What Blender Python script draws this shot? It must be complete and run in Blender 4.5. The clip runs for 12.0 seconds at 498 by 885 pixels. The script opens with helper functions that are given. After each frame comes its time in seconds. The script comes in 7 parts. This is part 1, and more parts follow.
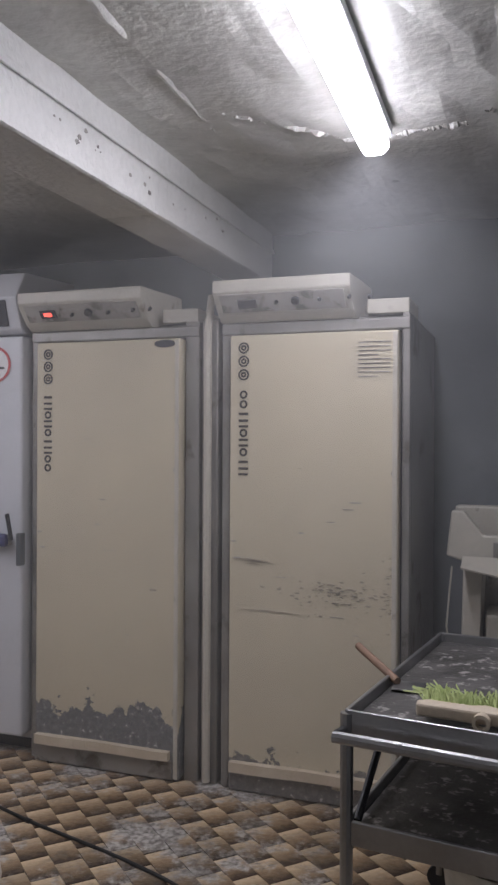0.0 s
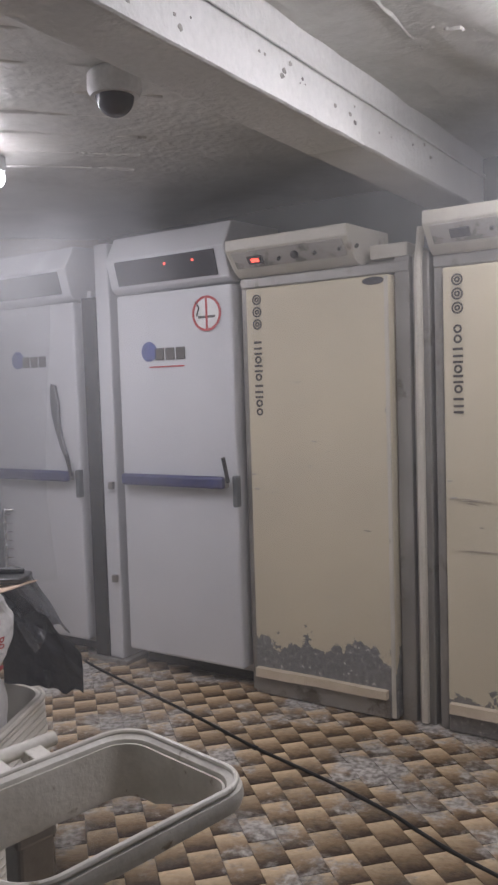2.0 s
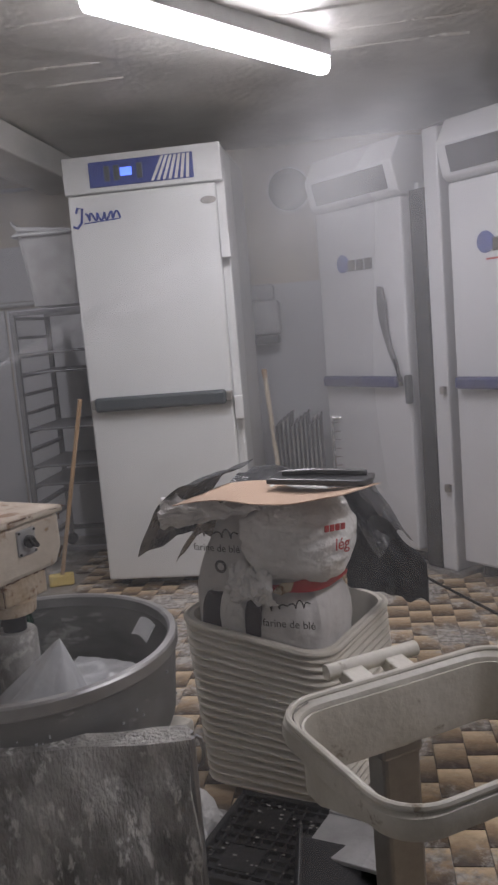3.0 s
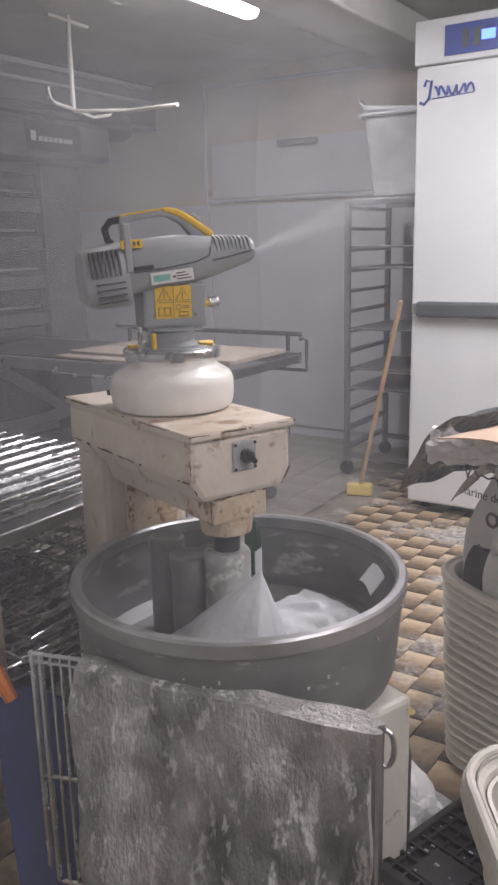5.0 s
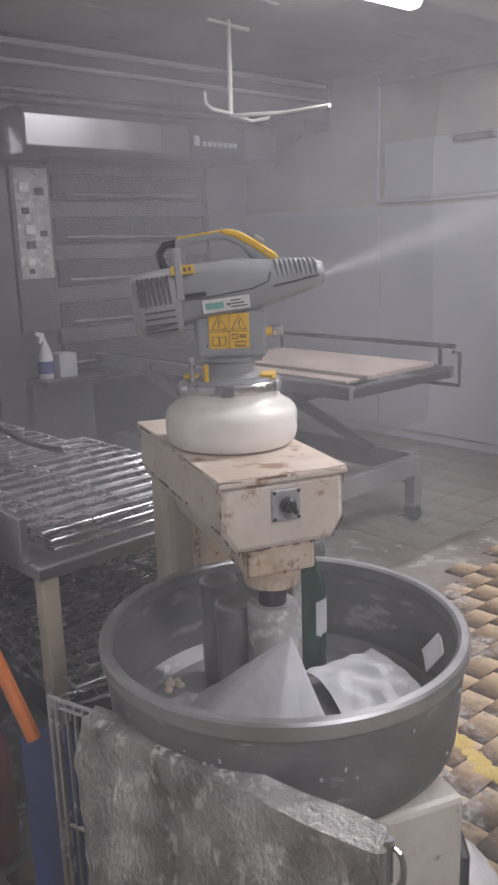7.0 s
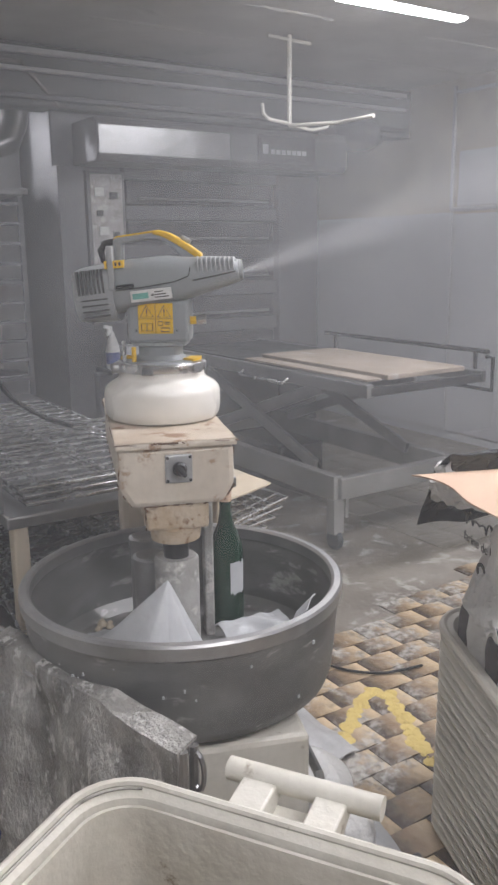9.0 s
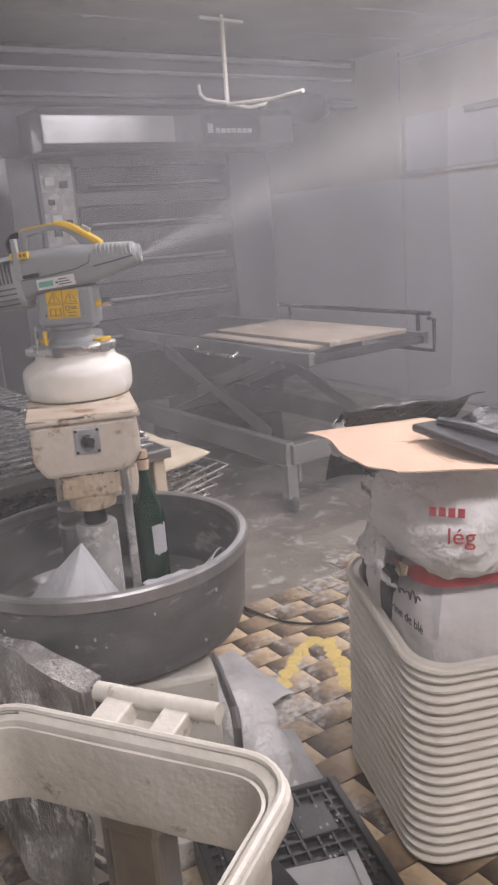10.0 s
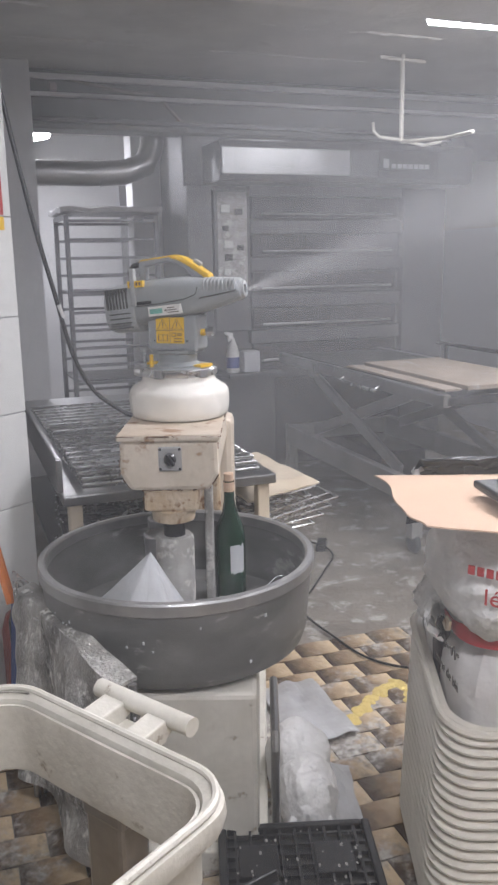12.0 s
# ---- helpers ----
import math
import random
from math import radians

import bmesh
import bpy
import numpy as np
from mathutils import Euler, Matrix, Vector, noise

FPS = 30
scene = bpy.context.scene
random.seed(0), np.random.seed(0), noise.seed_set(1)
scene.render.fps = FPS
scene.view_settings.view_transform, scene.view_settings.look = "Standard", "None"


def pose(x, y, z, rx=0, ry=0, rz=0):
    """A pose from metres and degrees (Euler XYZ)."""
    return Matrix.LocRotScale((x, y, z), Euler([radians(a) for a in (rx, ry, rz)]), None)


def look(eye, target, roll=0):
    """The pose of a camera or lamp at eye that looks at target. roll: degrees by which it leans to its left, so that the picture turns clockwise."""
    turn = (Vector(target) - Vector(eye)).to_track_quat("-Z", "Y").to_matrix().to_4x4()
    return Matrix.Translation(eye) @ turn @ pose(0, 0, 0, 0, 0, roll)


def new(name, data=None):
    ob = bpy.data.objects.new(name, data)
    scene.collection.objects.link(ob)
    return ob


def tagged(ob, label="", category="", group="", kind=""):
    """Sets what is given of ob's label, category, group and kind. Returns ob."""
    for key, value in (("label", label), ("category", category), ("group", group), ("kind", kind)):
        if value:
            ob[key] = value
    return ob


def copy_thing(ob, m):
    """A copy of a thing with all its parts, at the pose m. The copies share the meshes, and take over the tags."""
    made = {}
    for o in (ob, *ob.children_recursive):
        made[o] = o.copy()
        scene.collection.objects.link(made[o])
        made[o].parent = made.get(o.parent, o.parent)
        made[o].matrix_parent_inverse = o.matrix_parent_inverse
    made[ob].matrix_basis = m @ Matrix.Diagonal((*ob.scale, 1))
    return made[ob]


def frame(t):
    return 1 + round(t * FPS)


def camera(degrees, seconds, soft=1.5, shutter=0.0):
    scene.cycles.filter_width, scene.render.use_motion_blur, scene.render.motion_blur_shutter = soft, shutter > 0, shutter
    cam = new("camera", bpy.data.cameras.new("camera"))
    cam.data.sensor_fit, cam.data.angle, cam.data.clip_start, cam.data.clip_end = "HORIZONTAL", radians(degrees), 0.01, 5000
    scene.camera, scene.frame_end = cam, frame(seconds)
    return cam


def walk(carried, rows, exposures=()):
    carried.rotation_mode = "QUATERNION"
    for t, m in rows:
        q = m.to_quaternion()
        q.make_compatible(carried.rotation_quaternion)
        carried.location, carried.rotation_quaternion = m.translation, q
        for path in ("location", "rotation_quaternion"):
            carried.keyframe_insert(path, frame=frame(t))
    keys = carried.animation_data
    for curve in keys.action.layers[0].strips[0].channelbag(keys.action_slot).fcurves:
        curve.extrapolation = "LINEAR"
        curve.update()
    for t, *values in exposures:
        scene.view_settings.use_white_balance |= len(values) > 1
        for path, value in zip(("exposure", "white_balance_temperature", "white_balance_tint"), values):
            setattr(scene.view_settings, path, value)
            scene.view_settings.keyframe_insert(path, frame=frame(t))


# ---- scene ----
cam = camera(33.7, 12.0, soft=2.5)
PATH = [
    (0, (0.251, -0.093, 1.481), (0.169, 1.905, 1.475), 0.3),
    (0.5, (0.23, -0.076, 1.489), (0.073, 1.918, 1.471), -1.0),
    (1, (0.213, -0.067, 1.475), (-0.134, 1.902, 1.435), -1.8),
    (1.5, (0.197, -0.07, 1.462), (-0.252, 1.876, 1.361), -1.8),
    (2, (0.201, -0.07, 1.452), (-0.359, 1.845, 1.325), -1.8),
    (2.1, (0.2, -0.063, 1.448), (-0.413, 1.837, 1.318), -1.9),
    (2.5, (0.165, -0.037, 1.427), (-0.758, 1.728, 1.253), -2.8),
    (2.6, (0.153, -0.025, 1.419), (-0.862, 1.687, 1.227), -3.2),
    (2.9, (0.047, 0.032, 1.385), (-1.147, 1.618, 1.1235), -4.7),
    (3.2, (0.0, 0.121, 1.379), (-1.26, 1.643, 1.0545), -4.5),
    (3.5, (-0.077, 0.205, 1.37), (-1.413, 1.655, 1.025), -3.4),
    (3.7, (-0.137, 0.258, 1.342), (-1.607, 1.57, 1.014), -3.2),
    (5.5, (-0.09, 0.549, 1.34), (-1.834, 1.396, 0.852), -1.5),
    (6, (-0.162, 0.624, 1.379), (-1.869, 1.54, 0.881), 0.1),
    (6.5, (-0.149, 0.68, 1.39), (-1.932, 1.438, 0.893), -1.0),
    (7, (-0.153, 0.818, 1.391), (-2.052, 1.234, 0.921), -1.8),
    (9, (0.143, 1.24, 1.37), (-1.802, 1.349, 0.918), -0.7),
    (9.5, (0.21, 1.404, 1.378), (-1.727, 1.509, 0.891), -2.9),
    (10, (0.311, 1.456, 1.373), (-1.621, 1.559, 0.866), -4.5),
    (10.5, (0.372, 1.454, 1.401), (-1.561, 1.419, 0.89), -1.7),
    (11, (0.36, 1.567, 1.424), (-1.557, 1.263, 0.943), -0.2),
    (11.5, (0.342, 1.701, 1.411), (-1.573, 1.357, 0.951), 0.1),
    (12, (0.373, 1.719, 1.404), (-1.55, 1.381, 0.97), -1.0),
]
walk(cam, [(t, look(eye, target, roll)) for t, eye, target, roll in PATH], exposures=[(0, -0.30, 6300, 22), (1.0, -0.30, 6320, 22), (2.0, -0.06, 6500, 22), (2.7, -0.16, 6600, 21), (3.2, -0.12, 6650, 21), (3.5, 0.05, 6650, 21), (5.5, 0.88, 6620, 22), (6.0, 0.72, 6600, 22), (6.5, 0.44, 6600, 22), (7.0, 0.74, 6500, 22), (9.0, 0.86, 6550, 17), (9.5, 0.90, 6850, 26), (10.5, 0.70, 6750, 21), (11.5, 0.82, 6500, 18), (12, 0.86, 6450, 18)])

# ---- light ----
world = bpy.data.worlds.new("world")
scene.world = world
world.use_nodes = True
world.node_tree.nodes["Background"].inputs[0].default_value = (0.5, 0.55, 0.62, 1)
world.node_tree.nodes["Background"].inputs[1].default_value = 0.05


def tube_light(a, b, watts, width=0.07):
    """An area lamp just under a ceiling tube."""
    a, b = Vector(a), Vector(b)
    d = bpy.data.lights.new("tube_light", "AREA")
    d.shape, d.size, d.size_y, d.energy = "RECTANGLE", (b - a).length, width, watts
    d.color = (0.93, 0.97, 1.0)
    o = new("tube_light", d)
    x = (b - a).normalized()
    z = Vector((0, 0, 1))
    y = z.cross(x).normalized()
    m = Matrix((x, y, z)).transposed().to_4x4()
    m.translation = (a + b) / 2
    o.matrix_world = m
    return o


LAMP_1 = ((0.225, 1.52, 2.50), (0.565, 2.77, 2.50))
LAMP_2 = ((-1.93, 1.93, 2.40), (-1.83, 3.13, 2.40))
LAMP_3 = ((-3.66, 1.86, 2.445), (-4.00, 2.50, 2.445))
LAMP_4 = ((-5.42, -0.72, 2.30), (-5.62, -1.00, 2.30))
for (a, b), w in ((LAMP_1, 15), (LAMP_2, 20), (LAMP_3, 9), (LAMP_4, 15)):
    tube_light((a[0], a[1], a[2] - 0.05), (b[0], b[1], b[2] - 0.05), w)

# ---- materials ----


def mat(name, c1, c2=None, rough=0.6, metal=0.0, scale=6.0, fine=60.0, bump=0.15, dirt=None, dirt_at=0.62, rough2=None, dist=0.01, dirt_scale=None, stretch=None):
    """A worn surface: two base tints, patches of dirt, grain and relief, in metres of the object's own space."""
    m = bpy.data.materials.new(name)
    m.use_nodes = True
    nt = m.node_tree
    n, l = nt.nodes, nt.links
    bsdf = n["Principled BSDF"]
    c2 = c2 or tuple(v * 0.8 for v in c1)
    co = n.new("ShaderNodeTexCoord")
    where = co.outputs["Object"]
    if stretch:
        mp = n.new("ShaderNodeMapping")
        mp.inputs["Scale"].default_value = stretch
        l.new(where, mp.inputs[0])
        where = mp.outputs[0]
    big = n.new("ShaderNodeTexNoise")
    big.inputs["Scale"].default_value, big.inputs["Detail"].default_value = scale, 5
    small = n.new("ShaderNodeTexNoise")
    small.inputs["Scale"].default_value, small.inputs["Detail"].default_value = fine, 3
    for t in (big, small):
        l.new(where, t.inputs["Vector"])
    ramp = n.new("ShaderNodeValToRGB")
    ramp.color_ramp.elements[0].position, ramp.color_ramp.elements[1].position = 0.35, 0.65
    ramp.color_ramp.elements[0].color, ramp.color_ramp.elements[1].color = (*c2, 1), (*c1, 1)
    l.new(big.outputs[0], ramp.inputs[0])
    col = ramp.outputs[0]
    g = n.new("ShaderNodeMix")
    g.data_type, g.blend_type = "RGBA", "MULTIPLY"
    g.inputs[0].default_value = 0.2
    l.new(col, g.inputs[6])
    r2 = n.new("ShaderNodeValToRGB")
    r2.color_ramp.elements[0].color = (0.6, 0.6, 0.6, 1)
    r2.color_ramp.elements[0].position, r2.color_ramp.elements[1].position = 0.3, 0.7
    l.new(small.outputs[0], r2.inputs[0])
    l.new(r2.outputs[0], g.inputs[7])
    col = g.outputs[2]
    if dirt:
        d = n.new("ShaderNodeTexNoise")
        d.inputs["Scale"].default_value, d.inputs["Detail"].default_value, d.inputs["Roughness"].default_value = dirt_scale or scale * 1.7, 8, 0.65
        l.new(where, d.inputs["Vector"])
        dr = n.new("ShaderNodeValToRGB")
        dr.color_ramp.elements[0].position, dr.color_ramp.elements[1].position = dirt_at - 0.03, dirt_at + 0.05
        l.new(d.outputs[0], dr.inputs[0])
        mx = n.new("ShaderNodeMix")
        mx.data_type = "RGBA"
        l.new(dr.outputs[0], mx.inputs[0])
        l.new(col, mx.inputs[6])
        mx.inputs[7].default_value = (*dirt, 1)
        col = mx.outputs[2]
    l.new(col, bsdf.inputs["Base Color"])
    rr = n.new("ShaderNodeMapRange")
    rr.inputs["To Min"].default_value, rr.inputs["To Max"].default_value = max(0.03, rough - 0.12), min(1, (rough2 or rough) + 0.12)
    l.new(big.outputs[0], rr.inputs["Value"])
    l.new(rr.outputs[0], bsdf.inputs["Roughness"])
    bsdf.inputs["Metallic"].default_value = metal
    bp = n.new("ShaderNodeBump")
    bp.inputs["Strength"].default_value, bp.inputs["Distance"].default_value = bump, dist
    ad = n.new("ShaderNodeMath")
    ad.operation = "ADD"
    l.new(big.outputs[0], ad.inputs[0])
    l.new(small.outputs[0], ad.inputs[1])
    l.new(ad.outputs[0], bp.inputs["Height"])
    l.new(bp.outputs[0], bsdf.inputs["Normal"])
    return m


def glow(name, color, strength):
    m = bpy.data.materials.new(name)
    m.use_nodes = True
    b = m.node_tree.nodes["Principled BSDF"]
    b.inputs["Base Color"].default_value = (*color, 1)
    b.inputs["Emission Color"].default_value = (*color, 1)
    b.inputs["Emission Strength"].default_value = strength
    return m


def peeling(name, paint, paint2, bare, low, seed):
    """Cream door paint that has flaked off near the bottom edge in a ragged line, with scuffs higher up."""
    m = mat(name, paint, paint2, 0.5, 0, 1.6, 90, 0.08, dirt=tuple(v * 0.45 for v in paint), dirt_at=0.80, dirt_scale=9)
    nt = m.node_tree
    n, l = nt.nodes, nt.links
    bsdf = n["Principled BSDF"]
    old = bsdf.inputs["Base Color"].links[0].from_socket
    co = n.new("ShaderNodeTexCoord")
    sp = n.new("ShaderNodeSeparateXYZ")
    l.new(co.outputs["Object"], sp.inputs[0])
    mp = n.new("ShaderNodeMapping")
    mp.inputs["Location"].default_value = (seed, seed * 2.3, seed * 0.7)
    l.new(co.outputs["Object"], mp.inputs[0])
    no = n.new("ShaderNodeTexNoise")
    no.inputs["Scale"].default_value, no.inputs["Detail"].default_value, no.inputs["Roughness"].default_value = 8, 9, 0.66
    l.new(mp.outputs[0], no.inputs["Vector"])
    a = n.new("ShaderNodeMath")
    a.operation = "MULTIPLY_ADD"
    a.inputs[1].default_value, a.inputs[2].default_value = -0.55, 0.27 - low
    l.new(no.outputs[0], a.inputs[0])
    b = n.new("ShaderNodeMath")
    b.operation = "ADD"
    l.new(sp.outputs[2], b.inputs[0])
    l.new(a.outputs[0], b.inputs[1])
    c = n.new("ShaderNodeMapRange")
    c.inputs["From Min"].default_value, c.inputs["From Max"].default_value = -0.004, 0.004
    l.new(b.outputs[0], c.inputs["Value"])
    fl = n.new("ShaderNodeTexNoise")
    fl.inputs["Scale"].default_value, fl.inputs["Detail"].default_value = 48, 8
    l.new(co.outputs["Object"], fl.inputs["Vector"])
    br = n.new("ShaderNodeValToRGB")
    br.color_ramp.elements[0].color, br.color_ramp.elements[1].color = (*tuple(v * 0.72 for v in bare), 1), (*bare, 1)
    br.color_ramp.elements[0].position, br.color_ramp.elements[1].position = 0.4, 0.62
    e = br.color_ramp.elements.new(0.70)
    e.color = (0.55, 0.53, 0.48, 1)
    l.new(fl.outputs[0], br.inputs[0])
    mx = n.new("ShaderNodeMix")
    mx.data_type = "RGBA"
    l.new(c.outputs[0], mx.inputs[0])
    l.new(br.outputs[0], mx.inputs[6])
    l.new(old, mx.inputs[7])
    l.new(mx.outputs[2], bsdf.inputs["Base Color"])
    return m


M_CEIL = mat("ceiling_paint", (0.68, 0.67, 0.63), (0.52, 0.51, 0.48), 0.33, 0, 2.6, 26, 0.3, dirt=(0.44, 0.43, 0.40), dirt_at=0.66, dist=0.022)
M_BEAM = mat("beam_paint", (0.74, 0.73, 0.70), (0.64, 0.63, 0.60), 0.5, 0, 3, 40, 0.5, dirt=(0.25, 0.24, 0.23), dirt_at=0.76, dist=0.015)
M_WALL = mat("wall_paint", (0.58, 0.58, 0.58), (0.48, 0.48, 0.49), 0.6, 0, 1.5, 40, 0.3, dirt=(0.30, 0.29, 0.28), dirt_at=0.72)
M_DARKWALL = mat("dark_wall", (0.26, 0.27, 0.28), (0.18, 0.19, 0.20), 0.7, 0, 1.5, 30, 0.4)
M_LINTEL = mat("dark_plaster", (0.20, 0.20, 0.205), (0.14, 0.14, 0.145), 0.7, 0, 2.0, 40, 0.4, dirt=(0.12, 0.115, 0.11), dirt_at=0.64)
M_UPWALL = mat("stained_upper_wall", (0.62, 0.56, 0.46), (0.48, 0.44, 0.38), 0.7, 0, 2.0, 30, 0.6, dirt=(0.28, 0.26, 0.23), dirt_at=0.66)
M_PANEL = mat("wall_panel", (0.62, 0.63, 0.65), (0.54, 0.55, 0.57), 0.35, 0, 1.0, 50, 0.05, dirt=(0.42, 0.41, 0.40), dirt_at=0.72)
M_CONC = mat("worn_floor", (0.31, 0.28, 0.24), (0.19, 0.168, 0.143), 0.55, 0, 3.6, 45, 0.7, dirt=(0.42, 0.395, 0.36), dirt_at=0.57, dirt_scale=8)
M_GREYTILE = mat("grey_floor_tile", (0.34, 0.31, 0.27), (0.22, 0.20, 0.17), 0.45, 0, 5.0, 60, 0.3, dirt=(0.42, 0.40, 0.36), dirt_at=0.60)
M_WTILE = mat("white_glazed_tile", (0.74, 0.74, 0.72), (0.68, 0.68, 0.66), 0.18, 0, 2.0, 40, 0.03, dirt=(0.5, 0.48, 0.44), dirt_at=0.74)
M_CREAM_1 = peeling("cream_door_flaked", (0.58, 0.51, 0.37), (0.53, 0.465, 0.34), (0.20, 0.20, 0.20), 0.285, 1.3)
M_CREAM_2 = peeling("cream_door_scuffed", (0.60, 0.53, 0.39), (0.55, 0.485, 0.355), (0.20, 0.19, 0.18), 0.13, 4.1)
M_CAP = mat("beige_cap", (0.56, 0.52, 0.44), (0.48, 0.45, 0.38), 0.45, 0, 4, 60, 0.1, dirt=(0.25, 0.22, 0.18), dirt_at=0.64)
M_CAPPANEL = mat("control_strip", (0.40, 0.38, 0.34), (0.32, 0.30, 0.27), 0.4, 0, 6, 60, 0.1, dirt=(0.14, 0.13, 0.115), dirt_at=0.56)
M_GREYMETAL = mat("grey_frame_metal", (0.31, 0.295, 0.275), (0.22, 0.205, 0.19), 0.45, 0.4, 3, 60, 0.15, dirt=(0.13, 0.11, 0.09), dirt_at=0.60)
M_WHITE = mat("white_door", (0.58, 0.585, 0.60), (0.53, 0.535, 0.55), 0.35, 0, 1.4, 60, 0.05, dirt=(0.42, 0.42, 0.43), dirt_at=0.78)
M_WHITE2 = mat("clean_white_door", (0.66, 0.67, 0.66), (0.61, 0.62, 0.61), 0.32, 0, 1.2, 60, 0.04, dirt=(0.55, 0.54, 0.52), dirt_at=0.80)
M_BLUEBAR = mat("blue_push_bar", (0.035, 0.04, 0.14), (0.025, 0.03, 0.10), 0.4, 0, 9, 60, 0.1, dirt=(0.25, 0.25, 0.3), dirt_at=0.70)
M_GREYBAR = mat("grey_push_bar", (0.085, 0.095, 0.10), (0.06, 0.07, 0.075), 0.4, 0, 9, 60, 0.1)
M_BLACK = mat("black_plastic", (0.02, 0.02, 0.022), (0.012, 0.012, 0.014), 0.35, 0, 8, 70, 0.15)
M_DARKGLASS = mat("dark_display", (0.05, 0.05, 0.06), (0.03, 0.03, 0.035), 0.2, 0, 4, 40, 0.02)
M_SMOKED = mat("smoked_dome", (0.17, 0.17, 0.18), (0.14, 0.14, 0.15), 0.14, 0, 4, 40, 0.01)
M_INK = mat("dark_print", (0.07, 0.06, 0.055), (0.05, 0.045, 0.04), 0.5, 0, 20, 90, 0.02)
M_RED = mat("red_print", (0.50, 0.05, 0.05), (0.42, 0.04, 0.04), 0.5, 0, 20, 90, 0.02)
M_BLUE = mat("blue_print", (0.05, 0.08, 0.30), (0.04, 0.06, 0.22), 0.4, 0, 20, 90, 0.02)
M_SIGNWHITE = mat("sign_white", (0.75, 0.74, 0.72), None, 0.5, 0, 10, 80, 0.02)
M_STEEL = mat("brushed_steel", (0.40, 0.40, 0.40), (0.30, 0.30, 0.30), 0.32, 0.9, 4, 70, 0.08, dirt=(0.32, 0.31, 0.29), dirt_at=0.68)
M_BOWL = mat("bowl_steel", (0.27, 0.267, 0.262), (0.17, 0.167, 0.164), 0.5, 0.45, 5, 60, 0.1, dirt=(0.42, 0.41, 0.39), dirt_at=0.62, stretch=(1.0, 1.0, 2.5))
M_RIMSTEEL = mat("worn_rim_steel", (0.42, 0.415, 0.41), (0.30, 0.297, 0.293), 0.4, 0.7, 9, 60, 0.06)
M_CHROME = mat("chrome_wire", (0.56, 0.56, 0.56), (0.42, 0.42, 0.42), 0.26, 0.85, 20, 90, 0.05)
M_SHELFTOP = mat("floury_dark_shelf", (0.15, 0.142, 0.132), (0.07, 0.066, 0.062), 0.5, 0.3, 7, 60, 0.3, dirt=(0.42, 0.40, 0.37), dirt_at=0.59, dirt_scale=24)
M_DARKSTEEL = mat("dark_oven_steel", (0.045, 0.045, 0.048), (0.03, 0.03, 0.032), 0.45, 0.4, 3, 20, 0.03)
M_OVENSTEEL = mat("oven_steel", (0.135, 0.135, 0.14), (0.085, 0.085, 0.09), 0.45, 0.5, 2, 20, 0.03, dirt=(0.16, 0.15, 0.14), dirt_at=0.70)
M_MIXER = mat("chipped_cream_enamel", (0.68, 0.60, 0.50), (0.58, 0.50, 0.40), 0.5, 0, 6, 60, 0.2, dirt=(0.36, 0.23, 0.14), dirt_at=0.62, dirt_scale=16)
M_RUST = mat("rusty_enamel", (0.64, 0.53, 0.40), (0.50, 0.36, 0.22), 0.65, 0, 14, 90, 0.4, dirt=(0.24, 0.12, 0.06), dirt_at=0.57, dirt_scale=34)
M_RUSTDARK = mat("dark_rust", (0.19, 0.115, 0.07), (0.11, 0.065, 0.04), 0.8, 0, 30, 90, 0.3)
M_RUSTSTAIN = mat("floury_rusty_top", (0.66, 0.58, 0.48), (0.50, 0.40, 0.30), 0.6, 0, 7, 60, 0.15, dirt=(0.30, 0.18, 0.11), dirt_at=0.60, dirt_scale=13)
M_RACKPLATE = mat("dull_aluminium_plate", (0.46, 0.46, 0.46), (0.38, 0.38, 0.38), 0.4, 0.3, 20, 90, 0.05)
M_LOADER = mat("dusty_grey_steel", (0.30, 0.295, 0.285), (0.21, 0.205, 0.20), 0.6, 0.2, 3, 20, 0.05)
M_DIRTYMETAL = mat("floury_steel", (0.44, 0.43, 0.41), (0.30, 0.29, 0.27), 0.6, 0.3, 14, 70, 0.3, dirt=(0.55, 0.53, 0.50), dirt_at=0.56)
M_TANK = mat("milk_white_tank", (0.78, 0.75, 0.69), (0.74, 0.71, 0.65), 0.27, 0, 3, 30, 0.02)
M_FOGGREY = mat("grey_fogger_plastic", (0.29, 0.305, 0.31), (0.26, 0.275, 0.28), 0.42, 0, 5, 90, 0.06)
M_FOGLIGHT = mat("light_grey_plastic", (0.34, 0.35, 0.35), (0.30, 0.31, 0.31), 0.42, 0, 5, 90, 0.06)
M_SLOT = mat("grey_slot", (0.09, 0.09, 0.09), None, 0.6, 0, 20, 60, 0.05)
M_YELLOW = mat("yellow_plastic", (0.80, 0.48, 0.02), (0.72, 0.42, 0.02), 0.4, 0, 8, 60, 0.04)
M_RIM = mat("dirty_white_rim", (0.68, 0.65, 0.58), (0.56, 0.53, 0.46), 0.45, 0, 7, 70, 0.15, dirt=(0.30, 0.25, 0.19), dirt_at=0.645, dirt_scale=19)
M_TUB = mat("cream_ribbed_plastic", (0.74, 0.70, 0.61), (0.66, 0.62, 0.54), 0.45, 0, 4, 60, 0.06, dirt=(0.42, 0.36, 0.28), dirt_at=0.74)
M_BAG = mat("white_paper_sack", (0.80, 0.79, 0.77), (0.72, 0.71, 0.69), 0.5, 0, 8, 20, 0.6, dist=0.04)
M_BAG2 = mat("grey_paper_sack", (0.66, 0.64, 0.62), (0.58, 0.56, 0.54), 0.6, 0, 9, 22, 0.40, dist=0.025)
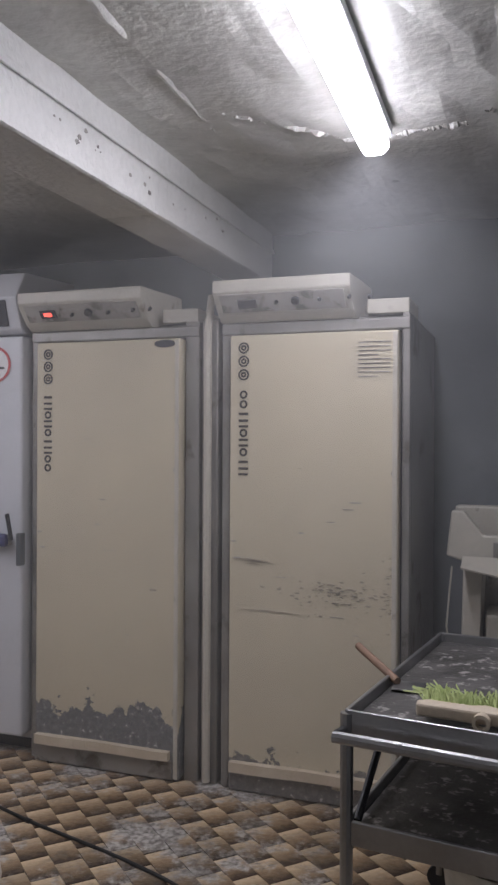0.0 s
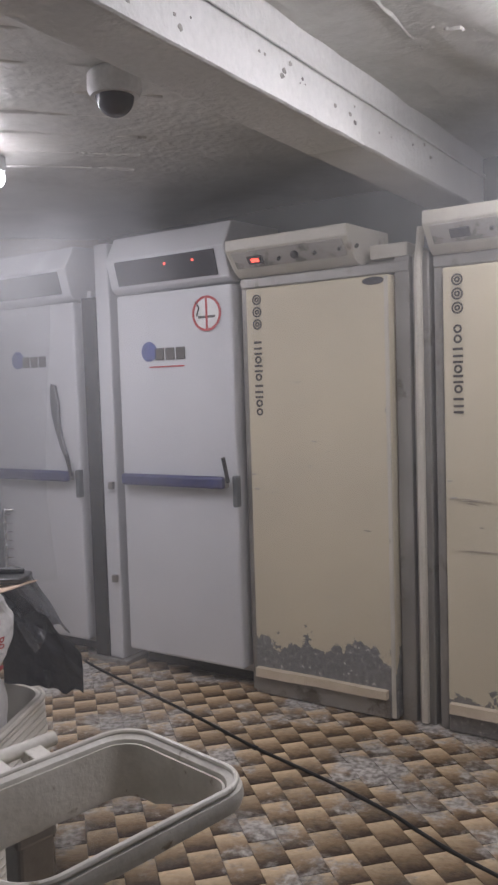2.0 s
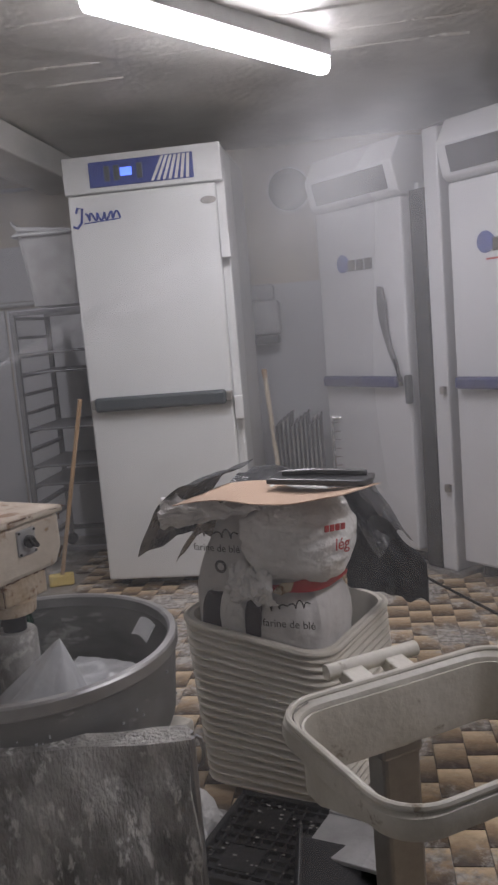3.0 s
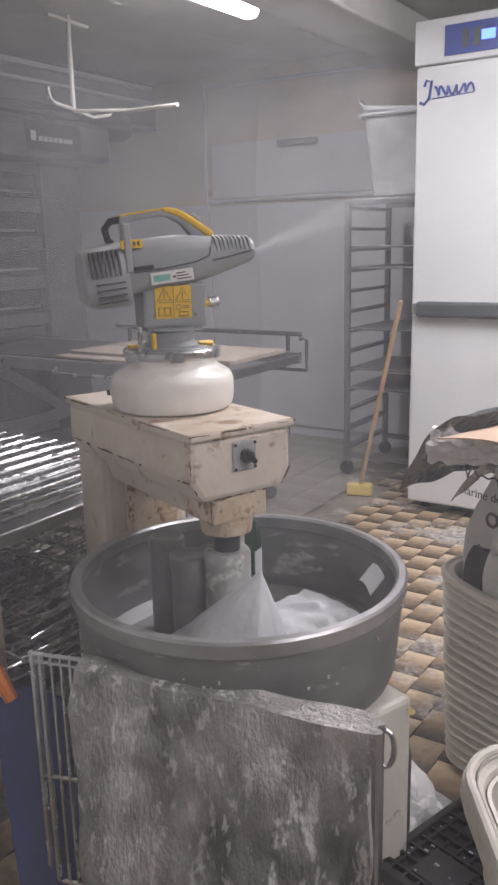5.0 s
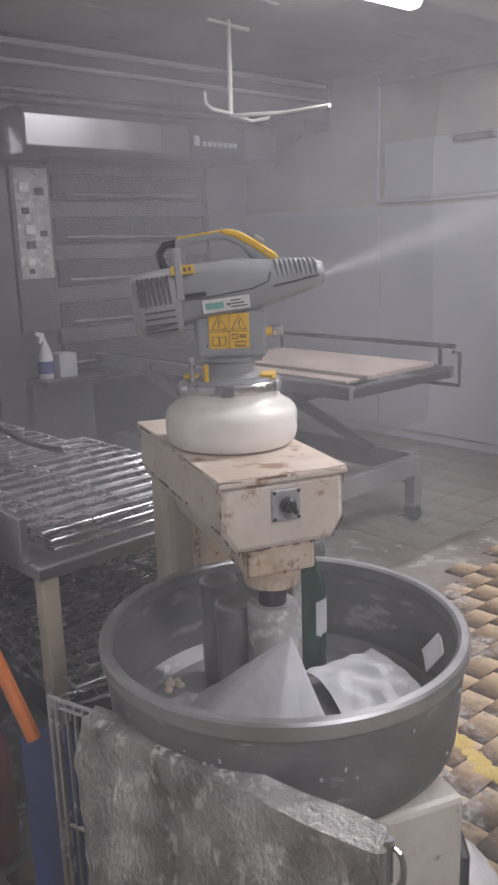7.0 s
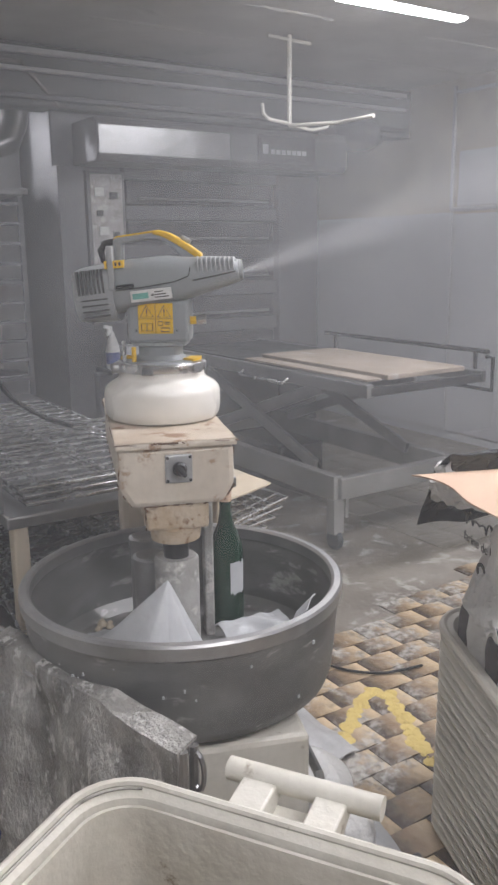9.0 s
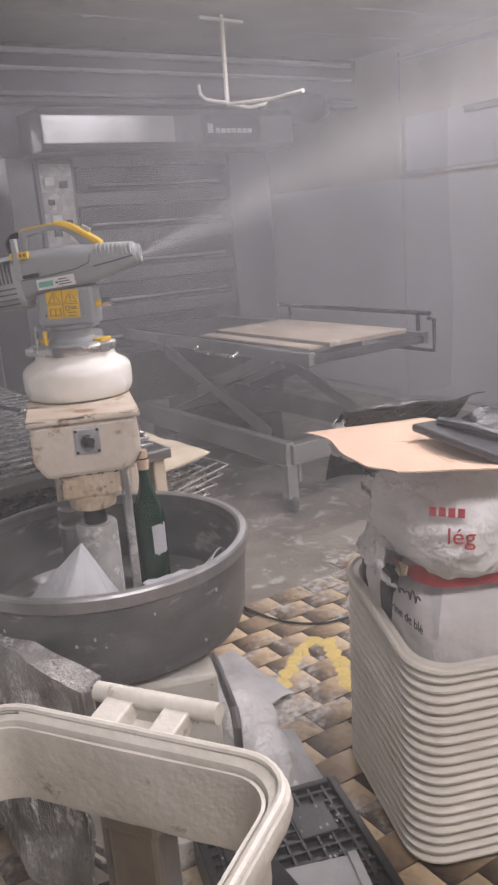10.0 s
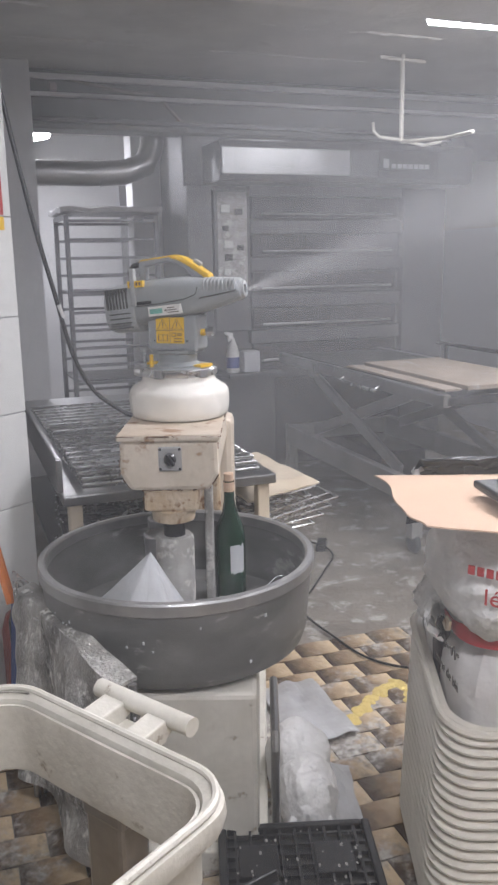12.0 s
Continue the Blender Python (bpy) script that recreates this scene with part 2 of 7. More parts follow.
M_DARKSACK = mat("dark_printed_sack", (0.05, 0.03, 0.032), (0.035, 0.022, 0.025), 0.5, 0, 6, 40, 0.1)
M_CARD = mat("kraft_card", (0.60, 0.42, 0.30), (0.55, 0.385, 0.275), 0.8, 0, 3, 90, 0.05)
M_BOARD = mat("floured_board", (0.40, 0.33, 0.27), (0.30, 0.25, 0.20), 0.7, 0, 5, 70, 0.1, dirt=(0.5, 0.47, 0.43), dirt_at=0.62)
M_FILM = mat("black_film", (0.018, 0.019, 0.022), (0.03, 0.03, 0.034), 0.26, 0, 7, 40, 0.3, dist=0.02)
M_CLOTH = mat("floury_cloth", (0.50, 0.485, 0.45), (0.13, 0.124, 0.115), 0.95, 0, 11, 140, 0.9, dirt=(0.62, 0.605, 0.57), dirt_at=0.57, dirt_scale=34, dist=0.012, stretch=(1.0, 1.0, 0.42))
M_SHEET = mat("white_plastic_sheet", (0.55, 0.56, 0.57), (0.46, 0.47, 0.48), 0.4, 0, 10, 50, 0.3)
M_CLEAR = mat("clear_plastic_sheet", (0.46, 0.46, 0.46), (0.36, 0.355, 0.35), 0.35, 0, 10, 50, 0.3)
M_WOOD = mat("worn_wood", (0.50, 0.34, 0.20), (0.40, 0.26, 0.15), 0.6, 0, 12, 80, 0.2)
M_OLDWOOD = mat("dark_handle_wood", (0.27, 0.165, 0.11), (0.19, 0.115, 0.075), 0.55, 0, 14, 90, 0.2)
M_SCUFF = mat("scuffed_paint", (0.40, 0.355, 0.28), (0.30, 0.265, 0.21), 0.6, 0, 30, 120, 0.1)
M_PALEWOOD = mat("pale_wood", (0.64, 0.55, 0.42), (0.55, 0.46, 0.34), 0.55, 0, 10, 80, 0.15, dirt=(0.30, 0.25, 0.18), dirt_at=0.72)
M_BOTTLE = mat("green_bottle_glass", (0.012, 0.045, 0.025), (0.008, 0.03, 0.018), 0.07, 0, 6, 40, 0.01)
M_GREEN = mat("green_bristle", (0.52, 0.58, 0.27), (0.36, 0.44, 0.16), 0.6, 0, 20, 90, 0.1)
M_ORANGE = mat("orange_plastic", (0.75, 0.20, 0.03), (0.62, 0.15, 0.02), 0.4, 0, 10, 60, 0.05)
M_NAVY = mat("blue_plastic", (0.02, 0.05, 0.22), (0.015, 0.035, 0.15), 0.45, 0, 8, 60, 0.1)
M_YELLOWPOWDER = mat("yellow_powder", (0.72, 0.56, 0.20), (0.66, 0.50, 0.18), 0.95, 0, 20, 150, 0.6, dist=0.006)
M_CABLE = mat("black_rubber", (0.012, 0.012, 0.012), (0.02, 0.02, 0.02), 0.5, 0, 12, 60, 0.05)
M_RACK = mat("dull_rack_alloy", (0.24, 0.24, 0.25), (0.16, 0.16, 0.17), 0.45, 0.6, 6, 60, 0.1)
M_TUBE = glow("lit_tube", (0.93, 0.97, 1.0), 23.0)
M_TUBE_DIM = glow("lit_old_tube", (0.93, 0.97, 1.0), 7.0)
M_FITTING = mat("lamp_fitting", (0.72, 0.73, 0.74), None, 0.4, 0, 5, 50, 0.03)
M_LEDRED = glow("red_digits", (1.0, 0.08, 0.05), 3.0)
M_LEDBLUE = glow("blue_screen", (0.10, 0.22, 1.0), 1.6)

# ---- builders ----


def part(name, bm, material, parent, label="", kind="", smooth=False):
    me = bpy.data.meshes.new(name)
    bmesh.ops.recalc_face_normals(bm, faces=bm.faces)
    bm.to_mesh(me)
    bm.free()
    if smooth:
        for p in me.polygons:
            p.use_smooth = True
        me.set_sharp_from_angle(angle=radians(38))
    me.materials.append(material)
    ob = new(name, me)
    if parent:
        ob.parent = parent
    return tagged(ob, label, "", "", kind)


def thing(name, m, label, category, group="", kind=""):
    ob = new(name)
    ob.empty_display_size = 0.05
    ob.matrix_world = m
    return tagged(ob, label, category, group, kind)


def bx(x0, x1, y0, y1, z0, z1, bevel=0.0, bm=None, m=None):
    """A box, its edges rounded by bevel, added to bm."""
    out = bm or bmesh.new()
    b = bmesh.new() if bm else out
    g = bmesh.ops.create_cube(b, size=1.0)
    bmesh.ops.scale(b, vec=(x1 - x0, y1 - y0, z1 - z0), verts=g["verts"])
    bmesh.ops.translate(b, vec=((x0 + x1) / 2, (y0 + y1) / 2, (z0 + z1) / 2), verts=g["verts"])
    if bevel:
        bmesh.ops.bevel(b, geom=b.edges[:], offset=bevel, segments=2, profile=0.5, affect="EDGES")
    if m:
        bmesh.ops.transform(b, matrix=m, verts=b.verts)
    if bm:
        join(bm, b)
    return out


def join(bm, b):
    """Add b to bm and free it."""
    vs = [bm.verts.new(v.co) for v in b.verts]
    b.verts.index_update()
    for f in b.faces:
        try:
            bm.faces.new([vs[v.index] for v in f.verts])
        except ValueError:
            pass
    b.free()


def tube(pts, r, n=8, bm=None, closed=False):
    """A round bar along pts."""
    bm = bm or bmesh.new()
    pts = [Vector(p) for p in pts]
    rings, ref = [], None
    k = len(pts)
    for i, p in enumerate(pts):
        if closed:
            d = (pts[(i + 1) % k] - pts[i - 1]).normalized()
        else:
            d = (pts[min(i + 1, k - 1)] - pts[max(i - 1, 0)]).normalized()
        if ref is None:
            ref = Vector((0, 0, 1)) if abs(d.z) < 0.9 else Vector((1, 0, 0))
        a = (ref - d * ref.dot(d)).normalized()
        ref = a
        b = d.cross(a)
        rings.append([bm.verts.new(p + r * (math.cos(q) * a + math.sin(q) * b)) for q in [2 * math.pi * j / n for j in range(n)]])
    for i in range(k if closed else k - 1):
        A, B = rings[i], rings[(i + 1) % k]
        for j in range(n):
            bm.faces.new((A[j], A[(j + 1) % n], B[(j + 1) % n], B[j]))
    if not closed:
        bm.faces.new(rings[0]), bm.faces.new(rings[-1][::-1])
    return bm


def lathe(profile, n=32, bm=None, m=None, close=True):
    """A turned solid from (radius, height) pairs."""
    b = bmesh.new()
    rings = [[b.verts.new((r * math.cos(2 * math.pi * j / n), r * math.sin(2 * math.pi * j / n), z)) for j in range(n)] for r, z in profile]
    for A, B in zip(rings, rings[1:]):
        for j in range(n):
            b.faces.new((A[j], A[(j + 1) % n], B[(j + 1) % n], B[j]))
    if close:
        b.faces.new(rings[0][::-1]), b.faces.new(rings[-1])
    if m:
        bmesh.ops.transform(b, matrix=m, verts=b.verts)
    if bm:
        join(bm, b)
        return bm
    return b


def prism(poly, a0, a1, axis="x", bm=None, m=None, bevel=0.0):
    """An outline of 2D points drawn out along an axis from a0 to a1."""
    b = bmesh.new()

    def at(p, a):
        return {"x": (a, p[0], p[1]), "y": (p[0], a, p[1]), "z": (p[0], p[1], a)}[axis]

    A, B = [b.verts.new(at(p, a0)) for p in poly], [b.verts.new(at(p, a1)) for p in poly]
    k = len(poly)
    for i in range(k):
        b.faces.new((A[i], A[(i + 1) % k], B[(i + 1) % k], B[i]))
    b.faces.new(A[::-1]), b.faces.new(B)
    bmesh.ops.recalc_face_normals(b, faces=b.faces)
    if bevel:
        bmesh.ops.bevel(b, geom=b.edges[:], offset=bevel, segments=2, profile=0.5, affect="EDGES")
    if m:
        bmesh.ops.transform(b, matrix=m, verts=b.verts)
    if bm:
        join(bm, b)
        return bm
    return b


def ring_plan(hx, hy, r, z, n=6):
    """Points of a rectangle with round corners."""
    pts = []
    for cx, cy, a0 in ((hx - r, hy - r, 0), (-hx + r, hy - r, 90), (-hx + r, -hy + r, 180), (hx - r, -hy + r, 270)):
        for k in range(n + 1):
            a = radians(a0 + 90 * k / n)
            pts.append((cx + r * math.cos(a), cy + r * math.sin(a), z))
    return pts


def sheet(nx, ny, fn, thick=0.002, bm=None):
    """A bent sheet of some thickness: fn(i, j) in 0..1 gives its places."""
    b = bm or bmesh.new()
    P = [[Vector(fn(i / nx, j / ny)) for j in range(ny + 1)] for i in range(nx + 1)]
    N = [[None] * (ny + 1) for _ in range(nx + 1)]
    for i in range(nx + 1):
        for j in range(ny + 1):
            du = P[min(i + 1, nx)][j] - P[max(i - 1, 0)][j]
            dv = P[i][min(j + 1, ny)] - P[i][max(j - 1, 0)]
            N[i][j] = du.cross(dv).normalized()
    F = [[b.verts.new(P[i][j] + N[i][j] * thick / 2) for j in range(ny + 1)] for i in range(nx + 1)]
    K = [[b.verts.new(P[i][j] - N[i][j] * thick / 2) for j in range(ny + 1)] for i in range(nx + 1)]
    for i in range(nx):
        for j in range(ny):
            b.faces.new((F[i][j], F[i + 1][j], F[i + 1][j + 1], F[i][j + 1]))
            b.faces.new((K[i][j], K[i][j + 1], K[i + 1][j + 1], K[i + 1][j]))
    for i in range(nx):
        b.faces.new((F[i][0], K[i][0], K[i + 1][0], F[i + 1][0]))
        b.faces.new((F[i][ny], F[i + 1][ny], K[i + 1][ny], K[i][ny]))
    for j in range(ny):
        b.faces.new((F[0][j], F[0][j + 1], K[0][j + 1], K[0][j]))
        b.faces.new((F[nx][j], K[nx][j], K[nx][j + 1], F[nx][j + 1]))
    return b


def nz(x, y, z=0.0):
    return noise.noise(Vector((x, y, z)))


R30 = pose(0, 0, 0, 0, 0, 30)            # the oven's side of the bakery: x towards the door, y along the oven's front
ROW = pose(-0.867, 3.673, 0, 0, 0, -17)    # the row of prover cabinets: x along the row, y into the wall


def r30(u, v, z=0.0, turn=0.0):
    return R30 @ pose(u, v, z, 0, 0, turn)


def row(s, y, z=0.0, turn=0.0):
    return ROW @ pose(s, y, z, 0, 0, turn)


# ---- structure ----
def structure(name, bm, material, m=None, label=""):
    ob = part(name, bm, material, None, label, "structure")
    if m:
        ob.matrix_world = m
    return ob


structure("floor", bx(-9, 5, -4, 9, -0.12, 0.0), M_CONC, None, "worn grey concrete bakery floor dusted with flour")


def ceiling_sheet(x0, x1, y0, y1, z):
    bm = bmesh.new()
    n = 60
    g = [[bm.verts.new((x0 + (x1 - x0) * i / n, y0 + (y1 - y0) * j / n, z + 0.012 * nz(i * 0.5, j * 0.5, z) + 0.006 * nz(i * 1.7, j * 1.7))) for j in range(n + 1)] for i in range(n + 1)]
    for i in range(n):
        for j in range(n):
            bm.faces.new((g[i][j], g[i][j + 1], g[i + 1][j + 1], g[i + 1][j]))
    top = [bm.verts.new((a, b, z + 0.2)) for a, b in ((x0, y0), (x1, y0), (x1, y1), (x0, y1))]
    bm.faces.new(top)
    return bm


structure("ceiling", ceiling_sheet(-9, 0.75, -9, 5, 2.49), M_CEIL, ROW, "blistered off-white painted bakery ceiling")
structure("ceiling_east", ceiling_sheet(0.75, 4.5, -7, 2, 2.56), M_CEIL, ROW, "higher blistered off-white ceiling bay")
# raised ribs of old board joints on the ceiling
def ridge(pts, w, h, bm, seed):
    """A low ragged ridge of filler under the ceiling that comes and goes along its line."""
    P = []
    for a, b in zip(pts, pts[1:]):
        P += [a.lerp(b, f / 6) for f in range(6)]
    rings = []
    for k, p in enumerate(P):
        d = (P[min(k + 1, len(P) - 1)] - P[max(k - 1, 0)]).normalized()
        side = Vector((-d.y, d.x, 0))
        a = max(0.0, 0.55 + 0.9 * nz(k * 0.16, seed * 7.3) + 0.5 * nz(k * 0.7, seed))
        p = p + side * 0.012 * nz(k * 0.31, seed * 3.1)
        rings.append([bm.verts.new(p + side * w * x * (0.4 + 0.6 * a) + Vector((0, 0, 0.006 - (h + 0.006) * z * min(1, a)))) for x, z in ((-1, 0), (-0.35, 0.8), (0.1, 1), (0.4, 0.7), (1, 0))])
    for A, B in zip(rings, rings[1:]):
        for j in range(4):
            bm.faces.new((A[j], B[j], B[j + 1], A[j + 1]))


cj = bmesh.new()
for s0, y0, s1, y1 in ((1.10, -0.6, 1.16, -2.6), (1.55, -0.35, 1.18, -0.75), (1.55, -0.35, 1.95, -0.4), (2.2, -0.9, 1.9, -1.8), (2.35, -0.2, 2.0, -0.5)):
    p = [ROW @ Vector((s0 + (s1 - s0) * k / 12 + 0.01 * nz(k * 0.9, s0), y0 + (y1 - y0) * k / 12, 2.556)) for k in range(13)]
    ridge(p, 0.022, 0.008, cj, s0)
for v in range(7):
    p = [R30 @ Vector((-1.6 + 2.2 * k / 20, 2.3 + v * 0.24 + 0.008 * nz(k * 0.7, v), 2.489)) for k in range(21)]
    ridge(p, 0.014, 0.006, cj, v)
for u in (-2.3, -2.75, -3.3):
    ridge([R30 @ Vector((u + 0.008 * nz(k * 0.7, u), 1.6 + 3.8 * k / 30, 2.489)) for k in range(31)], 0.016, 0.007, cj, u)
structure("ceiling_joint_trim", cj, M_CEIL, None, "rough filler ridges along the ceiling boards")
structure("beam_east", bx(0.64, 0.85, -4.5, 0.85, 2.30, 2.58, 0.012), M_BEAM, ROW, "white painted ceiling beam with chipped edge")
bb = tube([(0.855 + 0.004 * nz(k * 0.8, 3), -3.2 + 3.9 * k / 40, 2.305 + 0.004 * nz(k * 1.1, 8)) for k in range(41)], 0.009, 6)
structure("beam_bead_trim", bb, M_BEAM, ROW, "bright chipped plaster bead on the beam's lower edge")
bc = bmesh.new()
rc = random.Random(12)
for k in range(34):
    y, z, r = rc.uniform(-2.6, 0.3), rc.uniform(2.32, 2.46), rc.choice((0.003, 0.004, 0.006, 0.010))
    pts = [(y + r * rc.uniform(0.6, 1.4) * math.cos(a), z + r * rc.uniform(0.5, 1.1) * math.sin(a)) for a in [i * math.pi / 4 for i in range(8)]]
    prism(pts, 0.849, 0.8515, "x", bc)
structure("beam_chip_trim", bc, M_CAPPANEL, ROW, "dark chips in the beam's paint")
structure("beam_ledge_trim", bx(0.852, 0.862, -4.4, 0.84, 2.455, 2.475, 0.004), M_BEAM, ROW, "thin plaster ledge along the beam")
structure("beam_west", bx(-1.93, -1.62, 2.4, 5.48, 2.33, 2.48, 0.012), M_BEAM, R30, "white painted ceiling beam near the cabinet")
# The north and east walls take a darker grey than the other walls.
structure("wall_north", bx(-3.2, 3.2, 0.86, 1.06, -0.02, 2.7), M_DARKWALL, ROW, "dark grey wall behind the prover row")
structure("wall_east", bx(2.62, 2.8, -6, 0.86, -0.02, 2.7), M_DARKWALL, ROW, "dark grey wall on the east side")
structure("wall_south", bx(-4.5, 3.5, -2.4, -2.2, -0.02, 2.6), M_WALL, None, "grey painted wall")
structure("wall_panelled", bx(-6.5, 1.2, 5.48, 5.66, -0.02, 2.6), M_UPWALL, R30, "stained cream upper wall above grey panels")
wp = [(-5.6, -3.44, 1.62), (-3.43, -2.33, 1.605), (-2.32, -1.2, 1.605), (-1.19, -0.1, 1.62), (-0.09, 1.1, 1.62)]
wpm = structure("wall_panel_cladding", bx(-5.6, 1.1, 5.474, 5.481, 0.0, 0.06), M_PANEL, R30, "pale grey wall cladding panels with joints")
for a, b, h in wp:
    part("panel", bx(a + 0.003, b - 0.003, 5.462, 5.474, 0.07, h, 0.002), M_PANEL, wpm)
part("panel", bx(-3.40, -1.3, 5.464, 5.476, 1.66, 2.02, 0.002), M_PANEL, wpm)
tr = tube([(-3.45, 5.455, 1.64), (-3.45, 5.455, 2.44)], 0.012)
tube([(-3.45, 5.455, 1.64), (-2.2, 5.455, 1.64), (-1.6, 5.455, 1.66)], 0.014, 8, tr)
tube([(-3.45, 5.455, 2.40), (-1.6, 5.455, 2.38)], 0.012, 8, tr)
structure("conduit_trim", tr, M_WALL, R30, "grey painted conduit framing the wall panel")
structure("wall_ledge_trim", bx(-2.84, -2.55, 5.42, 5.48, 1.97, 2.01, 0.006), M_GREYMETAL, R30, "small dark bracket on the stained wall")
# tiled wall end beside the mixer: a long face that ends in a corner
TW = pose(-2.10, 0.55, 0, 0, 0, -25.5)
tw = structure("wall_tiled", bx(0, 3.2, -0.25, -0.008, -0.02, 2.6), M_WALL, TW, "white glazed tile wall with dark joints")
structure("wall_passage_side", bx(-6.6, -3.75, 1.60, 1.86, -0.02, 2.6), M_WALL, R30, "pale wall of the passage")
structure("wall_passage_end", bx(-6.7, -6.5, -1.5, 5.6, -0.02, 2.6), M_WALL, R30, "pale bluish wall at the passage end")
structure("lintel", bx(-4.1, -3.9, 0.6, 5.48, 2.16, 2.48, 0.01), M_LINTEL, R30, "dark grey plastered lintel above the oven")
for z, h_ in ((2.19, 0.03), (2.33, 0.022), (2.42, 0.03)):
    structure("lintel_ledge_trim", bx(-3.9, -3.86, 0.6, 5.4, z, z + h_, 0.006), M_WALL if z > 2.2 else M_OVENSTEEL, R30, "narrow dusty ledge along the lintel")
structure("passage_wall_jamb", bx(-4.75, -4.55, 2.58, 2.9, 0, 2.49, 0.005), M_WALL, R30, "grey plastered wall end beside the oven")

# ---- lamps ----


def tube_lamp(a, b, label, lit=M_TUBE, roof=2.49, w=1.0):
    a, b = Vector(a), Vector(b)
    L = (b - a).length
    x = (b - a).normalized()
    m = Matrix((x, Vector((0, 0, 1)).cross(x), Vector((0, 0, 1)))).transposed().to_4x4()
    m.translation = (a + b) / 2
    t = thing("ceiling_lamp", m, label, "lamp", "ceiling tube lamps")
    part("diffuser", prism([(-0.045 * w, 0.03), (-0.05 * w, -0.01), (-0.03 * w, -0.035), (0.03 * w, -0.035), (0.05 * w, -0.01), (0.045 * w, 0.03)], -L / 2, L / 2, "x", bevel=0.008), lit, t)
    part("fitting", bx(-L / 2 + 0.005, L / 2 - 0.005, -0.06 * w, 0.06 * w, 0.026, roof - m.translation.z, 0.004), M_FITTING, t)
    return t


tube_lamp(*LAMP_1, "lit white fluorescent batten under the ceiling", roof=2.56)
tube_lamp(*LAMP_2, "lit white fluorescent batten under the ceiling", w=0.75)
tube_lamp(*LAMP_3, "lit white fluorescent batten near the oven", M_TUBE_DIM)
tube_lamp(*LAMP_4, "short lit lamp in the passage ceiling")

# ---- prover cabinets ----


def bars(n, x, z0, z1, w, parent, material, y, seed, name="lettering"):
    """A worn word as plain blocks that run up the door: round and barred shapes, none of them a letter."""
    bm = bmesh.new()
    step = (z1 - z0) / n
    for k in range(n):
        zc = z0 + (k + 0.5) * step
        kind = "obroobrob"[(k + seed) % 9]
        if kind == "o":
            disc(step * 0.44, x + w * 0.5, y + 0.002, zc, 0.002, 18, step * 0.23, bm)
        elif kind == "b":
            bx(x + w * 0.10, x + w * 0.90, y, y + 0.002, zc + step * 0.18, zc + step * 0.42, 0, bm)
            bx(x + w * 0.10, x + w * 0.90, y, y + 0.002, zc - step * 0.42, zc - step * 0.18, 0, bm)
        else:
            bx(x + w * 0.10, x + w * 0.90, y, y + 0.002, zc - step * 0.13, zc + step * 0.13, 0, bm)
    return part(name, bm, material, parent)


def text(body, size, m, material, parent, name="lettering"):
    c = bpy.data.curves.new(name, "FONT")
    c.body, c.size, c.extrude, c.align_x, c.align_y = body, size, 0.0006, "CENTER", "CENTER"
    tmp = bpy.data.objects.new(name, c)
    me = bpy.data.meshes.new_from_object(tmp)
    bpy.data.objects.remove(tmp)
    me.materials.append(material)
    o = new(name, me)
    o.parent = parent
    o.matrix_parent_inverse = Matrix()
    o.matrix_basis = m
    return o


def disc(r, x, y, z, t=0.002, n=28, hole=0.0, bm=None):
    """A flat disc or ring that faces -y."""
    m = Matrix.Translation((x, y, z)) @ pose(0, 0, 0, 90)
    if hole:
        return lathe([(hole, 0), (r, 0), (r, t), (hole, t), (hole, 0)], n, bm, m, close=False)
    return lathe([(r, 0), (r, t)], n, bm, m)


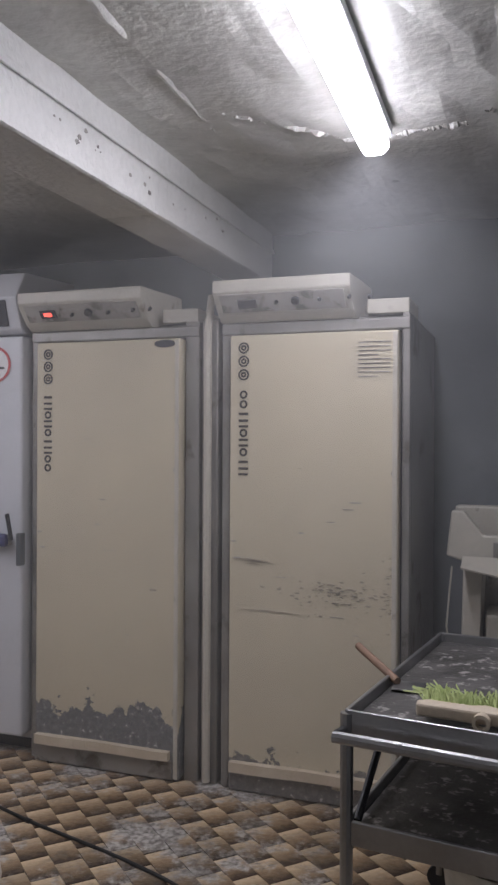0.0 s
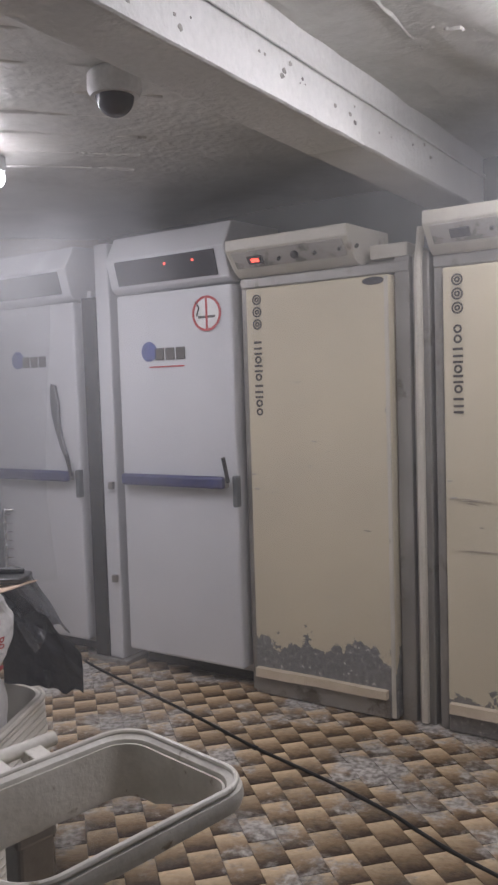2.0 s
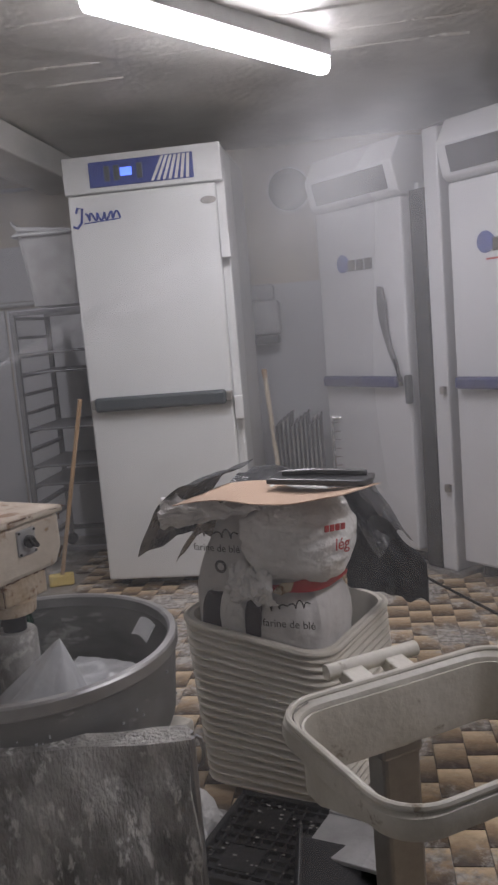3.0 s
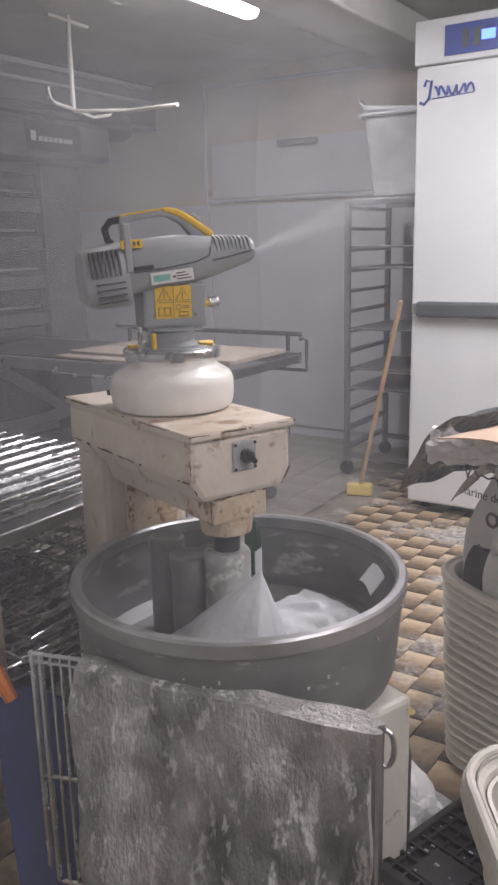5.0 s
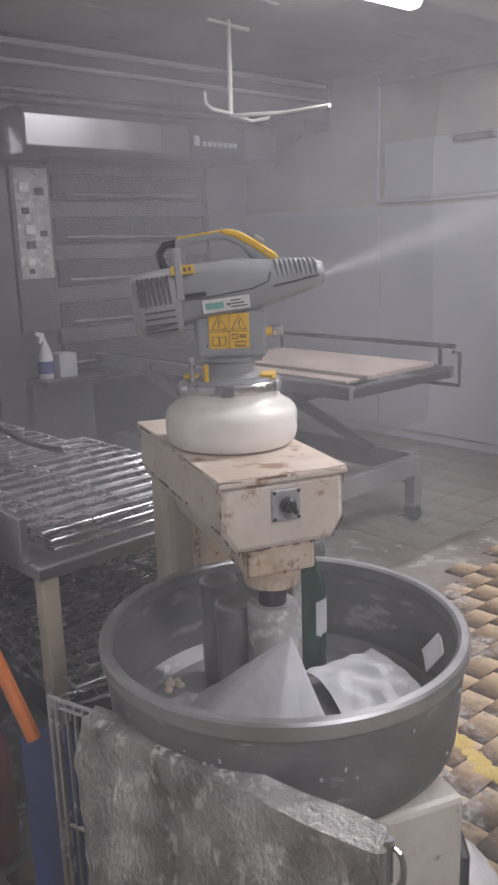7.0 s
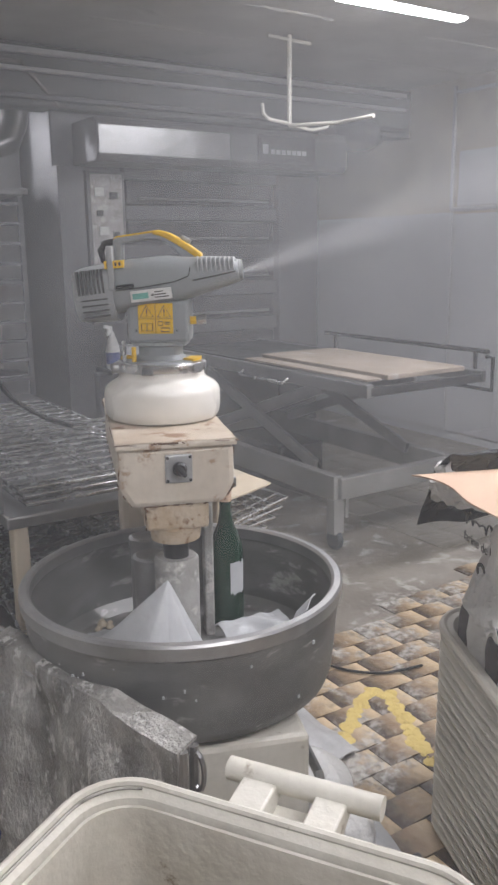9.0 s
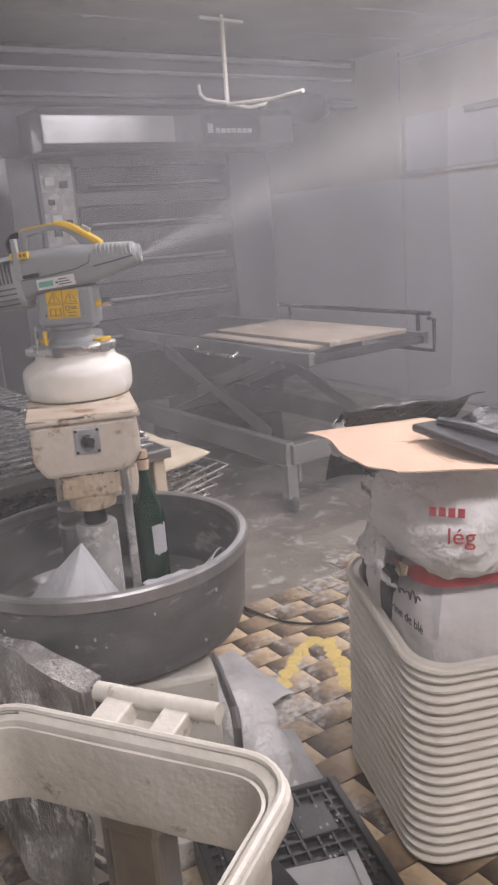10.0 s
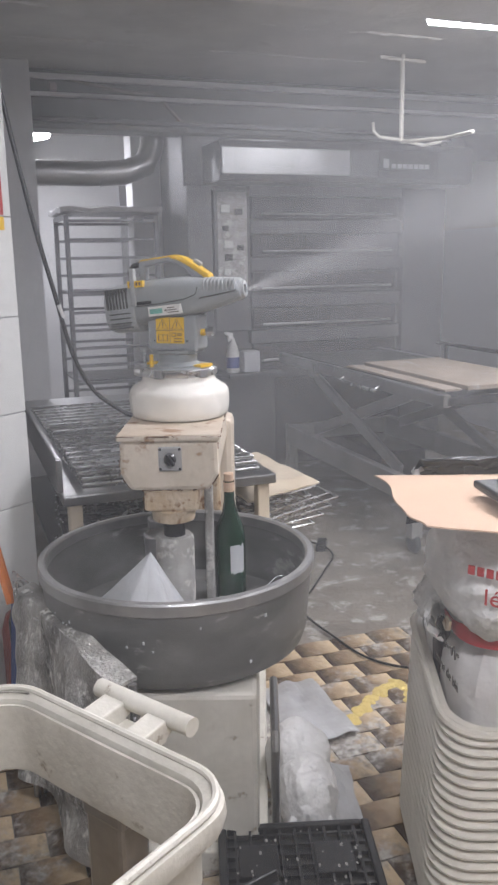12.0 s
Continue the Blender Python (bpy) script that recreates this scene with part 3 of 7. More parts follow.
def cream_prover(s0, w, door_w, paint, label, seed, notice, side=0.05):
    """An old cream prover: frame, peeling door, sloped control head."""
    t = thing("prover_cabinet", row(s0, 0), label, "cabinet", "row of prover cabinets")
    bmb = bx(-0.05, w + side, 0.05, 0.8, 0.0, 1.99, 0.006)
    part("body", bmb, M_GREYMETAL, t)
    for x0, x1 in ((-0.05, -0.012), (door_w + 0.008, w + side)):
        part("jamb", bx(x0, x1, -0.005, 0.05, 0.0, 1.99, 0.006), M_GREYMETAL, t)
    part("header", bx(-0.05, w + side, -0.012, 0.05, 1.925, 1.972, 0.006), M_GREYMETAL, t)
    part("top_block", bx(w - 0.13, w + 0.04, 0.0, 0.25, 1.99, 2.05, 0.006), M_CAP, t)
    part("door", bx(0, door_w, -0.045, 0.045, 0.012, 1.918, 0.008), paint, t)
    part("edge_strip", bx(door_w - 0.022, door_w - 0.004, -0.05, -0.04, 0.02, 1.91, 0.002), M_CAP, t)
    part("gasket", bx(-0.008, door_w + 0.006, 0.03, 0.048, 0.02, 1.91), M_BLACK, t)
    # kick strip, slightly bent and tapered
    kb = bmesh.new()
    n = 10
    for k in range(n):
        a, b = 0.012 + (door_w - 0.05) * k / n, 0.012 + (door_w - 0.05) * (k + 1) / n
        bx(a, b + 0.001, -0.074 - 0.003 * math.sin(k), -0.045, 0.098 + 0.0005 * k, 0.142 - 0.006 * abs(k / n - 0.4), 0.0, kb)
    bmesh.ops.remove_doubles(kb, verts=kb.verts, dist=0.0015)
    part("kick_strip", kb, M_PALEWOOD, t, "pale wooden kick strip")
    # control head: overhanging sloped box
    head = part("control_head", prism([(0.30, 1.975), (-0.02, 1.975), (-0.06, 2.0), (-0.13, 2.085), (-0.13, 2.135), (0.30, 2.15)], -0.05, w - 0.17, "x", bevel=0.006), M_CAP, t)
    part("control_strip", bx(-0.02, w - 0.20, -0.0445, 0.0405, -0.003, 0.003, 0.001, None, Matrix.Translation((0, -0.097, 2.041)) @ pose(0, 0, 0, -50.5)), M_CAPPANEL, head)
    rnd = random.Random(seed)
    for k, xx in enumerate((0.22, 0.30, 0.40, 0.52, 0.60)):
        r = 0.018 if k == 1 else 0.008
        part("knob", lathe([(r, 0), (r, 0.012), (r * 0.8, 0.016)], 14, None, Matrix.Translation((xx, -0.099, 2.04 + 0.012 * rnd.uniform(-1, 1))) @ pose(0, 0, 0, 129.5)), M_BLACK, head)
    dsp = part("display", bx(0.055, 0.135, -0.020, 0.020, -0.0035, 0.0035, 0.001, None, Matrix.Translation((0, -0.100, 2.038)) @ pose(0, 0, 0, -50.5)), M_DARKGLASS, head)
    if not notice:
        part("digits", bx(0.075, 0.115, -0.009, 0.009, -0.005, 0.005, 0.0005, None, Matrix.Translation((0, -0.1005, 2.0375)) @ pose(0, 0, 0, -50.5)), M_LEDRED, head, "glowing red digits")
    # print down the hinge side: three ringed emblems and a word, as plain shapes
    y = -0.047
    for k in range(3):
        eb = disc(0.024, 0.062, y, 1.865 - 0.056 * k, 0.002, 20, 0.017)
        disc(0.012, 0.062, y, 1.865 - 0.056 * k, 0.002, 16, 0.005, eb)
        part("emblem", eb, M_INK, t)
    bars(9, 0.036, 1.33, 1.69, 0.052, t, M_INK, y - 0.002, seed)
    if notice:
        nb = bmesh.new()
        for k in range(9):
            bx(door_w - 0.16, door_w - 0.03 - (0.05 if k in (3, 8) else 0), y - 0.0012, y, 1.87 - 0.017 * k, 1.874 - 0.017 * k, 0, nb)
        part("notice", nb, M_CAPPANEL, t, "faded printed notice")
    else:
        part("badge", prism([(door_w - 0.07 + 0.05 * math.cos(a * math.pi / 10), 1.895 + 0.017 * math.sin(a * math.pi / 10)) for a in range(20)], y - 0.002, y, "y"), M_DARKGLASS, t)
    # small latch and scars
    for px, pz, pw, ph in ((0.004, 1.055, 0.03, 0.006), (0.02, 0.985, 0.035, 0.008), (door_w - 0.03, 1.34, 0.02, 0.02), (0.30, 1.10, 0.03, 0.006), (door_w * 0.72, 0.30, 0.018, 0.018)):
        ragged = [(px + pw * (0.5 + 0.5 * rnd.uniform(0.6, 1.2) * math.cos(a)), pz + ph * (0.5 + 0.5 * rnd.uniform(0.6, 1.3) * math.sin(a))) for a in [i * math.pi / 5 for i in range(10)]]
        part("paint_chip", prism(ragged, y - 0.001, y + 0.001, "y"), M_CAPPANEL, t)
    if not notice:
        part("toe_plate", bx(0.0, door_w - 0.03, -0.05, -0.044, 0.014, 0.094, 0.002), M_GREYMETAL, t, "streaked bare metal toe plate")
    if notice:
        # a rubbed band across the door, with dark flecks and two long drag marks
        sc = bmesh.new()
        for k in range(190):
            cx, cz = rnd.gauss(0.46, 0.11), rnd.gauss(0.86, 0.035)
            if k > 140:
                cx, cz = door_w - abs(rnd.gauss(0, 0.025)) - 0.006, rnd.uniform(0.68, 1.02)
            if not 0.02 < cx < door_w - 0.003:
                continue
            r = rnd.choice((0.0012, 0.002, 0.003, 0.005))
            prism([(cx + r * rnd.uniform(1.0, 3.2) * math.cos(q), cz + r * rnd.uniform(0.5, 1.0) * math.sin(q)) for q in [i * math.pi / 3 for i in range(6)]], y - 0.0012, y + 0.001, "y", sc)
        for z0, x0, x1 in ((0.985, 0.01, 0.19), (0.978, 0.05, 0.20), (0.968, 0.08, 0.14), (0.775, 0.05, 0.34)):
            prism([(x0, z0), (x0 + 0.4 * (x1 - x0), z0 + 0.004), (x1, z0 - 0.006), (x0 + 0.5 * (x1 - x0), z0 - 0.002)], y - 0.0012, y + 0.001, "y", sc)
        part("scuff", sc, M_SCUFF, t, "dark scuffs rubbed across the paint", "stuff")
    for k in range(7):
        px, pz, pw = rnd.uniform(0.1, door_w - 0.12), rnd.uniform(0.6, 1.5), rnd.uniform(0.008, 0.06)
        part("scratch", bx(px, px + pw, y - 0.001, y + 0.001, pz, pz + rnd.uniform(0.002, 0.005)), M_CAPPANEL, t)
    return t


cream_prover(0.005, 0.74, 0.715, M_CREAM_1, "cream prover cabinet with paint flaked off its door bottom", 3, False)
cream_prover(0.95, 0.70, 0.705, M_CREAM_2, "cream prover cabinet with a scuffed door and printed notice", 5, True, 0.045)
# the post between the two cream cabinets
pm = thing("corner_post", row(0.86, 0), "grey sheet metal filler post between two cabinets", "post")
part("post", bx(-0.055, 0.02, 0.0, 0.3, 0.0, 2.0, 0.008), M_GREYMETAL, pm)
part("pipe", tube([(-0.02, -0.02, 0.02), (-0.02, -0.02, 1.95), (-0.02, 0.02, 2.1)], 0.018), M_CAP, pm)


def white_prover(s0, w, label, seed, sign):
    t = thing("prover_cabinet", row(s0, 0), label, "cabinet", "row of prover cabinets")
    part("body", bx(-0.03, w + 0.03, 0.06, 0.8, 0.06, 2.02, 0.008), M_WHITE, t)
    part("plinth", bx(0.0, w, 0.09, 0.7, 0.0, 0.06, 0.004), M_BLACK, t)
    part("door", bx(0, w, -0.05, 0.05, 0.105, 1.955, 0.012), M_WHITE, t)
    part("gasket", bx(0.01, w - 0.01, 0.045, 0.062, 0.12, 1.94), M_BLACK, t)
    head = part("control_head", prism([(0.4, 1.965), (-0.03, 1.965), (-0.06, 1.985), (-0.10, 2.13), (-0.03, 2.25), (0.4, 2.27)], -0.02, w + 0.0, "x", bevel=0.008), M_WHITE, t)
    part("display", bx(0.04, w - 0.06, -0.064, 0.058, -0.003, 0.003, 0.002, None, Matrix.Translation((0, -0.083, 2.055)) @ pose(0, 0, 0, -74.5)), M_DARKGLASS, head, "dark smoked control display")
    if sign:
        for xx in (0.36, 0.53):
            part("pilot_light", lathe([(0.006, 0), (0.006, 0.004)], 10, None, Matrix.Translation((xx, -0.092, 2.08)) @ pose(0, 0, 0, 104)), M_LEDRED, head, "small glowing red pilot light")
    bar = part("push_bar", bx(0.03, w - 0.05, -0.105, -0.07, 0.985, 1.045, 0.014), M_BLUEBAR, t, "dark blue push bar")
    for xx in (0.04, w - 0.08):
        part("bracket", bx(xx, xx + 0.03, -0.08, -0.048, 0.99, 1.04, 0.003), M_GREYMETAL, bar)
    lt = part("latch", bx(w - 0.008, w + 0.018, -0.085, -0.045, 0.90, 1.05, 0.006), M_GREYBAR, t)
    part("lever", tube([(w - 0.02, -0.10, 1.02), (w - 0.03, -0.12, 1.14)], 0.010), M_BLACK, lt)
    y = -0.052
    ct = 0.27
    emb = part("emblem", disc(0.05, ct - 0.06, y, 1.66, 0.002), M_BLUE, t)
    lb = bmesh.new()
    for k in range(3):
        bx(ct - 0.02 + 0.066 * k, ct + 0.034 + 0.066 * k, y - 0.003, y, 1.615, 1.675, 0.004, lb)
    part("lettering", lb, M_INK, t)
    if sign:
        part("underline", bx(ct - 0.06, ct + 0.16, y - 0.0025, y, 1.578, 1.586), M_RED, t)
    if sign:
        sx, sz = w - 0.145, 1.825
        sg = part("no_smoking_sign", disc(0.085, sx, y, sz, 0.002, 36), M_SIGNWHITE, t, "round white no smoking sign")
        rg = disc(0.085, sx, y - 0.002, sz, 0.002, 36, 0.073)
        bx(-0.075, 0.075, -0.0035, -0.0015, -0.006, 0.006, 0, rg, Matrix.Translation((sx, y, sz)) @ pose(0, 0, 0, 0, 90, 0))
        part("red_ring", rg, M_RED, sg)
        cg = bx(sx - 0.05, sx + 0.05, y - 0.003, y - 0.001, sz - 0.022, sz - 0.010)
        tube([(sx - 0.06, y - 0.002, sz - 0.01), (sx - 0.045, y - 0.002, sz + 0.03), (sx - 0.065, y - 0.002, sz + 0.06)], 0.004, 5, cg)
        part("cigarette", cg, M_INK, sg)
    return t


white_prover(-0.79, 0.72, "white prover cabinet with blue push bar and sign", 1, True)
wp2 = white_prover(-1.76, 0.66, "white prover cabinet with blue push bar and dents", 2, False)
part("long_lever", prism([(0.485, 1.52), (0.515, 1.51), (0.535, 1.42), (0.538, 1.30), (0.560, 1.20), (0.600, 1.09), (0.588, 1.07), (0.540, 1.17), (0.505, 1.27), (0.482, 1.36), (0.476, 1.46)], -0.078, -0.056, "y", bevel=0.005), M_RACK, wp2, "long grey door lever")
fp = thing("door_post", row(-0.9, 0), "white metal door post with small latch pins", "post")
part("post", bx(-0.055, 0.04, -0.03, 0.5, 0.03, 2.24, 0.01), M_WHITE, fp)
# Black strip drawn for the dark gap between the two white cabinets.
part("dark_gap_strip", bx(-0.155, -0.06, -0.034, 0.5, 0.03, 1.97, 0.004), M_BLACK, fp)
for z in (0.45, 0.95):
    part("pin", bx(0.0, 0.03, -0.055, -0.03, z, z + 0.04, 0.004), M_GREYMETAL, fp)
part("foot", bx(-0.2, 0.08, -0.05, 0.4, 0.0, 0.03, 0.004), M_GREYMETAL, fp)

# ---- tall white cabinet ----
jt = thing("retarder_cabinet", r30(-1.39, 4.23), "tall white retarder cabinet with blue control panel", "cabinet")
JW = 0.82
part("body", bx(0.0, JW, 0.06, 0.80, 0.05, 2.28, 0.01), M_WHITE2, jt)
for xx in (0.05, JW - 0.1):
    part("foot", bx(xx, xx + 0.05, 0.1, 0.7, 0.0, 0.05), M_BLACK, jt)
part("door", bx(0.012, JW - 0.04, 0.0, 0.056, 0.06, 2.095, 0.012), M_WHITE2, jt)
fa = part("fascia", bx(0.0, JW, 0.0, 0.058, 2.10, 2.285, 0.008), M_WHITE2, jt)
dp = part("control_panel", bx(0.14, 0.68, -0.006, 0.0, 2.125, 2.25, 0.003), M_BLUE, fa, "blue control panel")
part("screen", bx(0.305, 0.365, -0.009, -0.005, 2.17, 2.21, 0.002), M_LEDBLUE, dp, "glowing blue screen")
for xx in (0.22, 0.27, 0.39):
    part("key", bx(xx, xx + 0.03, -0.009, -0.005, 2.15, 2.225, 0.003), M_GREYBAR, dp)
for k in range(7):
    part("stripe", prism([(0.46 + 0.03 * k, 2.13), (0.475 + 0.03 * k, 2.13), (0.535 + 0.022 * k, 2.13 + 0.115 - 0.0 * k), (0.52 + 0.022 * k, 2.245)], -0.008, -0.005, "y"), M_SIGNWHITE, dp)
part("push_bar", bx(0.05, JW - 0.07, -0.05, -0.01, 0.985, 1.06, 0.015), M_GREYBAR, jt, "dark grey push bar")
for xx in (0.03, JW - 0.07):
    part("bracket", bx(xx, xx + 0.03, -0.04, 0.005, 1.0, 1.05, 0.004), M_GREYMETAL, jt)
for z in (1.72, 0.9, 0.2):
    part("hinge", bx(JW - 0.035, JW + 0.012, -0.012, 0.03, z, z + 0.12, 0.004), M_WHITE2, jt)
part("badge", prism([(0.74 + 0.04 * math.cos(a * math.pi / 10), 2.01 + 0.019 * math.sin(a * math.pi / 10)) for a in range(20)], -0.004, 0.001, "y"), M_GREYMETAL, jt)
jl = tube([(0.03, -0.001, 1.945), (0.05, -0.001, 1.935), (0.075, -0.001, 1.96), (0.085, -0.001, 2.03), (0.06, -0.001, 2.035), (0.05, -0.001, 2.01)], 0.007, 6)
tube([(0.10 + 0.0032 * k + 0.006 * math.sin(k * 0.5), -0.001, 1.985 + 0.019 * math.cos(k * 0.62)) for k in range(57)], 0.0055, 6, jl)
tube([(0.09, -0.001, 1.955), (0.28, -0.001, 1.965)], 0.003, 6, jl)
part("lettering", jl, M_BLUE, jt)

# ---- deck oven ----
ov = thing("deck_oven", r30(-3.97, 2.78), "large dark steel deck oven with four doors", "oven")
OW = 1.87
part("body", bx(-2.0, -0.02, 0.0, OW, 0.0, 2.2, 0.01), M_OVENSTEEL, ov)
for k in range(5):
    z = 0.72 + 0.235 * k
    d = part("deck_door", bx(-0.03, 0.02, 0.44, OW - 0.36, z, z + 0.135, 0.006), M_DARKSTEEL, ov)
    part("handle", tube([(0.05, 0.5, z + 0.03), (0.05, OW - 0.42, z + 0.03)], 0.008), M_STEEL, d)
    part("lintel_band", bx(-0.03, 0.035, 0.42, OW - 0.34, z + 0.14, z + 0.225, 0.006), M_OVENSTEEL, ov)
part("side_column", bx(-0.03, 0.05, 0.0, 0.16, 0.0, 1.86, 0.006), M_OVENSTEEL, ov)
cp = part("control_column", bx(-0.03, 0.06, 0.17, 0.41, 0.95, 1.84, 0.006), M_OVENSTEEL, ov)
part("control_plate", bx(0.06, 0.066, 0.19, 0.39, 1.24, 1.82, 0.003), M_DIRTYMETAL, cp, "stained control plate")
for k, (yy, zz, sz) in enumerate(((0.24, 1.72, 0.03), (0.33, 1.70, 0.025), (0.24, 1.60, 0.02), (0.26, 1.50, 0.03), (0.26, 1.42, 0.025), (0.34, 1.48, 0.02), (0.25, 1.33, 0.022), (0.25, 1.28, 0.015))):
    part("switch", bx(0.066, 0.08, yy - sz, yy + sz, zz - sz * 0.8, zz + sz * 0.8, 0.003), M_BLACK if k % 3 else M_SIGNWHITE, cp)
part("right_column", bx(-0.03, 0.05, OW - 0.33, OW, 0.0, 1.86, 0.006), M_OVENSTEEL, ov)
hd = part("hood", prism([(-0.3, 2.10), (0.30, 2.10), (0.33, 2.06), (0.33, 1.90), (0.30, 1.865), (-0.3, 1.865)], 0.13, OW + 0.02, "y", bevel=0.008), M_OVENSTEEL, ov)
part("name_plate", bx(0.33, 0.336, 1.18, 1.62, 1.90, 2.065, 0.003), M_DARKSTEEL, hd, "dark name plate")
nb = bmesh.new()
bx(0.336, 0.338, 1.215, 1.255, 1.955, 2.01, 0.003, nb)
for k in range(7):
    bx(0.336, 0.339, 1.275 + 0.040 * k, 1.307 + 0.040 * k, 1.955, 1.982, 0.002, nb)
part("lettering", nb, M_RACKPLATE, hd)
# Lighter steel on the hood's left part carries its highlight in the colour.
part("front_plate_highlight", bx(0.33, 0.334, 0.14, 0.98, 1.905, 2.055, 0.002), M_STEEL, hd)
part("vent_slot", bx(-0.02, 0.06, 0.35, 0.65, 2.125, 2.14, 0.003), M_STEEL, ov)
part("top_panel", bx(-0.4, 0.0, 0.0, OW, 2.2, 2.36, 0.006), M_DARKSTEEL, ov)
part("flue", tube([(0.12, OW + 0.02, 2.12), (0.12, OW + 0.35, 2.14), (-0.1, OW + 0.6, 2.2)], 0.10, 14), M_DARKSTEEL, ov, smooth=True)
sh = part("base_box", bx(-0.05, 0.12, 0.16, 0.55, 0.0, 0.66, 0.008), M_OVENSTEEL, ov)
part("base_door", bx(-0.02, 0.03, 0.56, OW - 0.05, 0.05, 0.62, 0.008), M_DARKSTEEL, ov)
part("shelf", bx(-0.02, 0.22, 0.2, 0.6, 0.66, 0.69, 0.004), M_OVENSTEEL, ov)

sp = thing("spray_bottle", r30(-3.86, 3.04, 0.69), "white trigger spray bottle with blue label", "bottle")
part("bottle", lathe([(0.036, 0), (0.042, 0.01), (0.042, 0.12), (0.03, 0.17), (0.015, 0.20), (0.015, 0.22)], 20), M_SIGNWHITE, sp, smooth=True)
part("trigger", prism([(0.0, 0.22), (0.0, 0.255), (-0.05, 0.265), (-0.055, 0.25), (-0.03, 0.235), (-0.035, 0.20), (-0.025, 0.20), (-0.012, 0.22)], -0.012, 0.012, "x", bevel=0.002), M_SIGNWHITE, sp)
part("sticker", lathe([(0.0425, 0.03), (0.0425, 0.10)], 20, close=False), M_BLUE, sp)
bxx = thing("small_box", r30(-3.86, 3.155, 0.69), "small white carton beside the spray bottle", "box")
part("carton", bx(-0.05, 0.05, -0.055, 0.055, 0.0, 0.13, 0.004), M_SHEET, bxx)
part("flap", bx(-0.05, 0.052, -0.05, 0.05, 0.131, 0.135, 0.001), M_SHEET, bxx)

# ---- oven loader: table on a scissor lift ----
ld = thing("oven_loader", R30, "wheeled steel oven loader on a scissor lift", "loader")
U0, U1, V0, V1 = -3.85, -1.92, 3.38, 4.10
for v in (V0, V1):
    part("side_rail", bx(U0, U1, v - 0.02, v + 0.02, 0.74, 0.80, 0.005), M_STEEL, ld)
part("end_rail", bx(U1 - 0.03, U1, V0, V1, 0.745, 0.785, 0.004), M_DARKSTEEL, ld)
part("belt", bx(U0 + 0.1, U1 - 0.85, V0 + 0.03, V1 - 0.03, 0.77, 0.802, 0.004), M_BLACK, ld)
part("board", bx(-2.95, U1 - 0.03, V0 + 0.13, V1 - 0.10, 0.805, 0.828, 0.004), M_BOARD, ld, "floured wooden loading board")
part("slat", bx(-2.95, U1 - 0.05, V0 + 0.02, V0 + 0.11, 0.803, 0.815, 0.003), M_BOARD, ld)
part("guard_rail", tube([(-3.2, V1 + 0.05, 0.885), (U1 - 0.02, V1 + 0.05, 0.885)], 0.012), M_DARKSTEEL, ld)
for u in (-3.1, U1 - 0.1):
    part("guard_post", tube([(u, V1 + 0.05, 0.76), (u, V1 + 0.05, 0.885)], 0.011), M_DARKSTEEL, ld)
part("end_guard", tube([(U1 - 0.03, V1 + 0.05, 0.86), (U1 + 0.01, V1 + 0.05, 0.86), (U1 + 0.01, V1 + 0.05, 0.70), (U1 - 0.25, V1 + 0.05, 0.70)], 0.010), M_DARKSTEEL, ld)
part("handle", tube([(-2.9, V0 - 0.02, 0.76), (-2.9, V0 - 0.05, 0.74), (-2.5, V0 - 0.05, 0.74), (-2.5, V0 - 0.02, 0.76)], 0.009), M_CHROME, ld)
B0, B1, C0, C1 = -3.65, -2.08, 3.34, 4.06
for v in (C0, C1):
    part("base_rail", bx(B0, B1, v - 0.025, v + 0.025, 0.24, 0.36, 0.006), M_LOADER, ld)
for u in (B0, B1):
    part("base_rail", bx(u - 0.025, u + 0.025, C0, C1, 0.25, 0.35, 0.006), M_LOADER, ld)
for v in (C0 + 0.06, C1 - 0.06):
    for a, b in (((-3.4, 0.36), (-2.3, 0.74)), ((-3.4, 0.74), (-2.3, 0.36))):
        d = Vector((b[0] - a[0], 0, b[1] - a[1]))
        ang = math.degrees(math.atan2(d.z, d.x))
        mm = Matrix.Translation((a[0], v + (0.02 if a[1] < b[1] else -0.02), a[1])) @ pose(0, 0, 0, 0, -ang, 0)
        part("scissor_arm", bx(0, d.length, -0.012, 0.012, -0.03, 0.03, 0.004, None, mm), M_STEEL, ld)
part("motor_box", bx(-3.4, -2.9, 3.6, 3.9, 0.12, 0.30, 0.01), M_DARKSTEEL, ld)
for u in (B1 - 0.02, B0 + 0.05):
    for v in (C0, C1):
        lg = part("caster", bx(u - 0.03, u + 0.03, v - 0.03, v + 0.03, 0.08, 0.25, 0.004), M_LOADER, ld)
        part("wheel", lathe([(0.045, -0.015), (0.05, -0.008), (0.05, 0.008), (0.045, 0.015)], 18, None, Matrix.Translation((u, v, 0.05)) @ pose(0, 0, 0, 90)), M_GREYBAR, lg)
for v in (C0 + 0.03, C1 - 0.045):
    part("gusset", prism([(B1 - 0.12, 0.25), (B1 + 0.02, 0.25), (B1 + 0.02, 0.16)], v, v + 0.015, "y"), M_LOADER, ld)

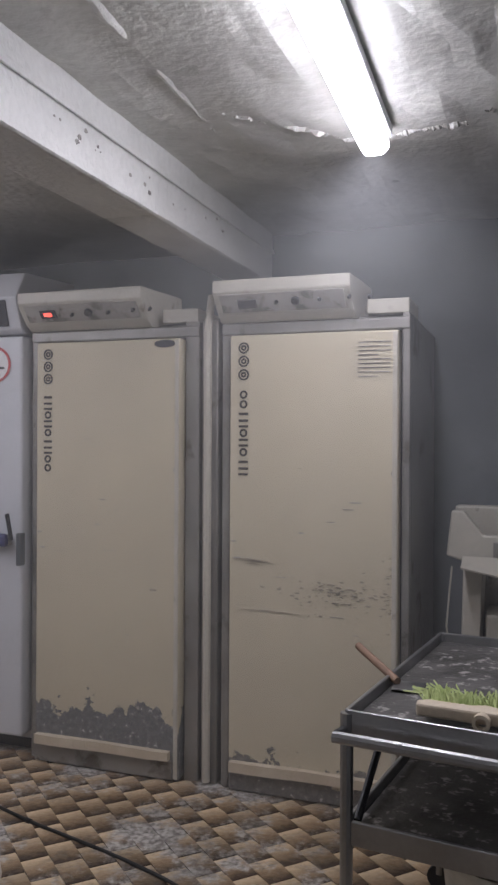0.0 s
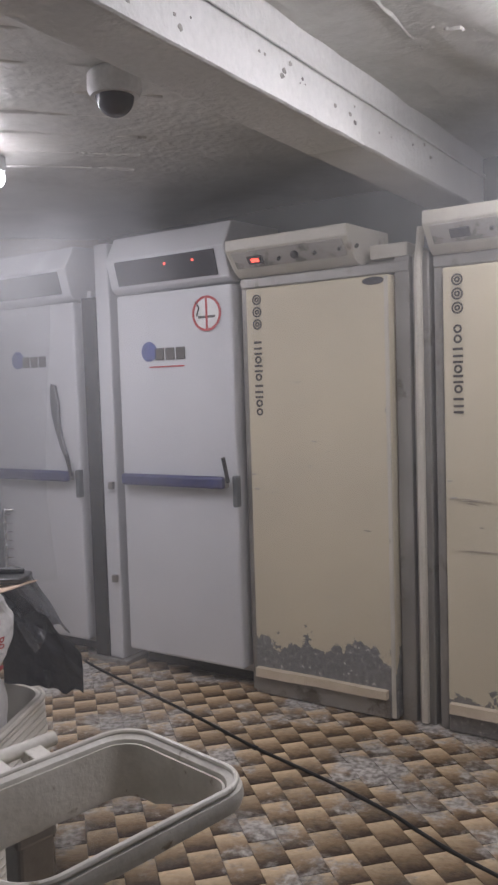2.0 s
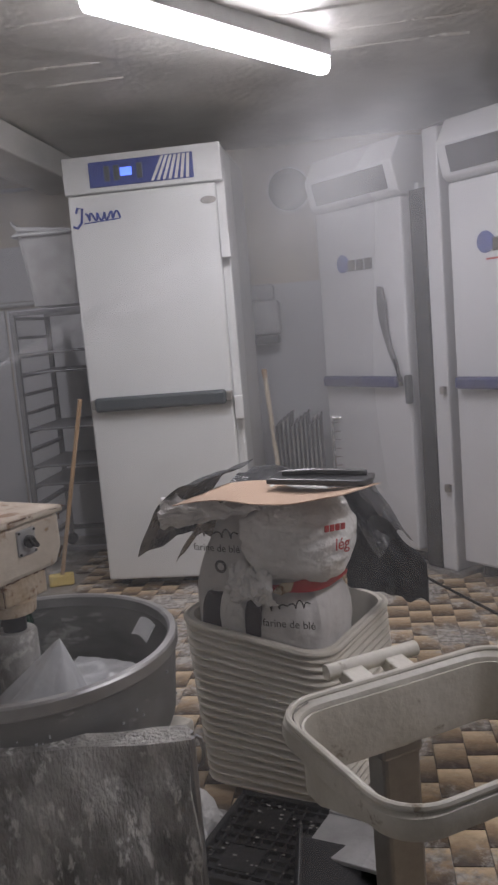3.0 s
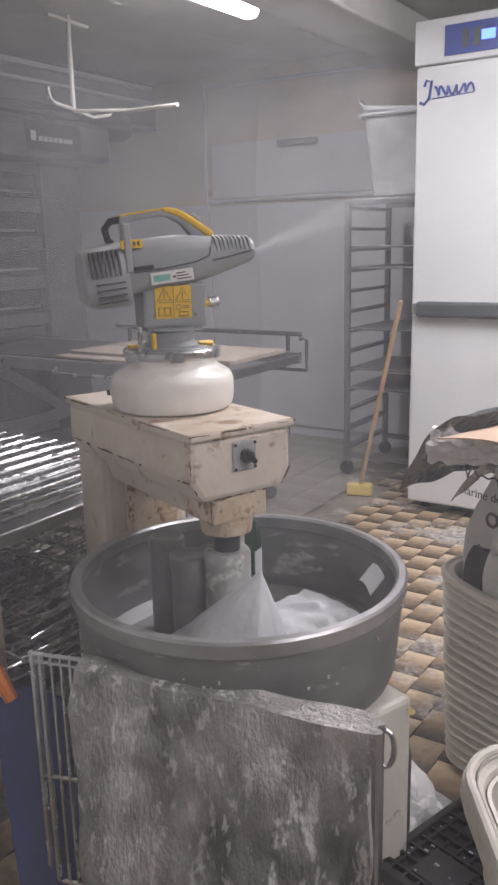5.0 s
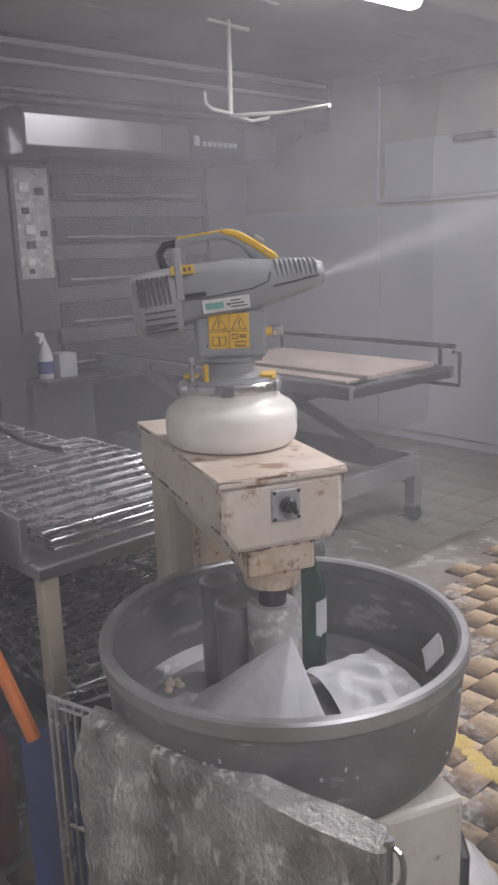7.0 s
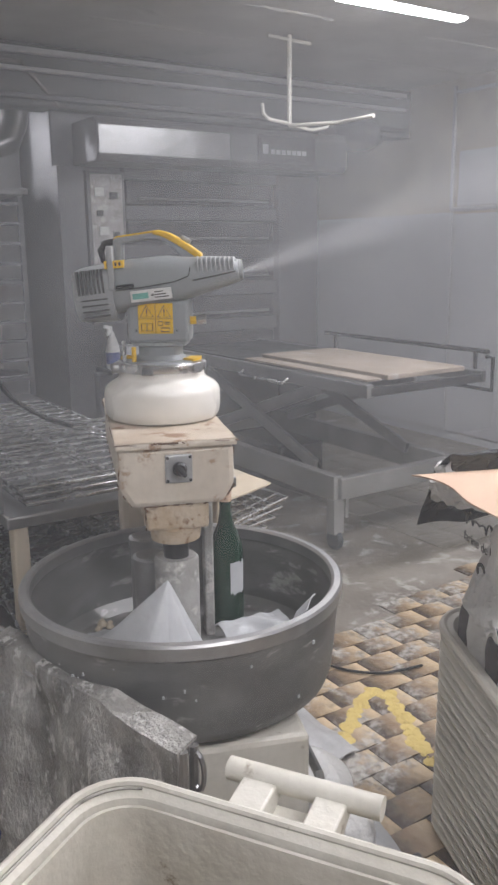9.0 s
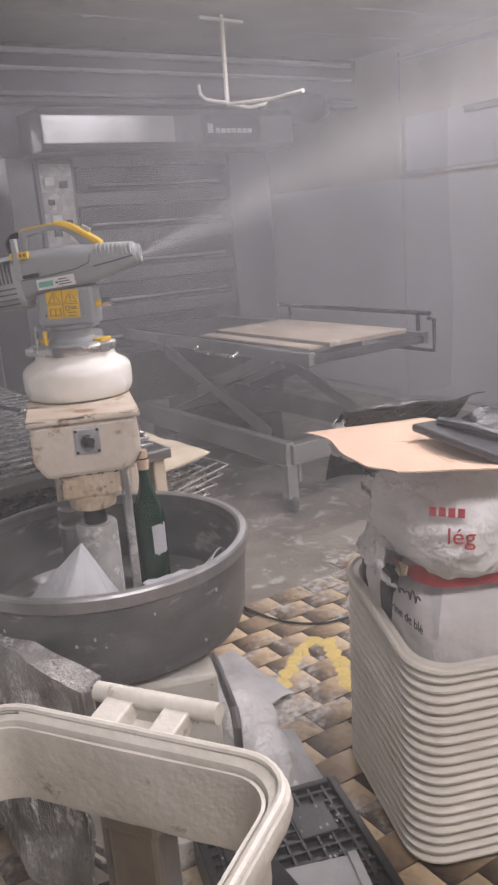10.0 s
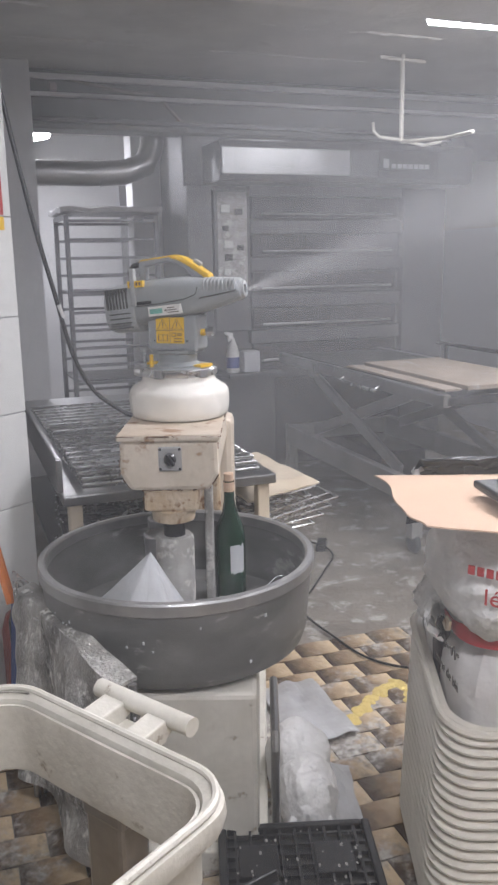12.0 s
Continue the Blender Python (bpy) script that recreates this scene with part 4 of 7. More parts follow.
# ---- ceiling hanger ----
hg = thing("ceiling_hanger", r30(-3.09, 3.80), "pale metal hanger with hooked arms under the ceiling", "hanger")
part("stem", tube([(0, 0, 2.04), (0, 0, 2.49)], 0.013), M_RIM, hg)
part("top_bar", tube([(0.0, -0.14, 2.47), (0.0, 0.14, 2.46)], 0.010), M_RIM, hg)
part("hook", tube([(0.02, -0.19, 2.13), (0.02, -0.185, 2.08), (0.02, -0.15, 2.055), (0, 0, 2.045), (0, 0.15, 2.02), (0.05, 0.22, 2.035), (0.06, 0.23, 2.06)], 0.009), M_RIM, hg)
part("arm", tube([(0, 0, 2.035), (0.3, 0.10, 2.02), (0.68, 0.0, 1.995)], 0.010), M_RIM, hg)

# ---- spiral mixer ----
MX = pose(-1.69, 1.18, 0, 0, 0, 9)
mx = thing("spiral_mixer", MX, "old cream spiral mixer with a steel bowl", "mixer")
R, ZT, ZB, BC = 0.345, 0.680, 0.446, Matrix.Translation((0.118, -0.014, 0))
bowl = part("bowl", lathe([(0.02, ZB), (R - 0.07, ZB), (R - 0.042, ZB + 0.005), (R - 0.022, ZB + 0.018), (R - 0.014, ZB + 0.04), (R, ZT - 0.03), (R - 0.012, ZT - 0.03), (R - 0.026, ZB + 0.055), (R - 0.05, ZB + 0.030), (0.02, ZB + 0.026)], 72, None, BC), M_BOWL, mx, "scuffed stainless bowl", smooth=True)
part("bowl_rim", lathe([(R - 0.016, ZT - 0.03), (R + 0.002, ZT - 0.034), (R + 0.006, ZT - 0.031), (R + 0.007, ZT - 0.006), (R + 0.003, ZT - 0.001), (R - 0.010, ZT), (R - 0.016, ZT - 0.005), (R - 0.016, ZT - 0.03)], 72, None, BC, close=False), M_RIMSTEEL, bowl, "flat rolled bowl rim", smooth=True)
specks = bmesh.new()
rsp = random.Random(33)
for k in range(16):
    q, z = rsp.uniform(-1.9, 1.2), rsp.uniform(ZB + 0.06, ZT - 0.05)
    rr = R - 0.014 + 0.014 * (z - ZB - 0.04) / (ZT - ZB - 0.07)
    r = rsp.choice((0.0010, 0.0015, 0.0022, 0.003))
    bx(-r, r, -r * rsp.uniform(0.5, 1.0), r, -r * rsp.uniform(0.8, 2.2), r, 0, specks, BC @ Matrix.Translation((rr * math.cos(q), rr * math.sin(q), z)) @ pose(0, 0, 0, 0, 0, math.degrees(q)))
part("dough_speck", specks, M_SHEET, bowl, "dried pale dough specks", "stuff")
part("column", bx(-0.44, -0.30, -0.12, 0.12, 0.0, 0.94, 0.02), M_MIXER, mx)
part("back_cover", bx(-0.36, -0.28, -0.06, 0.08, 0.5, 0.84, 0.01), M_RUST, mx)
hd_ = part("head", prism([(-0.122, 0.962), (0.122, 0.962), (0.124, 0.875), (0.098, 0.832), (-0.098, 0.832), (-0.124, 0.875)], -0.40, 0.165, "x", bevel=0.012), M_MIXER, mx)
tpl = part("top_plate", bx(-0.405, 0.175, -0.128, 0.128, 0.960, 0.974, 0.004), M_MIXER, mx, "chipped cream top plate")
sw = part("switch_plate", bx(0.163, 0.171, -0.026, 0.032, 0.884, 0.946, 0.004), M_RACKPLATE, hd_)
part("knob", lathe([(0.015, 0), (0.015, 0.01), (0.011, 0.016)], 16, None, Matrix.Translation((0.172, 0.004, 0.916)) @ pose(0, 0, 0, 0, 90, 0)), M_BLACK, sw)
part("knob_grip", bx(-0.006, 0.006, -0.004, 0.006, -0.017, 0.017, 0.003, None, Matrix.Translation((0.190, 0.004, 0.916)) @ pose(0, 0, 0, 35)), M_BLACK, sw)
for y_, z_ in ((-0.021, 0.940), (0.027, 0.940), (-0.021, 0.890), (0.027, 0.890)):
    part("screw", bx(0.170, 0.1735, y_ - 0.003, y_ + 0.003, z_ - 0.003, z_ + 0.003, 0.001), M_DARKSTEEL, sw)
# rust where the enamel has chipped off the edges
chips = bmesh.new()
rch = random.Random(21)
edges = [((-0.40, -0.1285, 0.972), (0.175, -0.1285, 0.972)), ((0.1755, -0.128, 0.972), (0.1755, 0.128, 0.972)), ((-0.40, 0.1285, 0.972), (0.175, 0.1285, 0.972)), ((0.164, -0.122, 0.955), (0.164, -0.123, 0.88)), ((0.164, -0.122, 0.873), (0.164, -0.098, 0.836)), ((0.164, -0.09, 0.834), (0.164, 0.09, 0.834)), ((0.164, 0.122, 0.955), (0.164, 0.123, 0.88)), ((0.164, 0.122, 0.873), (0.164, 0.098, 0.836)), ((-0.38, -0.124, 0.876), (0.16, -0.124, 0.876)), ((0.15, -0.069, 0.83), (0.15, -0.069, 0.778)), ((0.156, -0.066, 0.832), (0.156, 0.066, 0.832))]
for a, b in edges:
    a, b = Vector(a), Vector(b)
    L = (b - a).length
    x_ = 0.0
    while x_ < L:
        g = rch.choice((0.004, 0.007, 0.012, 0.03))
        r = rch.uniform(0.0006, 0.0022)
        if rch.random() < 0.42:
            p0, p1 = a.lerp(b, x_ / L), a.lerp(b, min(1, (x_ + g) / L))
            tube([p0, p0.lerp(p1, 0.3) + Vector((0, 0, rch.uniform(-0.002, 0.001))), p0.lerp(p1, 0.7) + Vector((0, 0, rch.uniform(-0.002, 0.001))), p1], r, 5, chips)
        x_ += g
part("chipped_edge", chips, M_RUSTDARK, hd_, "dark rust along chipped edges", "stuff")
part("stain", sheet(10, 10, lambda i, j: (-0.403 + 0.576 * i, -0.1265 + 0.253 * j, 0.9748 + 0.0003 * nz(i * 3, j * 3)), 0.0006), M_RUSTSTAIN, hd_, "floury and rusty top stains")
lhd = part("lower_head", prism([(-0.085, 0.835), (0.085, 0.835), (0.065, 0.775), (-0.065, 0.775)], -0.34, 0.06, "x", bevel=0.01), M_MIXER, mx)
clr = part("collar", bx(0.04, 0.155, -0.068, 0.068, 0.775, 0.834, 0.008), M_RUST, mx, "rusty collar")
crg = part("collar_ring", lathe([(0.044, 0.738), (0.054, 0.742), (0.058, 0.772), (0.05, 0.778)], 24, None, Matrix.Translation((0.10, 0, 0))), M_RUST, mx, smooth=True)
spn = part("spindle", lathe([(0.028, 0.66), (0.028, 0.745)], 20, None, Matrix.Translation((0.10, 0, 0))), M_DARKSTEEL, mx, smooth=True)
hub = part("spiral_hub", lathe([(0.045, 0.461), (0.05, 0.467), (0.05, 0.69), (0.045, 0.698)], 24, None, Matrix.Translation((0.10, 0, 0))), M_DIRTYMETAL, mx, "floury steel hub", smooth=True)
# the whole head sits a little to one side of the base
for o in (hd_, tpl, lhd, clr, crg, spn, hub):
    o.location = (-0.012, -0.022, 0.013)
scrap = thing("dough_scrap", MX, "pale dough crumbs in the bowl", "dough")
for sx, sy, sr in ((-0.09, -0.19, 0.010), (-0.066, -0.20, 0.007), (-0.075, -0.172, 0.008), (-0.10, -0.17, 0.005)):
    part("crumb", lathe([(sr, 0.472), (sr * 1.3, 0.480), (sr * 0.5, 0.472 + sr * 2)], 9, None, Matrix.Translation((sx, sy, 0))), M_PALEWOOD, scrap, smooth=True)
part("breaker_bar", bx(-0.02, 0.02, 0.052, 0.074, 0.472, 0.84, 0.005), M_DIRTYMETAL, mx, "floury breaker bar")
for dx, dy, rr_, zt_ in ((-0.08, -0.075, 0.038, 0.705), (0.013, -0.07, 0.042, 0.69)):
    part("guard_drum", lathe([(rr_ - 0.002, 0.472), (rr_, 0.477), (rr_, zt_ - 0.03), (rr_ + 0.003, zt_ - 0.028), (rr_ + 0.003, zt_ - 0.004), (rr_ - 0.004, zt_), (rr_ - 0.012, zt_ - 0.006)], 24, None, Matrix.Translation((dx, dy, 0))), M_RIMSTEEL, mx, "dull steel dough guard drum", smooth=True)
base = part("base", bx(-0.45, 0.43, -0.15, 0.19, 0.04, 0.443, 0.012), M_RIM, mx, "dirty cream base cover")
part("base_plate", bx(-0.46, 0.46, -0.18, 0.21, 0.0, 0.06, 0.006), M_RIM, mx)
part("side_rail", tube([(0.10, 0.23, 0.30), (0.36, 0.23, 0.30), (0.38, 0.23, 0.27), (0.38, 0.23, 0.05)], 0.011), M_STEEL, mx)

# white plastic sheets lying in the bowl
psh = thing("plastic_sheet", MX @ pose(0.0, 0.0, 0.0), "crumpled white plastic sheet lying in the mixer bowl", "sheet")


def in_bowl(x, y, limit):
    """Keep a place inside the bowl's wall."""
    dx, dy = x - 0.118, y + 0.014
    r = math.hypot(dx, dy)
    return (x, y) if r < limit else (0.118 + dx * limit / r, -0.014 + dy * limit / r)


SPOKES = [(0, 0.15, 0.0), (38, 0.13, 0.014), (75, 0.11, -0.01), (118, 0.14, 0.012), (150, 0.19, -0.006), (205, 0.24, 0.016), (236, 0.25, -0.012), (268, 0.22, 0.014), (305, 0.20, -0.008), (332, 0.17, 0.012), (360, 0.15, 0.0)]


def _peak(i, j):
    """A sheet pulled up to one point: a few flat folds run down from it and spread over the bowl's floor."""
    deg = 360 * i
    k = next(q for q in range(len(SPOKES) - 1) if deg <= SPOKES[q + 1][0] + 1e-6)
    g = (deg - SPOKES[k][0]) / (SPOKES[k + 1][0] - SPOKES[k][0])
    reach = SPOKES[k][1] * (1 - g) + SPOKES[k + 1][1] * g
    lift = SPOKES[k][2] * (1 - g) + SPOKES[k + 1][2] * g
    a = radians(deg)
    x, y = in_bowl(0.262 + reach * j * math.cos(a) - 0.03 * j, -0.062 + reach * j * math.sin(a) - 0.02 * j, 0.29)
    z = 0.480 + 0.245 * (1 - j) ** 1.08 + 2.2 * lift * j * (1 - 0.6 * j) + 0.008 * nz(x * 16, y * 16, 5) * j
    return (x, y, max(z, 0.476))


part("sheet", sheet(84, 22, _peak, 0.0015), M_SHEET, psh)
ps2 = thing("plastic_sheet", MX, "flat white plastic sheet against the bowl side", "sheet")
part("sheet", sheet(18, 18, lambda i, j: (*in_bowl(0.02 + 0.20 * i + 0.03 * j, 0.085 + 0.15 * j - 0.05 * (i - 0.5) ** 2, 0.30), 0.488 + 0.05 * j + 0.05 * max(0.0, 0.5 - abs(i - 0.30)) * (1 - j) + 0.012 * nz(i * 4, j * 4, 3)), 0.002), M_SHEET, ps2)
part("corner", sheet(10, 8, lambda i, j: (0.235 + 0.075 * i + 0.01 * j, 0.225 - 0.04 * i + 0.030 * j, 0.620 + 0.035 * j + 0.010 * math.sin(3 * i)), 0.002), M_SHEET, ps2)
ps4 = thing("plastic_sheet", MX, "small white plastic scrap on the bowl floor", "sheet")
part("sheet", sheet(14, 10, lambda i, j: (*in_bowl(0.02 + 0.16 * i, -0.26 + 0.12 * j + 0.02 * math.sin(4 * i), 0.30), 0.482 + 0.05 * math.sin(3.1 * j) * (0.6 + 0.4 * math.sin(5 * i)) + 0.01 * nz(i * 5, j * 5)), 0.002), M_SHEET, ps4)

wb = thing("wine_bottle", pose(-1.755, 1.287, 0.472), "dark green glass bottle standing in the bowl", "bottle")
part("glass", lathe([(0.034, 0), (0.042, 0.006), (0.042, 0.19), (0.037, 0.215), (0.019, 0.26), (0.0145, 0.29), (0.0145, 0.345)], 28), M_BOTTLE, wb, smooth=True)
part("cork", lathe([(0.0135, 0.345), (0.0135, 0.365)], 16), M_CARD, wb)
part("foil", lathe([(0.0152, 0.315), (0.0156, 0.342)], 16, close=False), M_CARD, wb)
part("sticker", sheet(8, 6, lambda i, j: (0.0428 * math.cos(0.2 + 1.0 * i), 0.0428 * math.sin(0.2 + 1.0 * i), 0.09 + 0.08 * j + 0.01 * nz(i * 6, j * 6)), 0.0006), M_SHEET, wb)

# ---- cold fogger on the mixer head ----
FG = pose(-1.804, 1.144, 0.9885, 0, 0, 83)
fg = thing("fogger", FG, "grey and yellow electric fogger on a white tank", "fogger")
tank = part("tank", lathe([(0.116, 0.0), (0.128, 0.004), (0.1345, 0.014), (0.137, 0.030), (0.137, 0.062), (0.1345, 0.073), (0.127, 0.082), (0.112, 0.091), (0.104, 0.096), (0.1005, 0.103), (0.100, 0.118)], 56), M_TANK, fg, "milky white plastic tank", smooth=True)
part("tank_seam", lathe([(0.1370, 0.0465), (0.1374, 0.0475), (0.1370, 0.0485)], 56, close=False), M_TANK, tank, smooth=True)
ring = part("clamp_ring", lathe([(0.092, 0.114), (0.103, 0.114), (0.106, 0.118), (0.106, 0.131), (0.102, 0.135), (0.06, 0.135)], 44), M_CHROME, fg, "chrome clamp ring", smooth=True)
for a in (196, 262, 330, 80):
    part("clip", bx(0.100, 0.109, -0.014, 0.014, 0.112, 0.134, 0.002, None, pose(0, 0, 0, 0, 0, a)), M_CHROME, ring)
part("toggle", lathe([(0.010, -0.012), (0.012, -0.008), (0.012, 0.008), (0.010, 0.012)], 14, None, Matrix.Translation((-0.098, -0.05, 0.122)) @ pose(0, 0, 0, 0, 90, 25)), M_CHROME, ring, "round toggle of the clamp")
part("tank_lid", lathe([(0.03, 0.135), (0.094, 0.135), (0.090, 0.1385), (0.03, 0.140)], 40), M_FOGGREY, fg)
for a0, a1 in ((-30, 8), (160, 186)):
    arc = [radians(a0 + (a1 - a0) * k / 8) for k in range(9)]
    part("lid_tab", prism([(0.095 * math.cos(q), 0.095 * math.sin(q)) for q in arc] + [(0.066 * math.cos(q), 0.066 * math.sin(q)) for q in arc[::-1]], 0.137, 0.1435, "z"), M_YELLOW, fg, "yellow lid tab")
part("valve", tube([(-0.052, -0.062, 0.135), (-0.052, -0.062, 0.172)], 0.0055), M_YELLOW, fg)
part("valve", tube([(-0.078, -0.045, 0.135), (-0.078, -0.045, 0.185)], 0.005), M_CHROME, fg)
part("neck", lathe([(0.060, 0.138), (0.056, 0.146), (0.052, 0.150), (0.052, 0.170), (0.058, 0.174), (0.058, 0.181)], 32), M_FOGGREY, fg, smooth=True)
TILT_AT = 0.287
bodym = Matrix.Translation((0.0, 0, TILT_AT)) @ pose(0, 0, 0, 0, -6, 0)
nk = part("neck_block", bx(-0.068, 0.073, -0.045, 0.045, 0.180, 0.275, 0.008), M_FOGGREY, fg)
part("neck_collar", bx(-0.060, 0.064, -0.038, 0.038, 0.172, 0.182, 0.003), M_FOGGREY, nk)
lab = part("warning_label", bx(-0.042, 0.038, -0.0475, -0.0445, 0.201, 0.270, 0.001), M_YELLOW, nk, "yellow warning label")
wl = bmesh.new()
for k, (cx, cz) in enumerate(((-0.022, 0.251), (0.018, 0.251))):
    tube([(cx - 0.015, -0.0482, cz - 0.012), (cx + 0.015, -0.0482, cz - 0.012), (cx, -0.0482, cz + 0.014)], 0.0013, 4, wl, True)
    bx(cx - 0.0012, cx + 0.0012, -0.0486, -0.0478, cz - 0.004, cz + 0.006, 0, wl)
    bx(cx - 0.0012, cx + 0.0012, -0.0486, -0.0478, cz - 0.009, cz - 0.0065, 0, wl)
for x0, x1, z0, z1 in ((-0.035, -0.022, 0.208, 0.224), (-0.022, -0.009, 0.208, 0.224), (0.004, 0.014, 0.220, 0.229), (0.019, 0.031, 0.223, 0.227), (0.010, 0.030, 0.206, 0.214)):
    tube([(x0, -0.0482, z0), (x1, -0.0482, z0), (x1, -0.0482, z1), (x0, -0.0482, z1)], 0.0011, 4, wl, True)
bx(-0.0428, 0.0388, -0.0482, -0.0474, 0.2345, 0.2355, 0, wl)
bx(-0.0025, -0.0015, -0.0482, -0.0474, 0.202, 0.269, 0, wl)
part("pictogram", wl, M_INK, lab)
for x, z in ((-0.048, 0.208), (0.046, 0.208)):
    part("screw", lathe([(0.003, 0), (0.003, 0.003)], 10, None, Matrix.Translation((x, -0.0445, z)) @ pose(0, 0, 0, 90)), M_CHROME, nk)
part("fitting", tube([(0.073, -0.01, 0.228), (0.088, -0.01, 0.229)], 0.009, 12), M_YELLOW, nk)
part("fitting", tube([(0.088, -0.01, 0.229), (0.110, -0.01, 0.231)], 0.0115, 8), M_CHROME, nk)


def shell(sections, n=28):
    """A body through cross sections (x, half width, bottom, top, squareness)."""
    bm = bmesh.new()
    rings = []
    for x, w, zb, zt, p in sections:
        ring = []
        for k in range(n):
            a = 2 * math.pi * k / n
            c, s = math.cos(a), math.sin(a)
            ring.append(bm.verts.new((x, w * math.copysign(abs(c) ** p, c), (zb + zt) / 2 + (zt - zb) / 2 * math.copysign(abs(s) ** p, s))))
        rings.append(ring)
    for A, B in zip(rings, rings[1:]):
        for j in range(n):
            bm.faces.new((A[j], A[(j + 1) % n], B[(j + 1) % n], B[j]))
    bm.faces.new(rings[0][::-1]), bm.faces.new(rings[-1])
    return bm


def tilted(bm):
    bmesh.ops.transform(bm, matrix=bodym @ Matrix.Translation((0, 0, -TILT_AT)), verts=bm.verts)
    return bm


body = part("motor_body", tilted(shell([(-0.096, 0.060, 0.254, 0.370, 0.6), (-0.06, 0.064, 0.262, 0.375, 0.6), (0.03, 0.063, 0.266, 0.373, 0.6), (0.085, 0.058, 0.272, 0.364, 0.65), (0.14, 0.048, 0.284, 0.357, 0.7), (0.186, 0.038, 0.294, 0.348, 0.75), (0.192, 0.034, 0.298, 0.345, 0.8)])), M_FOGGREY, fg, smooth=True)
cap = part("motor_cap", tilted(shell([(-0.188, 0.048, 0.258, 0.352, 0.6), (-0.183, 0.056, 0.248, 0.362, 0.6), (-0.166, 0.061, 0.241, 0.368, 0.6), (-0.100, 0.065, 0.238, 0.374, 0.6), (-0.094, 0.062, 0.241, 0.371, 0.6)])), M_FOGLIGHT, fg, "light grey slotted motor cap", smooth=True)
for k in range(7):
    part("cooling_slot", tilted(bx(-0.172 + 0.0095 * k, -0.1675 + 0.0095 * k, -0.0660, -0.050, 0.306, 0.360)), M_SLOT, cap)
for k in range(4):
    part("cooling_slot", tilted(bx(-0.166, -0.106, -0.0668, -0.052, 0.254 + 0.0125 * k, 0.2575 + 0.0125 * k)), M_SLOT, cap)
nr = bmesh.new()
for k in range(9):
    x = 0.100 + 0.0098 * k
    f = (x - 0.085) / 0.107
    w_, zt_ = 0.0575 - 0.020 * f, 0.362 - 0.014 * f
    join(nr, tilted(shell([(x, w_, 0.318, zt_, 0.65), (x + 0.001, w_ + 0.0025, 0.316, zt_ + 0.0035, 0.65), (x + 0.005, w_ + 0.0025, 0.316, zt_ + 0.0035, 0.65), (x + 0.006, w_, 0.318, zt_, 0.65)], 20)))
part("nozzle_ribs", nr, M_FOGLIGHT, body, smooth=False)
part("seam_groove", tilted(tube([(0.090, -0.0585, 0.311), (0.14, -0.0490, 0.315), (0.186, -0.0390, 0.320)], 0.0022, 5)), M_SLOT, body)
part("panel_groove", tilted(tube([(-0.086, -0.0648, 0.308), (-0.02, -0.0655, 0.309), (0.05, -0.0635, 0.313), (0.082, -0.0600, 0.322), (0.088, -0.0575, 0.340)], 0.0015, 5)), M_SLOT, body)
part("nozzle", tilted(lathe([(0.012, 0), (0.024, 0.0), (0.022, 0.010), (0.012, 0.010), (0.012, 0.0)], 20, None, Matrix.Translation((0.190, 0, 0.322)) @ pose(0, 0, 0, 0, 90, 0))), M_FOGLIGHT, body)
# handle: an upright at the back, a top bar, and a broad yellow shoulder that runs down to the nozzle
hn = part("handle", prism([(-0.101, 0.411), (-0.094, 0.417), (-0.002, 0.428), (0.020, 0.425), (0.048, 0.412), (0.096, 0.378), (0.100, 0.335), (0.070, 0.335), (0.060, 0.365), (0.030, 0.398), (0.002, 0.412), (-0.030, 0.411), (-0.080, 0.402), (-0.078, 0.305), (-0.096, 0.305)], -0.014, 0.014, "y", bevel=0.005), M_FOGGREY, fg, smooth=True)
part("bracket", prism([(-0.106, 0.398), (-0.092, 0.398), (-0.088, 0.300), (-0.102, 0.300)], -0.0675, -0.050, "y", bevel=0.003), M_FOGLIGHT, hn)
part("yellow_inlay", prism([(-0.100, 0.412), (-0.093, 0.4195), (-0.002, 0.4315), (0.004, 0.428), (-0.090, 0.416)], -0.0125, 0.0125, "y", bevel=0.0015), M_YELLOW, hn, "yellow handle inlay")
part("yellow_shoulder", prism([(-0.010, 0.431), (0.006, 0.4325), (0.028, 0.427), (0.052, 0.414), (0.102, 0.381), (0.105, 0.366), (0.098, 0.362), (0.082, 0.376), (0.048, 0.399), (0.015, 0.417), (-0.008, 0.423)], -0.0185, 0.0185, "y", bevel=0.004), M_YELLOW, hn, "yellow handle shoulder")
part("button", bx(-0.012, 0.012, -0.008, 0.008, -0.004, 0.006, 0.003, None, Matrix.Translation((0.066, 0, 0.410)) @ pose(0, 0, 0, 0, 33, 0)), M_FOGLIGHT, hn)
part("cord_end", tube([(-0.098, 0, 0.408), (-0.120, 0, 0.404), (-0.132, 0, 0.388), (-0.126, 0, 0.366), (-0.108, 0.0, 0.350)], 0.008, 10), M_BLACK, fg, smooth=True)
part("brand_strip", tilted(bx(-0.053, 0.040, -0.0685, -0.0560, 0.278, 0.303, 0.001)), M_SIGNWHITE, body, "white strip label")
bl_ = bmesh.new()
join(bl_, tilted(bx(-0.048, -0.012, -0.0692, -0.068, 0.284, 0.297)))
part("brand_mark", bl_, mat("mint_print", (0.16, 0.42, 0.36), None, 0.5, 0, 20, 90, 0.02), body)
bl_ = bmesh.new()
for k in range(3):
    join(bl_, tilted(bx(0.002, 0.034 - 0.006 * k, -0.0692, -0.068, 0.283 + 0.006 * k, 0.2855 + 0.006 * k)))
